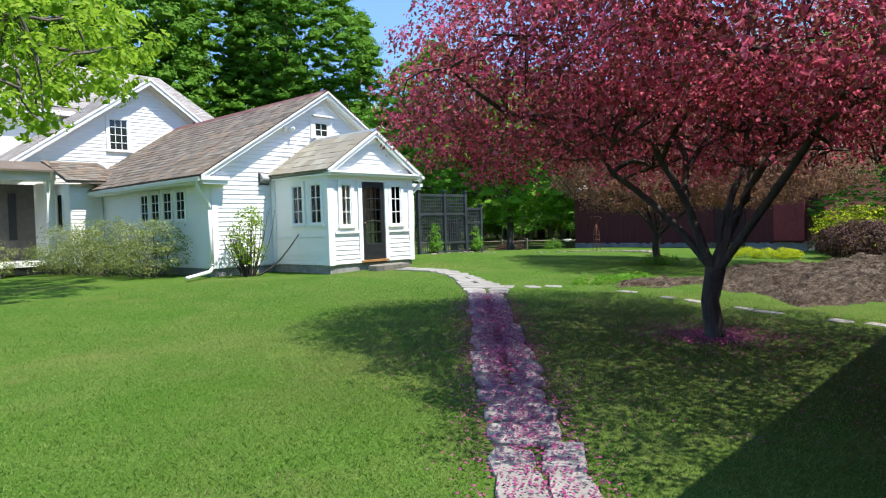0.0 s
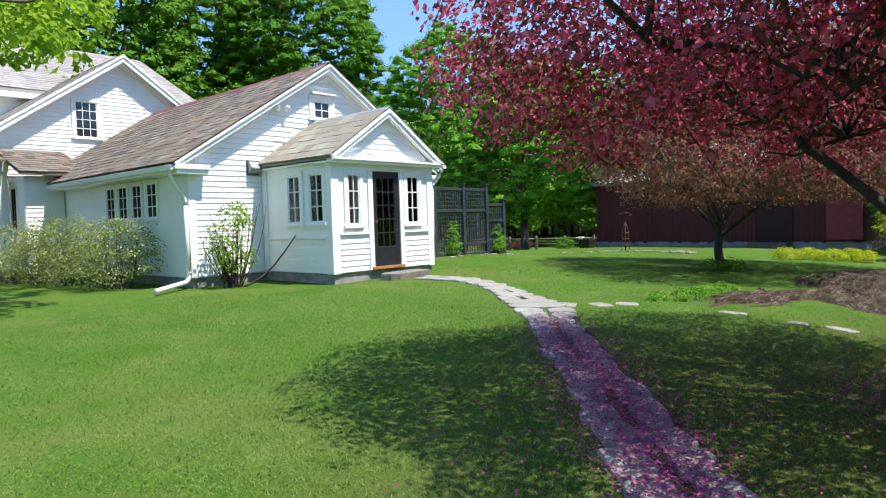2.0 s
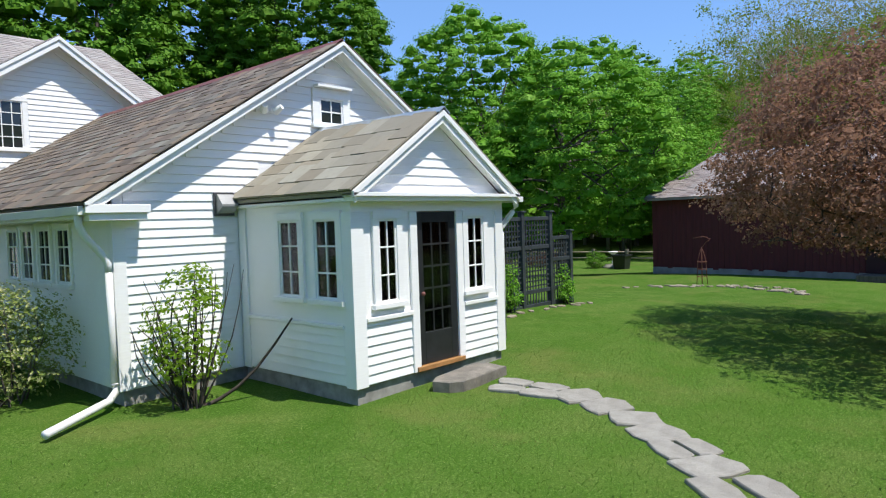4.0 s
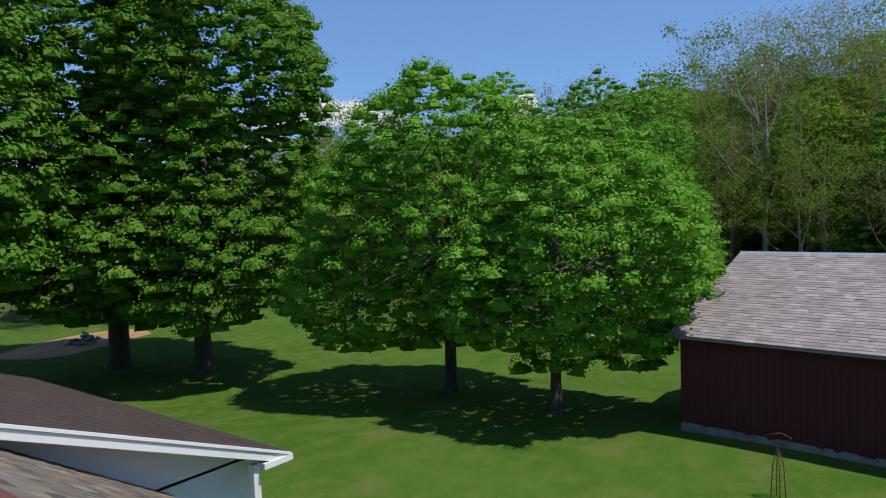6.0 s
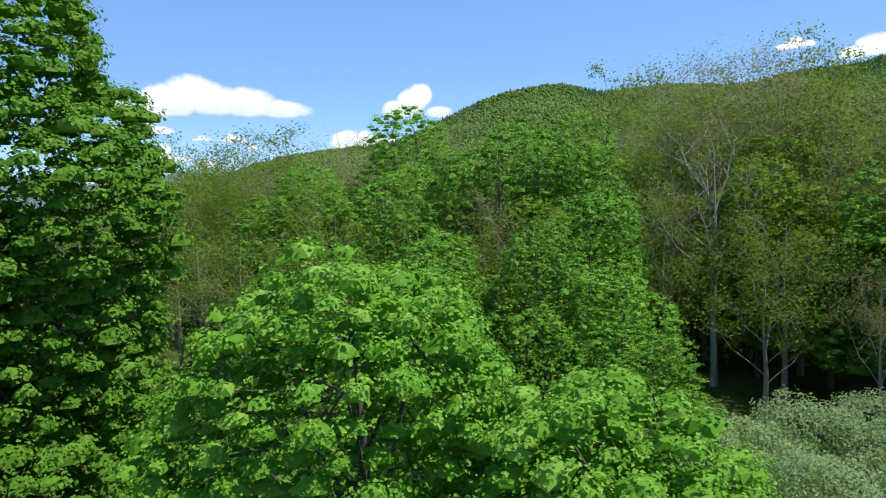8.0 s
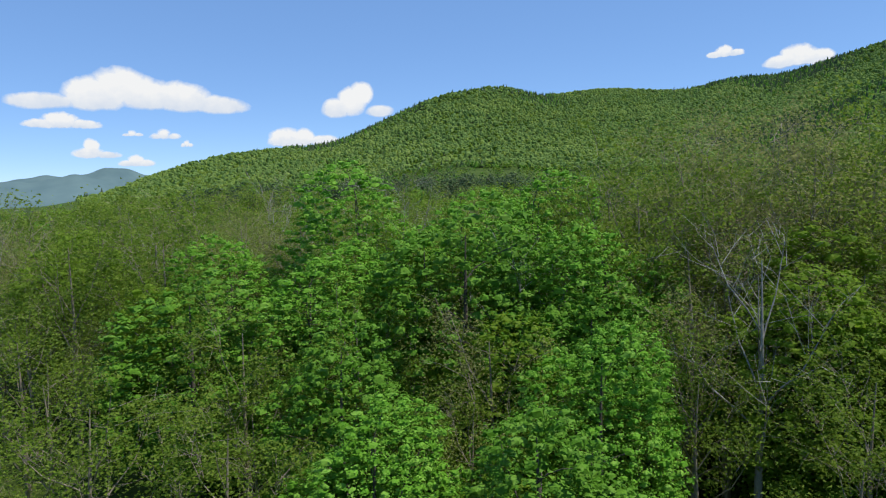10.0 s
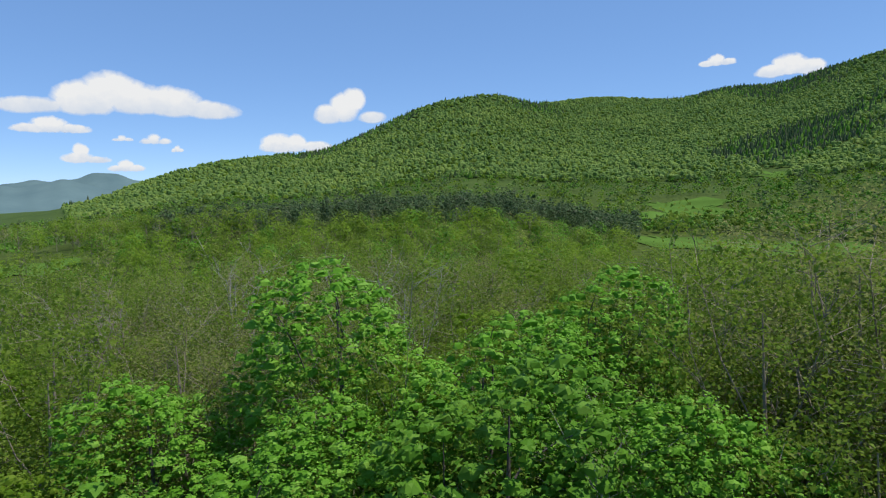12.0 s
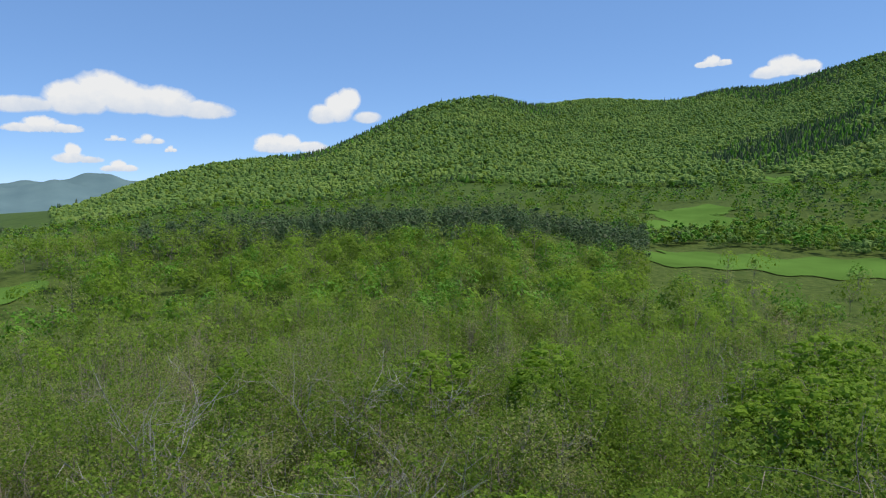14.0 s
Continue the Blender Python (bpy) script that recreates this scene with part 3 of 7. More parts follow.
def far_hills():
    """Distant ridges, too far to shift; haze is painted in as blue base colour."""
    n = Nodes("haze_blue_ridge")
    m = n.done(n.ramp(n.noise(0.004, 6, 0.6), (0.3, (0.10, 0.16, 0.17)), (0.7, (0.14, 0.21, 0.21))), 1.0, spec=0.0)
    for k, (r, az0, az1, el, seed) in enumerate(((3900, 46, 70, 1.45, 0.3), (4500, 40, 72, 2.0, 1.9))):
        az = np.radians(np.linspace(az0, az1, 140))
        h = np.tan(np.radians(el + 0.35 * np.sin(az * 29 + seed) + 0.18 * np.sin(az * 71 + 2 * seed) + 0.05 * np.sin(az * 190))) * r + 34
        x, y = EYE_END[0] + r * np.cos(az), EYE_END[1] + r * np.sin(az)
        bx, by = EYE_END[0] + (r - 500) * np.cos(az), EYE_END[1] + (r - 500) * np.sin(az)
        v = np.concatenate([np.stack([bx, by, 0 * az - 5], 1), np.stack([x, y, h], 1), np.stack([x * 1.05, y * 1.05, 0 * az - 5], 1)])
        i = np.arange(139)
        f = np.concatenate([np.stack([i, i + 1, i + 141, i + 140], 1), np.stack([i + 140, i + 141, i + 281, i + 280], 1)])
        tagged(new("backdrop_hill", mesh_of("backdrop_hill", v, f, m, True)), "wooded ridge far down the valley, haze painted in its blue", "hill", kind="structure")


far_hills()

# ---- the white cottage ----
RX, RZ, PITCH = 1.82, 5.23, 0.635          # ridge and pitch of its roof
EL, ER = -2.18, 5.6                         # eave tips
WL, WR, WF, WB = -1.75, 5.25, 2.45, 11.5    # walls
house = base("white_cottage", RX, WF, 0.0, "white clapboard cottage with a slate gable roof and corner boards", "house")


def roof_z(x):
    return RZ - PITCH * abs(x - RX)


box("foundation", (WL + 0.04, WF + 0.04, -0.3), (WR - 0.04, WB, 0.34), M_FOUND, house, "grey concrete foundation")
wall = prism("wall", [(WL, 0.33), (WR, 0.33), (WR, roof_z(WR) - 0.1), (RX, RZ - 0.1), (WL, roof_z(WL) - 0.1)], WF, WF + 0.15, M_WHITE, house)
box("wall", (WL, WF + 0.15, 0.33), (WL + 0.15, WB, 2.62), M_WHITE, house)
box("wall", (WR - 0.15, WF + 0.15, 0.33), (WR, WB, 2.62), M_WHITE, house)


def roof_slab(name, x0, x1, y0, y1, fz, thick, mat, parent):
    """A sloped slab between two x, with its top on fz(x)."""
    return prism(name, [(x0, fz(x0)), (x1, fz(x1)), (x1, fz(x1) - thick), (x0, fz(x0) - thick)], y0, y1, mat, parent)


roof_l = roof_slab("roof", EL, RX, 2.17, 12.4, roof_z, 0.07, M_SLATE, house)
roof_r = roof_slab("roof", RX, ER, 2.17, 12.4, roof_z, 0.07, M_SLATE, house)


def rake(x0, x1, y0, y1, fz, drop, deep, parent, name="rake_board"):
    return prism(name, [(x0, fz(x0) - drop), (x1, fz(x1) - drop), (x1, fz(x1) - drop - deep), (x0, fz(x0) - drop - deep)], y0, y1, M_TRIM, parent)


for a, b in ((EL, RX), (RX, ER)):
    rake(a, b, 2.13, 2.165, roof_z, 0.01, 0.055, house, "rake_moulding")
    rake(a + (0.05 if a == EL else 0), b - (0.05 if b == ER else 0), 2.17, 2.20, roof_z, 0.07, 0.10, house)
    rake(a + (0.1 if a == EL else 0), b - (0.1 if b == ER else 0), 2.20, WF - 0.002, roof_z, 0.10, 0.03, house, "soffit")
    rake(max(a, WL), min(b, WR), WF - 0.045, WF - 0.003, roof_z, 0.13, 0.10, house, "frieze_board")
# eave returns at the two lower corners
for a, b in ((EL, WL + 0.34), (WR - 0.3, ER)):
    box("eave_return", (a, 2.13, 2.56), (b, WF - 0.003, 2.66), M_TRIM, house)
    box("eave_return", (a + 0.05, 2.17, 2.47), (b - 0.03, WF - 0.003, 2.56), M_TRIM, house)
box("eave_soffit", (EL + 0.02, WF, 2.50), (WL - 0.003, 12.2, 2.56), M_TRIM, house)
box("gutter", (EL - 0.06, 2.2, 2.54), (EL + 0.05, 10.2, 2.645), M_GUTTER, house, "white eave gutter")
box("corner_board", (WL - 0.012, WF - 0.03, 0.33), (WL + 0.13, WF - 0.003, 2.50), M_TRIM, house)
box("corner_board", (WL - 0.03, WF - 0.03, 0.33), (WL - 0.002, WF + 0.13, 2.50), M_TRIM, house)
box("corner_board", (WR - 0.13, WF - 0.03, 0.33), (WR + 0.012, WF - 0.003, 2.50), M_TRIM, house)
prism("ridge_cap", [(RX - 0.2, roof_z(RX - 0.2) + 0.035), (RX, RZ + 0.045), (RX + 0.2, roof_z(RX + 0.2) + 0.035), (RX + 0.2, roof_z(RX + 0.2) + 0.02), (RX, RZ + 0.03), (RX - 0.2, roof_z(RX - 0.2) + 0.02)], 2.18, 11.4, M_COPPER, house, label="flaking red-painted metal ridge cap")


def sash(parent, x0, x1, z0, z1, face, out=-1, axis="y", cols=2, rows=3, case=0.09, name="window", frame_mat=None, sill=True, depth=0.03, glass=None):
    """A window on a wall plane: casing, glass, glazing bars and sill. face: the wall plane; out: the way it looks."""
    frame_mat = frame_mat or M_TRIM

    def b(nm, a0, a1, c0, c1, d0, d1, mat, p, bev=0.003):
        lo_d, hi_d = sorted((face + out * d0, face + out * d1))
        lo, hi = ((a0, lo_d, c0), (a1, hi_d, c1)) if axis == "y" else ((lo_d, a0, c0), (hi_d, a1, c1))
        return box(nm, lo, hi, mat, p, "", bev)

    win = b(name, x0, x1, z0, z1, 0.002, 0.008, glass or M_GLASS, parent)
    win.visible_shadow = glass is None
    b("casing", x0 - case, x0, z0, z1, 0.002, depth + 0.012, M_TRIM, win)
    b("casing", x1, x1 + case, z0, z1, 0.002, depth + 0.012, M_TRIM, win)
    b("casing", x0 - case, x1 + case, z1, z1 + case, 0.002, depth + 0.02, M_TRIM, win)
    if sill:
        b("sill", x0 - case - 0.03, x1 + case + 0.03, z0 - 0.06, z0, 0.002, depth + 0.05, M_TRIM, win)
    t = 0.028
    for q0, q1 in ((x0, x0 + t), (x1 - t, x1)):
        b("sash_rail", q0, q1, z0, z1, 0.008, 0.026, frame_mat, win)
    for q0, q1 in ((z0, z0 + t * 1.3), (z1 - t, z1)):
        b("sash_rail", x0 + t, x1 - t, q0, q1, 0.008, 0.026, frame_mat, win)
    for k in range(1, cols):
        q = x0 + (x1 - x0) * k / cols
        b("glazing_bar", q - 0.011, q + 0.011, z0 + t, z1 - t, 0.008, 0.021, frame_mat, win)
    for k in range(1, rows):
        q = z0 + (z1 - z0) * k / rows
        b("glazing_bar", x0 + t, x1 - t, q - 0.011, q + 0.011, 0.008, 0.023, frame_mat, win)
    return win


sash(house, 1.52, 1.98, 3.93, 4.34, WF, cols=2, rows=2, case=0.15, name="attic_window")
box("window_head", (1.40, 2.30, 4.50), (2.10, 2.44, 4.54), M_TRIM, house)
for q in (6.30, 5.61, 4.86, 4.10):
    sash(house, q - 0.24, q + 0.24, 1.62, 2.40, WL, axis="x", cols=2, rows=3, case=0.07)

# small roof lights, vent and the coil of wire on the gable
vent = base("wall_vent", -0.24, WF, 2.65, "grey metal hooded vent on the clapboards", "vent")
bm = bmesh.new()
add_prism(bm, [(2.42, 2.53), (2.42, 2.80), (2.36, 2.80), (2.24, 2.66), (2.24, 2.63), (2.36, 2.55)], -0.37, -0.12, "x")
part("hood", bm, plain_mat("grey_vent_metal", (0.32, 0.32, 0.32), 0.5, 0.3), vent)
box("frame", (-0.40, 2.40, 2.50), (-0.09, 2.427, 2.83), plain_mat("dark_vent_frame", (0.06, 0.06, 0.065), 0.5), vent)
lamp = base("flood_lamp", 0.5, WF, 4.08, "twin white flood lamp under the gable rake", "lamp")
for dx in (-0.12, 0.12):
    bm = bmesh.new()
    bmesh.ops.create_cone(bm, cap_ends=True, segments=14, radius1=0.065, radius2=0.04, depth=0.14, matrix=pose(0.52 + dx, WF - 0.16, 4.06, 65, 0, 25 * (1 if dx > 0 else -1)))
    part("lamp_head", bm, M_TRIM, lamp, smooth=False)
box("base_plate", (0.46, WF - 0.06, 4.04), (0.58, WF - 0.004, 4.12), M_TRIM, lamp)


def run_tube(name, pts, r, mat, parent, label="", sides=10):
    v, f = tube_arrays(pts, [r] * len(pts), sides)
    f = [tuple(q) for q in f.tolist()] + [tuple(range(sides))[::-1], tuple(range(len(v) - sides, len(v)))]
    return piece(name, mesh_of(name, v, f, mat, True), parent, None, label)


coil = base("wire_coil", 3.59, WF, 2.95, "loose coil of black wire hung on the gable", "wire")
run_tube("wire", [(3.58 + 0.17 * math.cos(k * 0.55) * (0.8 + 0.2 * math.sin(k)), WF - 0.035 - 0.001 * k, 2.88 + 0.17 * math.sin(k * 0.55) * (0.8 + 0.2 * math.cos(k * 1.7))) for k in range(46)] + [(3.5, WF - 0.04, 3.1), (3.46, WF - 0.03, 3.3)], 0.006, M_BLACK, coil, "", 4)
down = base("downspout", WL - 0.1, WF - 0.06, 0.2, "white metal downspout with an elbow onto the lawn", "downspout")
run_tube("upper_elbow", [(EL, 2.36, 2.56), (EL, 2.36, 2.42), (EL + 0.06, 2.38, 2.30), (WL - 0.13, 2.43, 2.02), (WL - 0.09, 2.44, 1.94), (WL - 0.085, 2.44, 1.84)], 0.045, M_GUTTER, down)
run_tube("pipe", [(WL - 0.085, 2.44, 1.86), (WL - 0.085, 2.44, 1.1), (WL - 0.085, 2.44, 0.42)], 0.043, M_GUTTER, down)
run_tube("outlet", [(WL - 0.085, 2.44, 0.45), (WL - 0.09, 2.42, 0.34), (WL - 0.2, 2.34, 0.27), (-2.85, 1.75, 0.2)], 0.048, M_GUTTER, down)

# ---- the porch in front of it ----
PX0, PX1, PY0 = 0.0, 2.95, 0.0
PRX, PRZ, PE, PPITCH = 1.5, 3.80, 2.70, 0.67
porch = base("entry_porch", 1.48, 1.2, 0.1, "white glazed entry porch with a shingled gable roof", "porch")


def proof_z(x):
    return PRZ - PPITCH * abs(x - PRX)


box("foundation", (PX0 + 0.03, PY0 + 0.03, -0.25), (PX1 - 0.03, WF - 0.002, 0.345), M_FOUND, porch, "grey concrete foundation")
# front wall in pieces round the door
DX0, DX1, DZ0, DZ1 = 1.09, 1.88, 0.43, 2.46
apron = []


def pierced(lo_a, hi_a, wins, axis, f0, f1):
    """A wall between two planes with real openings for its windows (a0, a1, z0, z1)."""
    def b(a0, a1, z0, z1):
        lo, hi = ((a0, f0, z0), (a1, f1, z1)) if axis == "y" else ((f0, a0, z0), (f1, a1, z1))
        return box("wall", lo, hi, M_WHITE, porch, "", 0)
    z0 = min(w[2] for w in wins)
    z1 = max(w[3] for w in wins)
    apron.append(b(lo_a, hi_a, 0.35, z0))
    b(lo_a, hi_a, z1, 2.62)
    edges = [lo_a] + [v for w in wins for v in w[:2]] + [hi_a]
    for p, q in zip(edges[::2], edges[1::2]):
        b(p, q, z0, z1)


FRONT_L, FRONT_R = (0.41, 0.72, 1.33, 2.38), (2.12, 2.48, 1.33, 2.38)
SIDES = ((0.25, 0.68, 1.40, 2.40), (1.02, 1.44, 1.40, 2.40))
pierced(PX0, DX0 - 0.06, (FRONT_L,), "y", PY0, PY0 + 0.12)
pierced(DX1 + 0.06, PX1, (FRONT_R,), "y", PY0, PY0 + 0.12)
pierced(PY0 + 0.12, WF - 0.003, SIDES, "x", PX0, PX0 + 0.12)
pierced(PY0 + 0.12, WF - 0.003, SIDES, "x", PX1 - 0.12, PX1)
box("wall", (DX0 - 0.06, PY0, DZ1 + 0.03), (DX1 + 0.06, PY0 + 0.12, 2.62), M_WHITE, porch)
box("floor", (PX0 + 0.12, PY0 + 0.12, 0.35), (PX1 - 0.12, WF - 0.01, 0.40), M_SILL, porch, "worn wooden floor")
box("ceiling_board", (PX0 + 0.12, PY0 + 0.12, 2.55), (PX1 - 0.12, WF - 0.01, 2.60), M_TRIM, porch)
box("inner_door", (1.1, WF - 0.05, 0.42), (1.9, WF - 0.004, 2.42), M_INSIDE, porch, "dark inner door")
prism("pediment", [(PX0, 2.62), (PX1, 2.62), (PX1, 2.70), (PRX, PRZ - 0.1), (PX0, 2.70)], PY0, PY0 + 0.1, M_WHITE, porch)
roof_slab("roof", -0.12, PRX, -0.17, WF - 0.003, proof_z, 0.05, M_SHINGLE, porch)
roof_slab("roof", PRX, 3.18, -0.17, WF - 0.003, proof_z, 0.05, M_SHINGLE, porch)
for a, b in ((-0.12, PRX), (PRX, 3.18)):
    rake(a, b, -0.215, -0.172, proof_z, 0.0, 0.07, porch, "rake_moulding")
    rake(a + (0.04 if a < 0 else 0), b - (0.04 if b > 3 else 0), -0.185, -0.155, proof_z, 0.065, 0.10, porch)
    rake(max(a, 0), min(b, PX1), -0.155, -0.003, proof_z, 0.075, 0.025, porch, "soffit")
box("cornice", (-0.12, -0.215, 2.655), (3.18, -0.003, 2.70), M_TRIM, porch)
box("cornice", (-0.09, -0.17, 2.60), (3.13, -0.003, 2.655), M_TRIM, porch)
box("cornice", (-0.10, -0.003, 2.60), (-0.003, WF - 0.004, 2.645), M_TRIM, porch)
box("cornice", (PX1 + 0.003, -0.003, 2.60), (3.13, WF - 0.004, 2.645), M_TRIM, porch)
box("frieze_board", (-0.02, -0.022, 2.47), (PX1 + 0.02, -0.003, 2.60), M_TRIM, porch)
prism("ridge_flashing", [(PRX - 0.11, proof_z(PRX - 0.11) + 0.045), (PRX, PRZ + 0.055), (PRX + 0.11, proof_z(PRX + 0.11) + 0.045), (PRX + 0.11, proof_z(PRX + 0.11) + 0.03), (PRX, PRZ + 0.04), (PRX - 0.11, proof_z(PRX - 0.11) + 0.03)], -0.22, WF - 0.004, M_FLASH, porch, label="grey metal ridge flashing")
for a, b in ((-0.012, 0.17), (PX1 - 0.17, PX1 + 0.012)):
    box("corner_board", (a, -0.03, 0.34), (b, -0.003, 2.47), M_TRIM, porch)
box("corner_board", (-0.03, -0.03, 0.34), (-0.003, 0.16, 2.47), M_TRIM, porch)
box("corner_board", (-0.03, WF - 0.2, 0.34), (-0.003, WF - 0.03, 2.60), M_TRIM, porch)
sash(porch, 0.41, 0.72, 1.33, 2.38, PY0, cols=2, rows=3, case=0.10, glass=M_CLEAR)
sash(porch, 2.12, 2.48, 1.33, 2.38, PY0, cols=2, rows=3, case=0.10, glass=M_CLEAR)
for q0, q1 in ((0.25, 0.68), (1.02, 1.44)):
    sash(porch, q0, q1, 1.40, 2.40, PX0, axis="x", cols=2, rows=3, case=0.10, glass=M_CLEAR)
for q0, q1 in ((0.25, 0.68), (1.02, 1.44)):
    sash(porch, q0, q1, 1.40, 2.40, PX1, out=1, axis="x", cols=2, rows=3, case=0.10, glass=M_CLEAR)
for a, b in ((0.17, DX0 - 0.13), (DX1 + 0.13, PX1 - 0.17)):
    box("apron_cap", (a, -0.055, 1.13), (b, -0.003, 1.18), M_TRIM, porch)
box("apron_cap", (-0.05, 0.16, 1.06), (-0.003, WF - 0.2, 1.10), M_TRIM, porch)
# the door
for a, b in ((DX0 - 0.13, DX0), (DX1, DX1 + 0.13)):
    box("door_casing", (a, -0.04, 0.36), (b, -0.003, 2.47), M_TRIM, porch)
door = box("door", (DX0, 0.02, DZ0), (DX1, 0.06, DZ0 + 0.42), M_BLACK, porch, "charcoal glazed door")
for a, b in ((DX0, DX0 + 0.13), (DX1 - 0.13, DX1)):
    box("stile", (a, -0.006, DZ0), (b, 0.05, DZ1), M_BLACK, door)
for a, b in ((DZ0, DZ0 + 0.42), (DZ1 - 0.14, DZ1)):
    box("rail", (DX0 + 0.13, -0.006, a), (DX1 - 0.13, 0.018, b), M_BLACK, door)
box("pane", (DX0 + 0.12, 0.008, DZ0 + 0.4), (DX1 - 0.12, 0.019, DZ1 - 0.13), M_CLEAR, door).visible_shadow = False
for k in (1, 2):
    q = DX0 + 0.13 + (DX1 - DX0 - 0.26) * k / 3
    box("glazing_bar", (q - 0.012, -0.004, DZ0 + 0.42), (q + 0.012, 0.007, DZ1 - 0.14), M_BLACK, door, "", 0.002)
for k in (1, 2, 3, 4):
    q = DZ0 + 0.42 + (DZ1 - DZ0 - 0.56) * k / 5
    box("glazing_bar", (DX0 + 0.13, -0.003, q - 0.012), (DX1 - 0.13, 0.0075, q + 0.012), M_BLACK, door, "", 0.002)
bm = bmesh.new()
bmesh.ops.create_uvsphere(bm, u_segments=12, v_segments=8, radius=0.03, matrix=Matrix.Translation((DX0 + 0.065, -0.05, 1.38)))
part("knob", bm, M_COPPER, door, "dark metal knob", True)
box("threshold", (DX0 - 0.08, -0.07, 0.365), (DX1 + 0.08, 0.10, 0.425), M_SILL, porch, "bare wooden threshold")
pipe = base("porch_downspout", 3.15, -0.02, 2.2, "short white gutter elbow at the porch corner", "downspout")
run_tube("elbow", [(3.22, -0.1, 2.62), (3.22, -0.1, 2.52), (3.2, -0.05, 2.44), (3.02, 0.02, 2.22), (3.0, 0.03, 2.12), (3.0, 0.03, 0.5)], 0.042, M_GUTTER, pipe)
box("gutter", (3.18, -0.2, 2.58), (3.28, WF - 0.01, 2.66), M_GUTTER, pipe)

# ---- the larger house behind ----
main = base("farmhouse", 0.8, 14.0, 0.0, "tall white clapboard farmhouse with light slate roofs", "house")
GY, GX, GZ, GP = 11.5, 0.77, 6.97, 0.70


def gable_z(x):
    return GZ - GP * abs(x - GX)


prism("wall", [(-9.0, 0.3), (2.55, 0.3), (2.55, gable_z(2.55) - 0.1), (GX, GZ - 0.1), (-4.6, gable_z(-4.6) - 0.1), (-9.0, gable_z(-4.6) - 0.1)], GY, GY + 0.2, M_WHITE, main)
box("wall", (2.40, GY + 0.2, 0.3), (2.55, 16.0, 5.5), M_WHITE, main)
roof_slab("roof", -5.0, GX, GY - 0.35, 17.0, gable_z, 0.08, M_MAINROOF, main)
roof_slab("roof", GX, 2.95, GY - 0.35, 17.0, gable_z, 0.08, M_MAINROOF, main)
for a, b in ((-5.0, GX), (GX, 2.95)):
    rake(a, b, GY - 0.40, GY - 0.36, gable_z, 0.0, 0.09, main, "rake_moulding")
    rake(a, b, GY - 0.37, GY - 0.33, gable_z, 0.085, 0.16, main)
    rake(a, b, GY - 0.33, GY - 0.003, gable_z, 0.10, 0.03, main, "soffit")
    rake(max(a, -4.6), min(b, 2.5), GY - 0.04, GY - 0.003, gable_z, 0.14, 0.2, main, "frieze_board")
sash(main, -0.62, 0.02, 4.30, 5.40, GY, cols=3, rows=4, case=0.11)
# high roof at the back
MY0, MY1, MZ0, MZ1, MX = 14.4, 20.2, 6.15, 9.1, 5.4
bm = bmesh.new()
add_prism(bm, [(MY0, MZ0), (MY1, MZ1), (MY1, MZ1 - 0.12), (MY0, MZ0 - 0.12)], -14, MX, "x")
part("roof", bm, M_MAINROOF, main)
bm = bmesh.new()
add_prism(bm, [(MY1, MZ1), (2 * MY1 - MY0, MZ0), (2 * MY1 - MY0, MZ0 - 0.12), (MY1, MZ1 - 0.12)], -14, MX, "x")
part("roof", bm, M_MAINROOF, main)
bm = bmesh.new()
add_prism(bm, [(MY0 + 0.4, 0.2), (2 * MY1 - MY0 - 0.4, 0.2), (2 * MY1 - MY0 - 0.4, MZ0 - 0.1), (MY1, MZ1 - 0.2), (MY0 + 0.4, MZ0 - 0.1)], -13.8, MX - 0.4, "x")
part("wall", bm, M_WHITE, main)
box("eave_board", (-14, MY0 - 0.02, MZ0 - 0.30), (MX - 0.02, MY0 + 0.4, MZ0 - 0.125), M_TRIM, main)
# small entry bump with its own low roof, between farmhouse and cottage
prism("entry_roof", [(8.9, 2.98), (GY - 0.36, 3.78), (GY - 0.36, 3.70), (8.9, 2.90)], -2.95, -1.2, M_SLATE, main, axis="x")
box("entry_wall", (-2.75, 9.3, 0.3), (WL - 0.04, GY - 0.003, 2.9), M_WHITE, main)
sash(main, 9.9, 10.3, 1.5, 2.6, -2.75, axis="x", cols=1, rows=1, case=0.06, frame_mat=M_BLACK)
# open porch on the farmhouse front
# flat dark panel painted in for the shaded depth of the porch
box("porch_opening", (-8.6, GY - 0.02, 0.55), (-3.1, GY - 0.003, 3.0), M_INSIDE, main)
for q in (-3.0, -5.6, -8.4):
    box("porch_post", (q - 0.12, GY - 1.3, 0.5), (q + 0.12, GY - 1.06, 3.05), M_TRIM, main)
box("porch_beam", (-9.0, GY - 1.35, 3.05), (-2.85, GY - 1.0, 3.35), M_TRIM, main)
box("porch_deck", (-9.0, GY - 1.4, 0.36), (-2.85, GY - 0.022, 0.52), M_TRIM, main)
box("porch_skirt", (-9.0, GY - 1.35, 0.12), (-2.9, GY - 1.3, 0.33), M_BLACK, main)
prism("porch_roof", [(GY - 1.6, 3.36), (GY - 0.36, 3.72), (GY - 0.36, 3.64), (GY - 1.6, 3.30)], -9.2, -2.97, M_SLATE, main, axis="x")
for q in (-3.75, -4.35):
    box("shutter", (q - 0.11, GY - 0.05, 1.2), (q + 0.11, GY - 0.021, 2.7), M_BLACK, main, "black louvre shutter")

# ---- low wing with a metal roof, behind the cottage ----
wing = base("side_wing", 6.3, 12.0, 0.0, "low white wing with a brown ribbed metal roof", "house wing")


def wing_z(x):
    return 3.0 + 0.39 * (7.6 - x)


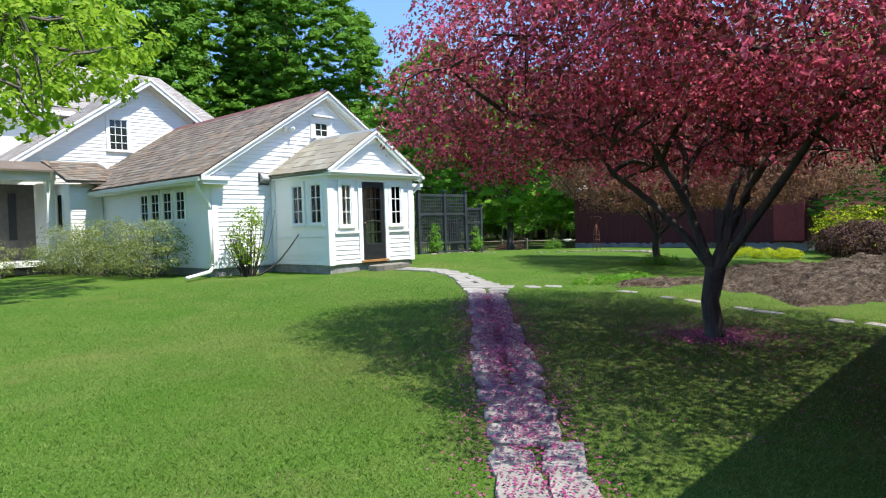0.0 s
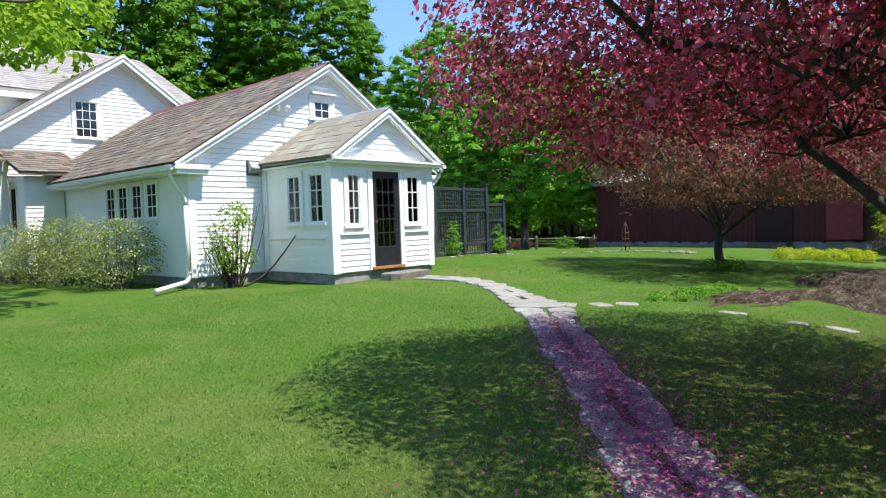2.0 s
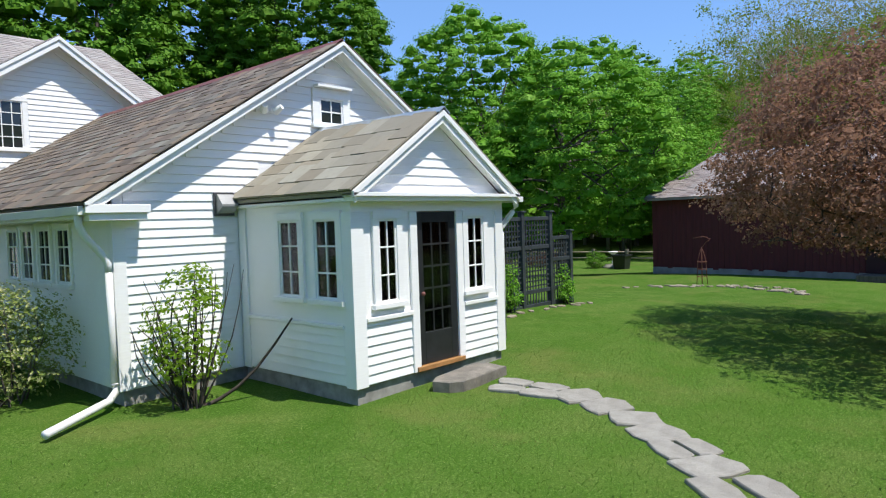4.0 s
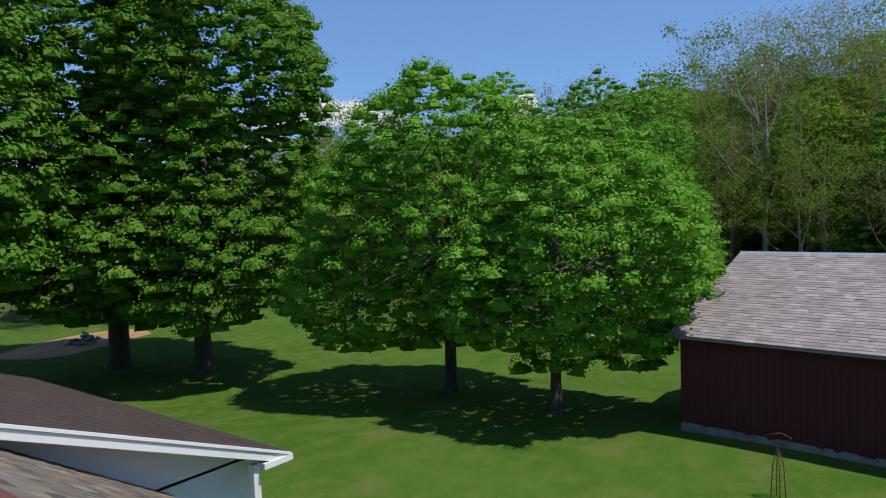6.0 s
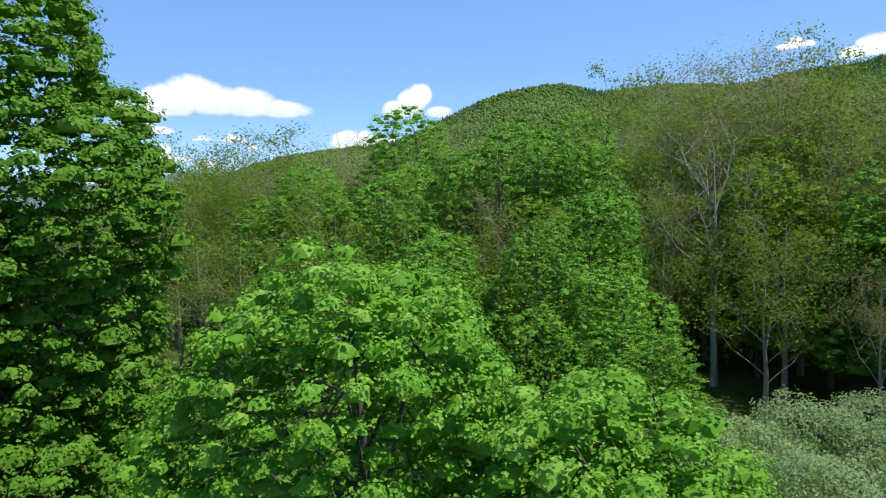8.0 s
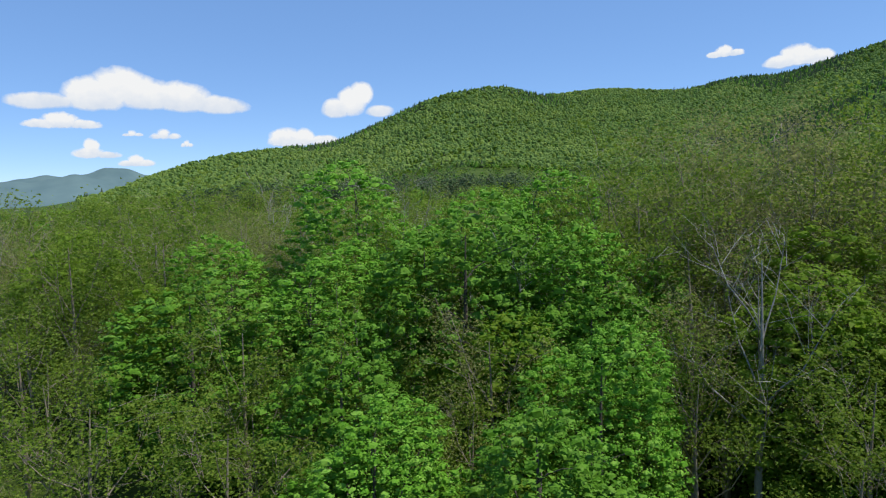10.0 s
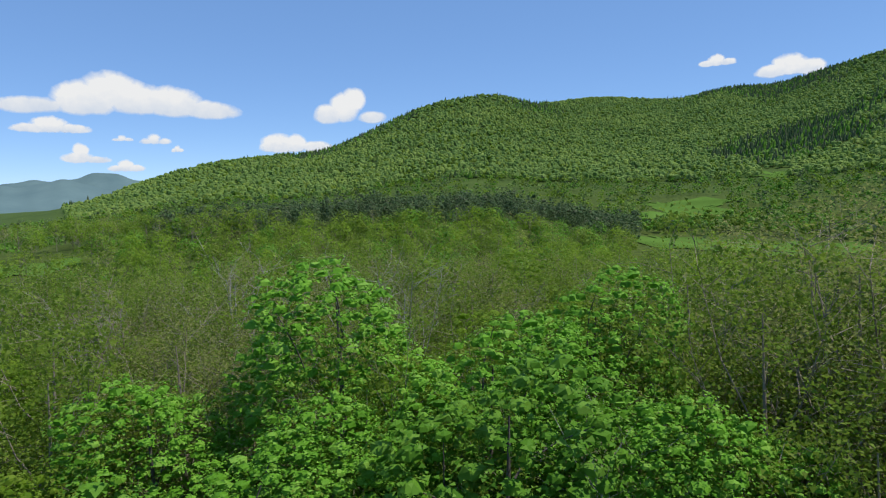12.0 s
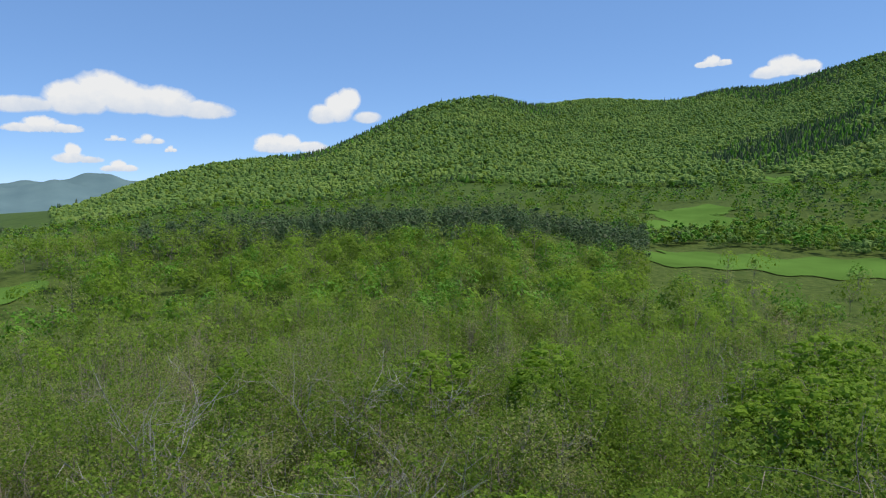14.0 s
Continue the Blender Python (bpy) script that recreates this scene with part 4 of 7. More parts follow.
box("wall", (WR + 0.003, 9.0, 0.2), (7.25, 18.0, 2.95), M_WHITE, wing)
prism("gable_wall", [(2.3, 4.30), (WR, 2.9), (7.25, 2.9), (7.25, wing_z(7.25) - 0.1), (2.3, wing_z(2.3) - 0.1)], 9.0, 9.15, M_WHITE, wing)
roof_slab("roof", 1.9, 7.6, 8.4, 18.5, wing_z, 0.05, M_METAL, wing)
for k in range(44):
    y = 8.43 + k * 0.232
    prism("roof_rib", [(1.92, wing_z(1.92)), (7.6, wing_z(7.6)), (7.6, wing_z(7.6) + 0.035), (1.92, wing_z(1.92) + 0.035)], y, y + 0.035, M_METAL, wing)
rake(2.2, 7.62, 8.36, 8.397, wing_z, -0.01, 0.05, wing, "rake_moulding")
rake(2.2, 7.55, 8.385, 8.41, wing_z, 0.052, 0.14, wing)
box("post", (6.93, 8.5, 0.1), (7.07, 8.64, 2.95), M_TRIM, wing)
box("eave_return", (7.05, 8.36, 2.86), (7.66, 8.75, 2.97), M_TRIM, wing)

# ---- the red barn ----
BARN = pose(21.45, 6.05, 0.0, 0, 0, -5.0)    # its near left corner; x runs into the barn, -y along its front
barn = base("red_barn", 21.45, 6.05, -0.15, "dark red board barn with a grey slate gable roof", "barn", turn=-5.0)
BL, BD, BE, BRZ, BRX = 11.75, 13.2, 3.05, 5.08, 6.6


def barn_part(name, build, mat, label=""):
    bm = bmesh.new()
    build(bm)
    bm.transform(BARN)
    return part(name, bm, mat, barn, label)


def barn_roof_z(x):
    return BRZ - (BRZ - BE + 0.12) / (BRX + 0.3) * abs(x - BRX)


barn_part("foundation", lambda bm: add_box(bm, (0.02, -BL, -0.6), (BD, 0, 0.12)), M_CONC, "pale concrete footing")
barn_part("wall", lambda bm: add_box(bm, (0.05, -BL + 0.05, 0.12), (BD - 0.05, -0.05, BE - 0.1)), M_RED)
barn_part("wall", lambda bm: add_prism(bm, [(0.05, BE - 0.1), (BD - 0.05, BE - 0.1), (BRX, BRZ - 0.15)], -BL + 0.05, -0.05), M_RED)
for a, b in ((-0.3, BRX), (BRX, BD + 0.3)):
    barn_part("roof", lambda bm: add_prism(bm, [(a, barn_roof_z(a)), (b, barn_roof_z(b)), (b, barn_roof_z(b) - 0.08), (a, barn_roof_z(a) - 0.08)], -BL - 0.25, 0.25), M_BARNROOF)
barn_part("ridge_cap", lambda bm: add_prism(bm, [(BRX - 0.16, BRZ - 0.04), (BRX, BRZ + 0.05), (BRX + 0.16, BRZ - 0.04)], -BL - 0.27, 0.27), M_FLASH, "pale metal ridge cap")
barn_part("rake_board", lambda bm: add_prism(bm, [(-0.28, barn_roof_z(-0.28) - 0.08), (BRX, BRZ - 0.08), (BRX, BRZ - 0.24), (-0.28, barn_roof_z(-0.28) - 0.24)], 0.20, 0.24), M_RED)
barn_part("door_opening", lambda bm: add_box(bm, (-0.03, -9.2, 0.12), (0.046, -7.8, 2.5)), plain_mat("dark_red_door", (0.035, 0.006, 0.008), 0.8), "dark red sliding door")
barn_part("track", lambda bm: add_box(bm, (-0.10, -11.7, 2.55), (-0.032, -7.7, 2.62)), M_BLACK)
# this leaf's brighter red stands for sun falling on it
barn_part("leaning_door", lambda bm: add_box(bm, (-0.10, -11.68, 0.2), (-0.035, -10.45, 2.5)), plain_mat("sunlit_barn_red", (0.22, 0.025, 0.03), 0.7), "red sliding door leaf with sunlight painted into its colour")
barn_part("step", lambda bm: add_box(bm, (-0.75, -9.2, -0.3), (0.015, -7.7, 0.1), 0.02), M_BARK)

# unseen building that shades the lawn near the walk's start, inferred from its shadow
shed = base("red_outbuilding", -1.5, -16.5, -0.4, "unseen outbuilding beside the lawn, dark red chosen to deepen shade", "outbuilding")
# dark walls and tall roof are invented to deepen the shade there
box("wall", (-7.3, -19.5, -0.9), (6.0, -13.4, 2.2), M_RED, shed)
prism("roof", [(-13.08, 2.42), (-16.45, 7.4), (-19.8, 2.42), (-19.8, 2.30), (-16.45, 7.28), (-13.08, 2.30)], -7.5, 6.2, M_SLATE, shed, axis="x")

# ---- lattice fence ----
fence = base("lattice_fence", 7.2, 2.5, 0.3, "dark grey garden screen of lattice panels and capped posts", "fence")
POSTS = ((5.72, 2.45), (7.0, 2.45), (8.12, 2.45), (9.0, 1.98))
for x, top in POSTS:
    post = box("post", (x - 0.055, 2.42, 0.1), (x + 0.055, 2.53, top), M_FENCE, fence)
    box("cap", (x - 0.085, 2.39, top), (x + 0.085, 2.56, top + 0.035), M_FENCE, post)
for (xa, ta), (xb, tb) in zip(POSTS, POSTS[1:]):
    top = min(ta, tb) - 0.10
    a, b = xa + 0.055, xb - 0.055
    panel = box("panel_rail", (a, 2.445, 0.28), (b, 2.505, 0.38), M_FENCE, fence)
    for z in (0.62, 1.62 if top > 2 else 1.3, top - 0.08):
        box("panel_rail", (a, 2.445, z), (b, 2.505, z + 0.085), M_FENCE, fence)
    n = int((b - a) / 0.105)
    for k in range(1, n):
        x = a + (b - a) * k / n
        box("slat", (x - 0.017, 2.462, 0.38), (x + 0.017, 2.474, top), M_FENCE, fence, "", 0)
    z = 0.78
    while z < top - 0.1:
        box("slat", (a, 2.476, z - 0.017), (b, 2.488, z + 0.017), M_FENCE, fence, "", 0)
        z += 0.115

# ---- garden obelisk by the barn ----
trellis = base("metal_trellis", 17.5, 2.5, -0.1, "thin rusty wire trellis spire in a stone-edged bed", "trellis")
M_RUST = plain_mat("rusty_wire", (0.20, 0.075, 0.05), 0.8, 0.3)
for k in range(4):
    a = k * math.pi / 2 + 0.4
    run_tube("upright", [(17.5 + 0.17 * math.cos(a), 2.5 + 0.17 * math.sin(a), -0.15), (17.5 + 0.12 * math.cos(a), 2.5 + 0.12 * math.sin(a), 0.75), (17.5, 2.5, 1.15)], 0.012, M_RUST, trellis, "", 5)
for z in (0.15, 0.4, 0.65):
    run_tube("ring", [(17.5 + 0.15 * math.cos(a), 2.5 + 0.15 * math.sin(a), z) for a in np.linspace(0, 6.283, 13)], 0.009, M_RUST, trellis, "", 5)
run_tube("finial", [(17.5, 2.5, 1.1), (17.45, 2.35, 1.3), (17.5, 2.2, 1.42), (17.55, 2.45, 1.5), (17.4, 2.75, 1.45)], 0.012, M_RUST, trellis, "", 5)

# ---- trees ----
rng = np.random.default_rng(7)


def gz(x, y):
    return float(ground_z(x, y))


def crabapple(x, y, lobes, fork, leaf_n, label, bronze=False, mains=()):
    z0 = gz(x, y)
    r = np.random.default_rng(int(100 + abs(x) * 10))
    tree = base("crabapple_tree", x, y, z0, label, "tree")
    L = [(x + a, y + b, z0 + c, d, e, f) for a, b, c, d, e, f in lobes]
    trunk = [(x, y, z0 - 0.15), (x + 0.02, y, z0 + 0.12), (x - 0.03, y + 0.03, z0 + fork * 0.55), (x + 0.03, y - 0.02, z0 + fork)]
    tubes("trunk", [tube_arrays(trunk, [0.17, 0.12, 0.105, 0.12], 10)], M_BARK_DK, tree)
    pts, nrm, c = crown_points(r, L, leaf_n // 46, 44, 0.175, 0.45, 0.75, z0 + 1.5, 0.4)
    limbs = []
    heads = []
    s = np.array((x + 0.03, y - 0.02, z0 + fork - 0.06))
    # main limbs given as offsets to one side, away and up
    for line, r0 in mains:
        p3 = np.array([(x + 0.669 * a + 0.743 * b, y - 0.743 * a + 0.669 * b, z0 + c2) for a, b, c2 in line])
        t, u = np.linspace(0, 1, len(p3)), np.linspace(0, 1, 3 * len(p3))
        fine = np.stack([np.interp(u, t, p3[:, q]) for q in range(3)], 1) + r.normal(size=(len(u), 3)) * 0.012
        limbs.append([tube_arrays(fine, np.linspace(r0, 0.024, len(u)) * (1 + 0.08 * r.normal(size=len(u))), 8)])
        heads.append(fine[-1])
        for q in (len(u) // 2, 2 * len(u) // 3):
            e = fine[q] + np.array((r.normal(0, 0.7), r.normal(0, 0.7), r.uniform(0.5, 1.1)))
            limbs.append(limb_chunks(r, fine[q], [e], 0.034, 0.022, 0.06, 0.08, 6, 6))
            heads.append(e)
    for k in range(3 if mains else 6):
        a = k * (2.1 if mains else 1.05) + r.uniform(-0.3, 0.3)
        e = s + np.array((math.cos(a) * r.uniform(0.9, 1.5), math.sin(a) * r.uniform(0.9, 1.5), r.uniform(0.9, 1.5)))
        heads.append(e)
        limbs.append(limb_chunks(r, s, [e], 0.052, 0.036, 0.08, 0.08, 7, 6))
    for h, own in zip(heads, limbs):
        for k in range(3):
            near = c[np.argsort(np.linalg.norm(c - h, axis=1))[r.integers(5, 160)]]
            own += limb_chunks(r, h, [near], 0.03, 0.012, 0.05, 0.1, 6, 6)
            for q in range(5):
                tip = c[np.argsort(np.linalg.norm(c - near, axis=1))[r.integers(1, 40)]]
                own += limb_chunks(r, near, [tip], 0.018, 0.004, 0.03, 0.12, 4, 4)
    twigs = []
    for k in range(320):
        q = c[r.integers(len(c))]
        twigs += limb_chunks(r, q, [q + r.normal(size=3) * 0.35], 0.007, 0.002, 0, 0.1, 3, 3)
    for own in limbs:
        tubes("limb", own, M_BARK_DK, tree, "crooked dark limb")
    tagged(tubes("twig_work", twigs, M_BARK_DK, tree), kind="stuff")
    sel = r.uniform(size=len(pts)) < (0.0 if bronze else 0.5)
    inner = crown_points(r, [q[:3] + tuple(0.8 * w for w in q[3:]) for q in L], leaf_n // 150, 16, 0.22, 0.3, 0.75, z0 + 1.75, 0.4)
    v, f = join_arrays([leaf_cards(r, pts[~sel], nrm[~sel], 0.078 if bronze else 0.055), leaf_cards(r, inner[0], inner[1], 0.14 if bronze else 0.08)])
    piece("crown", mesh_of("crown", v, f, M_CRAB_BR if bronze else M_CRAB), tree)
    if not bronze:
        v, f = leaf_cards(r, pts[sel] + r.normal(size=(sel.sum(), 3)) * 0.04, nrm[sel], 0.054, 0.4, 0.9)
        piece("blossom", mesh_of("blossom", v, f, M_BLOSSOM), tree, None, "clustered deep pink blossom")
    return tree


crabapple(-2.48, -10.37, ((-2.5, -1.9, 3.1, 1.7, 1.6, 1.0), (0.1, 0.2, 3.6, 2.9, 2.9, 1.7), (-1.1, 1.6, 3.2, 1.8, 1.8, 1.3), (-1.6, -0.6, 3.6, 1.8, 1.8, 1.4), (-1.6, -1.4, 3.3, 1.7, 1.7, 1.2), (0.4, -2.0, 3.3, 1.9, 1.8, 1.3), (1.2, -1.5, 3.4, 2.2, 2.0, 1.5), (1.8, 1.4, 3.1, 2.0, 1.9, 1.3), (0.2, 0.2, 4.7, 2.0, 2.0, 1.3), (-0.6, 2.6, 2.9, 1.6, 1.4, 1.0)), 0.85, 105000, "spreading crabapple in full pink blossom over dark red leaves", mains=((((0, 0, 0.80), (-0.14, 0, 1.15), (-0.30, 0.05, 1.65), (-0.72, 0.0, 2.38), (-1.45, -0.1, 2.62), (-2.4, -0.2, 2.70)), 0.062), (((0.02, 0, 0.80), (0.2, 0, 1.3), (0.4, -0.05, 1.75), (0.66, -0.1, 2.15), (0.98, -0.2, 2.45), (1.5, -0.2, 2.75)), 0.075), (((0.45, -0.05, 1.85), (0.50, 0.1, 2.4), (0.46, 0.2, 3.1), (0.55, 0.2, 3.9)), 0.045), (((-0.08, 0.02, 0.95), (-0.2, 0.25, 1.6), (-0.1, 0.6, 2.3), (-0.3, 1.1, 2.9)), 0.05)))
crabapple(8.52, -4.6, ((0.5, 0, 3.2, 3.6, 3.4, 1.8), (-1.6, -0.8, 2.8, 2.7, 2.6, 1.4), (2.6, -1.2, 2.9, 2.9, 2.8, 1.5), (0.6, 0.2, 4.2, 2.8, 2.7, 1.3), (-0.8, -2.7, 2.7, 2.5, 2.4, 1.2), (1.8, 1.8, 2.9, 2.6, 2.4, 1.4), (2.2, -3.0, 2.8, 2.4, 2.3, 1.2)), 0.9, 84000, "smaller bronze-leaved crabapple on the lawn", True)


def big_tree(x, y, lobes, trunk_r, clear, gap, each, rt, leaf, mat, label, low, seed):
    z0 = gz(x, y)
    r = np.random.default_rng(seed)
    tree = base("maple_tree", x, y, z0, label, "tree")
    L = [(x + a, y + b, z0 + c, d, e, f) for a, b, c, d, e, f in lobes]
    pts, nrm, c, core = tuft_crown(r, L, gap, each, rt, z0 + low, solid=0.0 if mat is M_BOUGH else 0.7)
    inner = [q[:3] + tuple(0.74 * w for w in q[3:]) for q in L]
    fill, fill_n, c_in = crown_points(r, inner, int(len(c) * 0.7), 10, rt * 0.8, 0.75, 0.8, z0 + low + 0.5, 0.4)
    top = max(q[2] + q[5] for q in L)
    trunk = [(x, y, z0 - 0.3), (x, y, z0 + 0.4), (x + 0.05, y, z0 + clear), (x + 0.1, y - 0.1, (z0 + clear + top) / 2), (x, y, top - 3.0)]
    tubes("trunk", [tube_arrays(trunk, [trunk_r * 1.5, trunk_r * 1.05, trunk_r * 0.9, trunk_r * 0.5, 0.04], 10)], M_BARK, tree)
    limbs = []
    for k in range(14):
        h = r.uniform(clear * 0.95, (top - z0) * 0.6)
        e = c[r.integers(len(c))] * 0.85 + 0.15 * np.array((x, y, z0 + h))
        limbs += limb_chunks(r, (x, y, z0 + h), [e], trunk_r * 0.4, 0.03, 0.06, 0.06, 6, 6)
        for q in range(4):
            tip = c[np.argsort(np.linalg.norm(c - e, axis=1))[r.integers(0, 50)]]
            limbs += limb_chunks(r, e, [tip], 0.035, 0.008, 0.02, 0.08, 4, 4)
    tubes("branch_work", limbs, M_BARK, tree)
    v, f = join_arrays([leaf_cards(r, pts, nrm, leaf, 0.3, 0.85), core, leaf_cards(r, fill, fill_n, leaf * 1.8)])
    piece("crown", mesh_of("crown", v, f, mat), tree)
    return tree


big_tree(21.7, 10.6, ((0.6, -1.0, 5.7, 4.2, 4.2, 4.1), (0.6, -1.1, 7.9, 2.8, 2.8, 2.6), (1.6, -2.2, 5.1, 2.7, 2.7, 2.8), (-0.8, 0.6, 4.7, 3.1, 3.1, 2.4)), 0.20, 2.3, 0.66, 62, 0.48, 0.11, M_MAPLE, "round young maple in fresh bright green leaf", 1.7, 31)
big_tree(23.7, 16.8, ((-0.6, 0.0, 7.0, 5.3, 5.3, 4.6), (-1.4, -0.9, 9.9, 3.9, 3.9, 3.6), (-1.9, 2.5, 4.5, 4.1, 4.1, 2.5), (0.8, -1.1, 6.2, 4.3, 4.3, 3.5)), 0.26, 2.4, 0.72, 62, 0.52, 0.115, M_MAPLE, "broad round maple in fresh bright green leaf", 1.9, 32)
big_tree(21.0, 31.4, ((0, 0, 9.8, 6.2, 6.2, 6.2), (-1.0, -2.2, 6.2, 5.4, 5.0, 3.6), (0.8, -1.2, 15.4, 5.6, 5.6, 5.2), (0.4, -0.4, 20.2, 4.6, 4.6, 4.4), (3.0, -2.6, 16.8, 3.0, 3.0, 3.0), (2.6, -2.0, 11.2, 3.4, 3.4, 3.8)), 0.46, 2.9, 0.80, 54, 0.62, 0.15, M_MAPLE_DK, "tall old maple with a high dense crown", 2.7, 33)
big_tree(19.0, 36.4, ((0, 0, 10.5, 6.8, 6.8, 7.0), (-1.6, -2.2, 6.6, 5.8, 5.0, 3.6), (-0.6, 0.0, 17.3, 5.6, 5.6, 6.6), (-2.8, 0.5, 13.4, 4.6, 4.6, 5.0)), 0.56, 2.9, 0.92, 50, 0.70, 0.175, M_MAPLE_DK, "tall old maple with a thick trunk", 2.7, 34)
big_tree(9.5, 33.5, ((0, 0, 10, 5.6, 5.6, 6.5), (1, 0, 15.5, 4.4, 4.4, 5.0), (-2, -1, 7, 4.4, 4.4, 3.6)), 0.45, 3.0, 1.1, 60, 0.8, 0.24, M_MAPLE_DK, "tall maple behind the farmhouse", 2.6, 35)
big_tree(0.5, 35.0, ((0, 0, 10, 6, 6, 6.5), (1, 0, 15.0, 4.6, 4.6, 4.6), (3, -1, 8, 4.4, 4.4, 4)), 0.45, 3.0, 1.15, 60, 0.85, 0.25, M_MAPLE_DK, "tall maple behind the farmhouse", 2.6, 36)
# the maple whose boughs hang in from beside the farmhouse
big_tree(-8.8, 3.6, ((0, 0, 7.0, 4.2, 4.2, 3.0), (3.3, 0.6, 6.1, 2.2, 2.0, 1.3), (0.5, 0.5, 9.0, 3.4, 3.4, 2.4), (4.1, -0.6, 5.1, 1.5, 1.2, 0.8), (2.2, -0.6, 4.4, 1.7, 1.4, 0.9), (2.6, -3.2, 4.7, 1.5, 1.3, 0.9), (3.7, -3.0, 5.0, 1.1, 1.0, 0.7), (1.9, -3.4, 3.6, 1.1, 1.0, 0.6), (0.8, -2.4, 5.4, 2.0, 1.6, 1.2)), 0.26, 3.0, 0.70, 46, 0.42, 0.12, M_BOUGH, "young maple with light yellow-green boughs beside the farmhouse", 2.9, 37)

# ---- woods ----
def forked(r, h, rad, low, limbs=8):
    """Trunk, rising limbs and branches as tubes, twigs as slivers; with the twigs' ends."""
    tubes_, slivers, ends = [], [], []
    tubes_.append(tube_arrays([(0, 0, -0.6), (0.05, 0, h * 0.3), (-0.08, 0.1, h * 0.6), (0.06, 0, h * 0.92)], [0.16, 0.11, 0.06, 0.015], 6))
    for k in range(limbs):
        a = k * 2.4 + r.uniform(-0.4, 0.4)
        q = k / (limbs - 1)
        s = np.array((0, 0, h * (low + 0.42 * q)))
        out = rad * r.uniform(0.55, 1.0) * (1 - 0.45 * q)
        e = np.array((out * math.cos(a), out * math.sin(a), h * min(0.97, low + 0.30 + 0.42 * q + r.uniform(-0.06, 0.06))))
        mid = s + (e - s) * 0.5 + np.array((math.cos(a), math.sin(a), 0)) * out * 0.14
        line = np.array([s, s * 0.6 + mid * 0.4 + (0, 0, 0.1), mid, e])
        tubes_.append(tube_arrays(line, [0.05 - 0.02 * q, 0.04 - 0.014 * q, 0.028 - 0.008 * q, 0.009], 4))
        for b in range(5):
            t = r.uniform(0.35, 1.0)
            o = line[1] * (1 - t) + line[3] * t
            d = (e - s) / np.linalg.norm(e - s) * 0.5 + r.normal(size=3) * (0.55, 0.55, 0.4) + (0, 0, 0.35)
            tip = o + d / np.linalg.norm(d) * h * r.uniform(0.10, 0.2)
            tubes_ += limb_chunks(r, o, [tip], 0.013, 0.005, 0.02, 0.06, 3, 3)
            for w in range(5):
                t2 = r.uniform(0.25, 1.0)
                o2 = o * (1 - t2) + tip * t2
                d2 = d / np.linalg.norm(d) * 0.6 + r.normal(size=3) * 0.6 + (0, 0, 0.3)
                end = o2 + d2 / np.linalg.norm(d2) * h * r.uniform(0.045, 0.10)
                side = np.cross(end - o2, r.normal(size=3))
                side *= 0.009 / (np.linalg.norm(side) + 1e-9)
                slivers += [o2 - side, o2 + side, end]
                ends.append(end)
    return tubes_, np.array(slivers), np.array(ends)


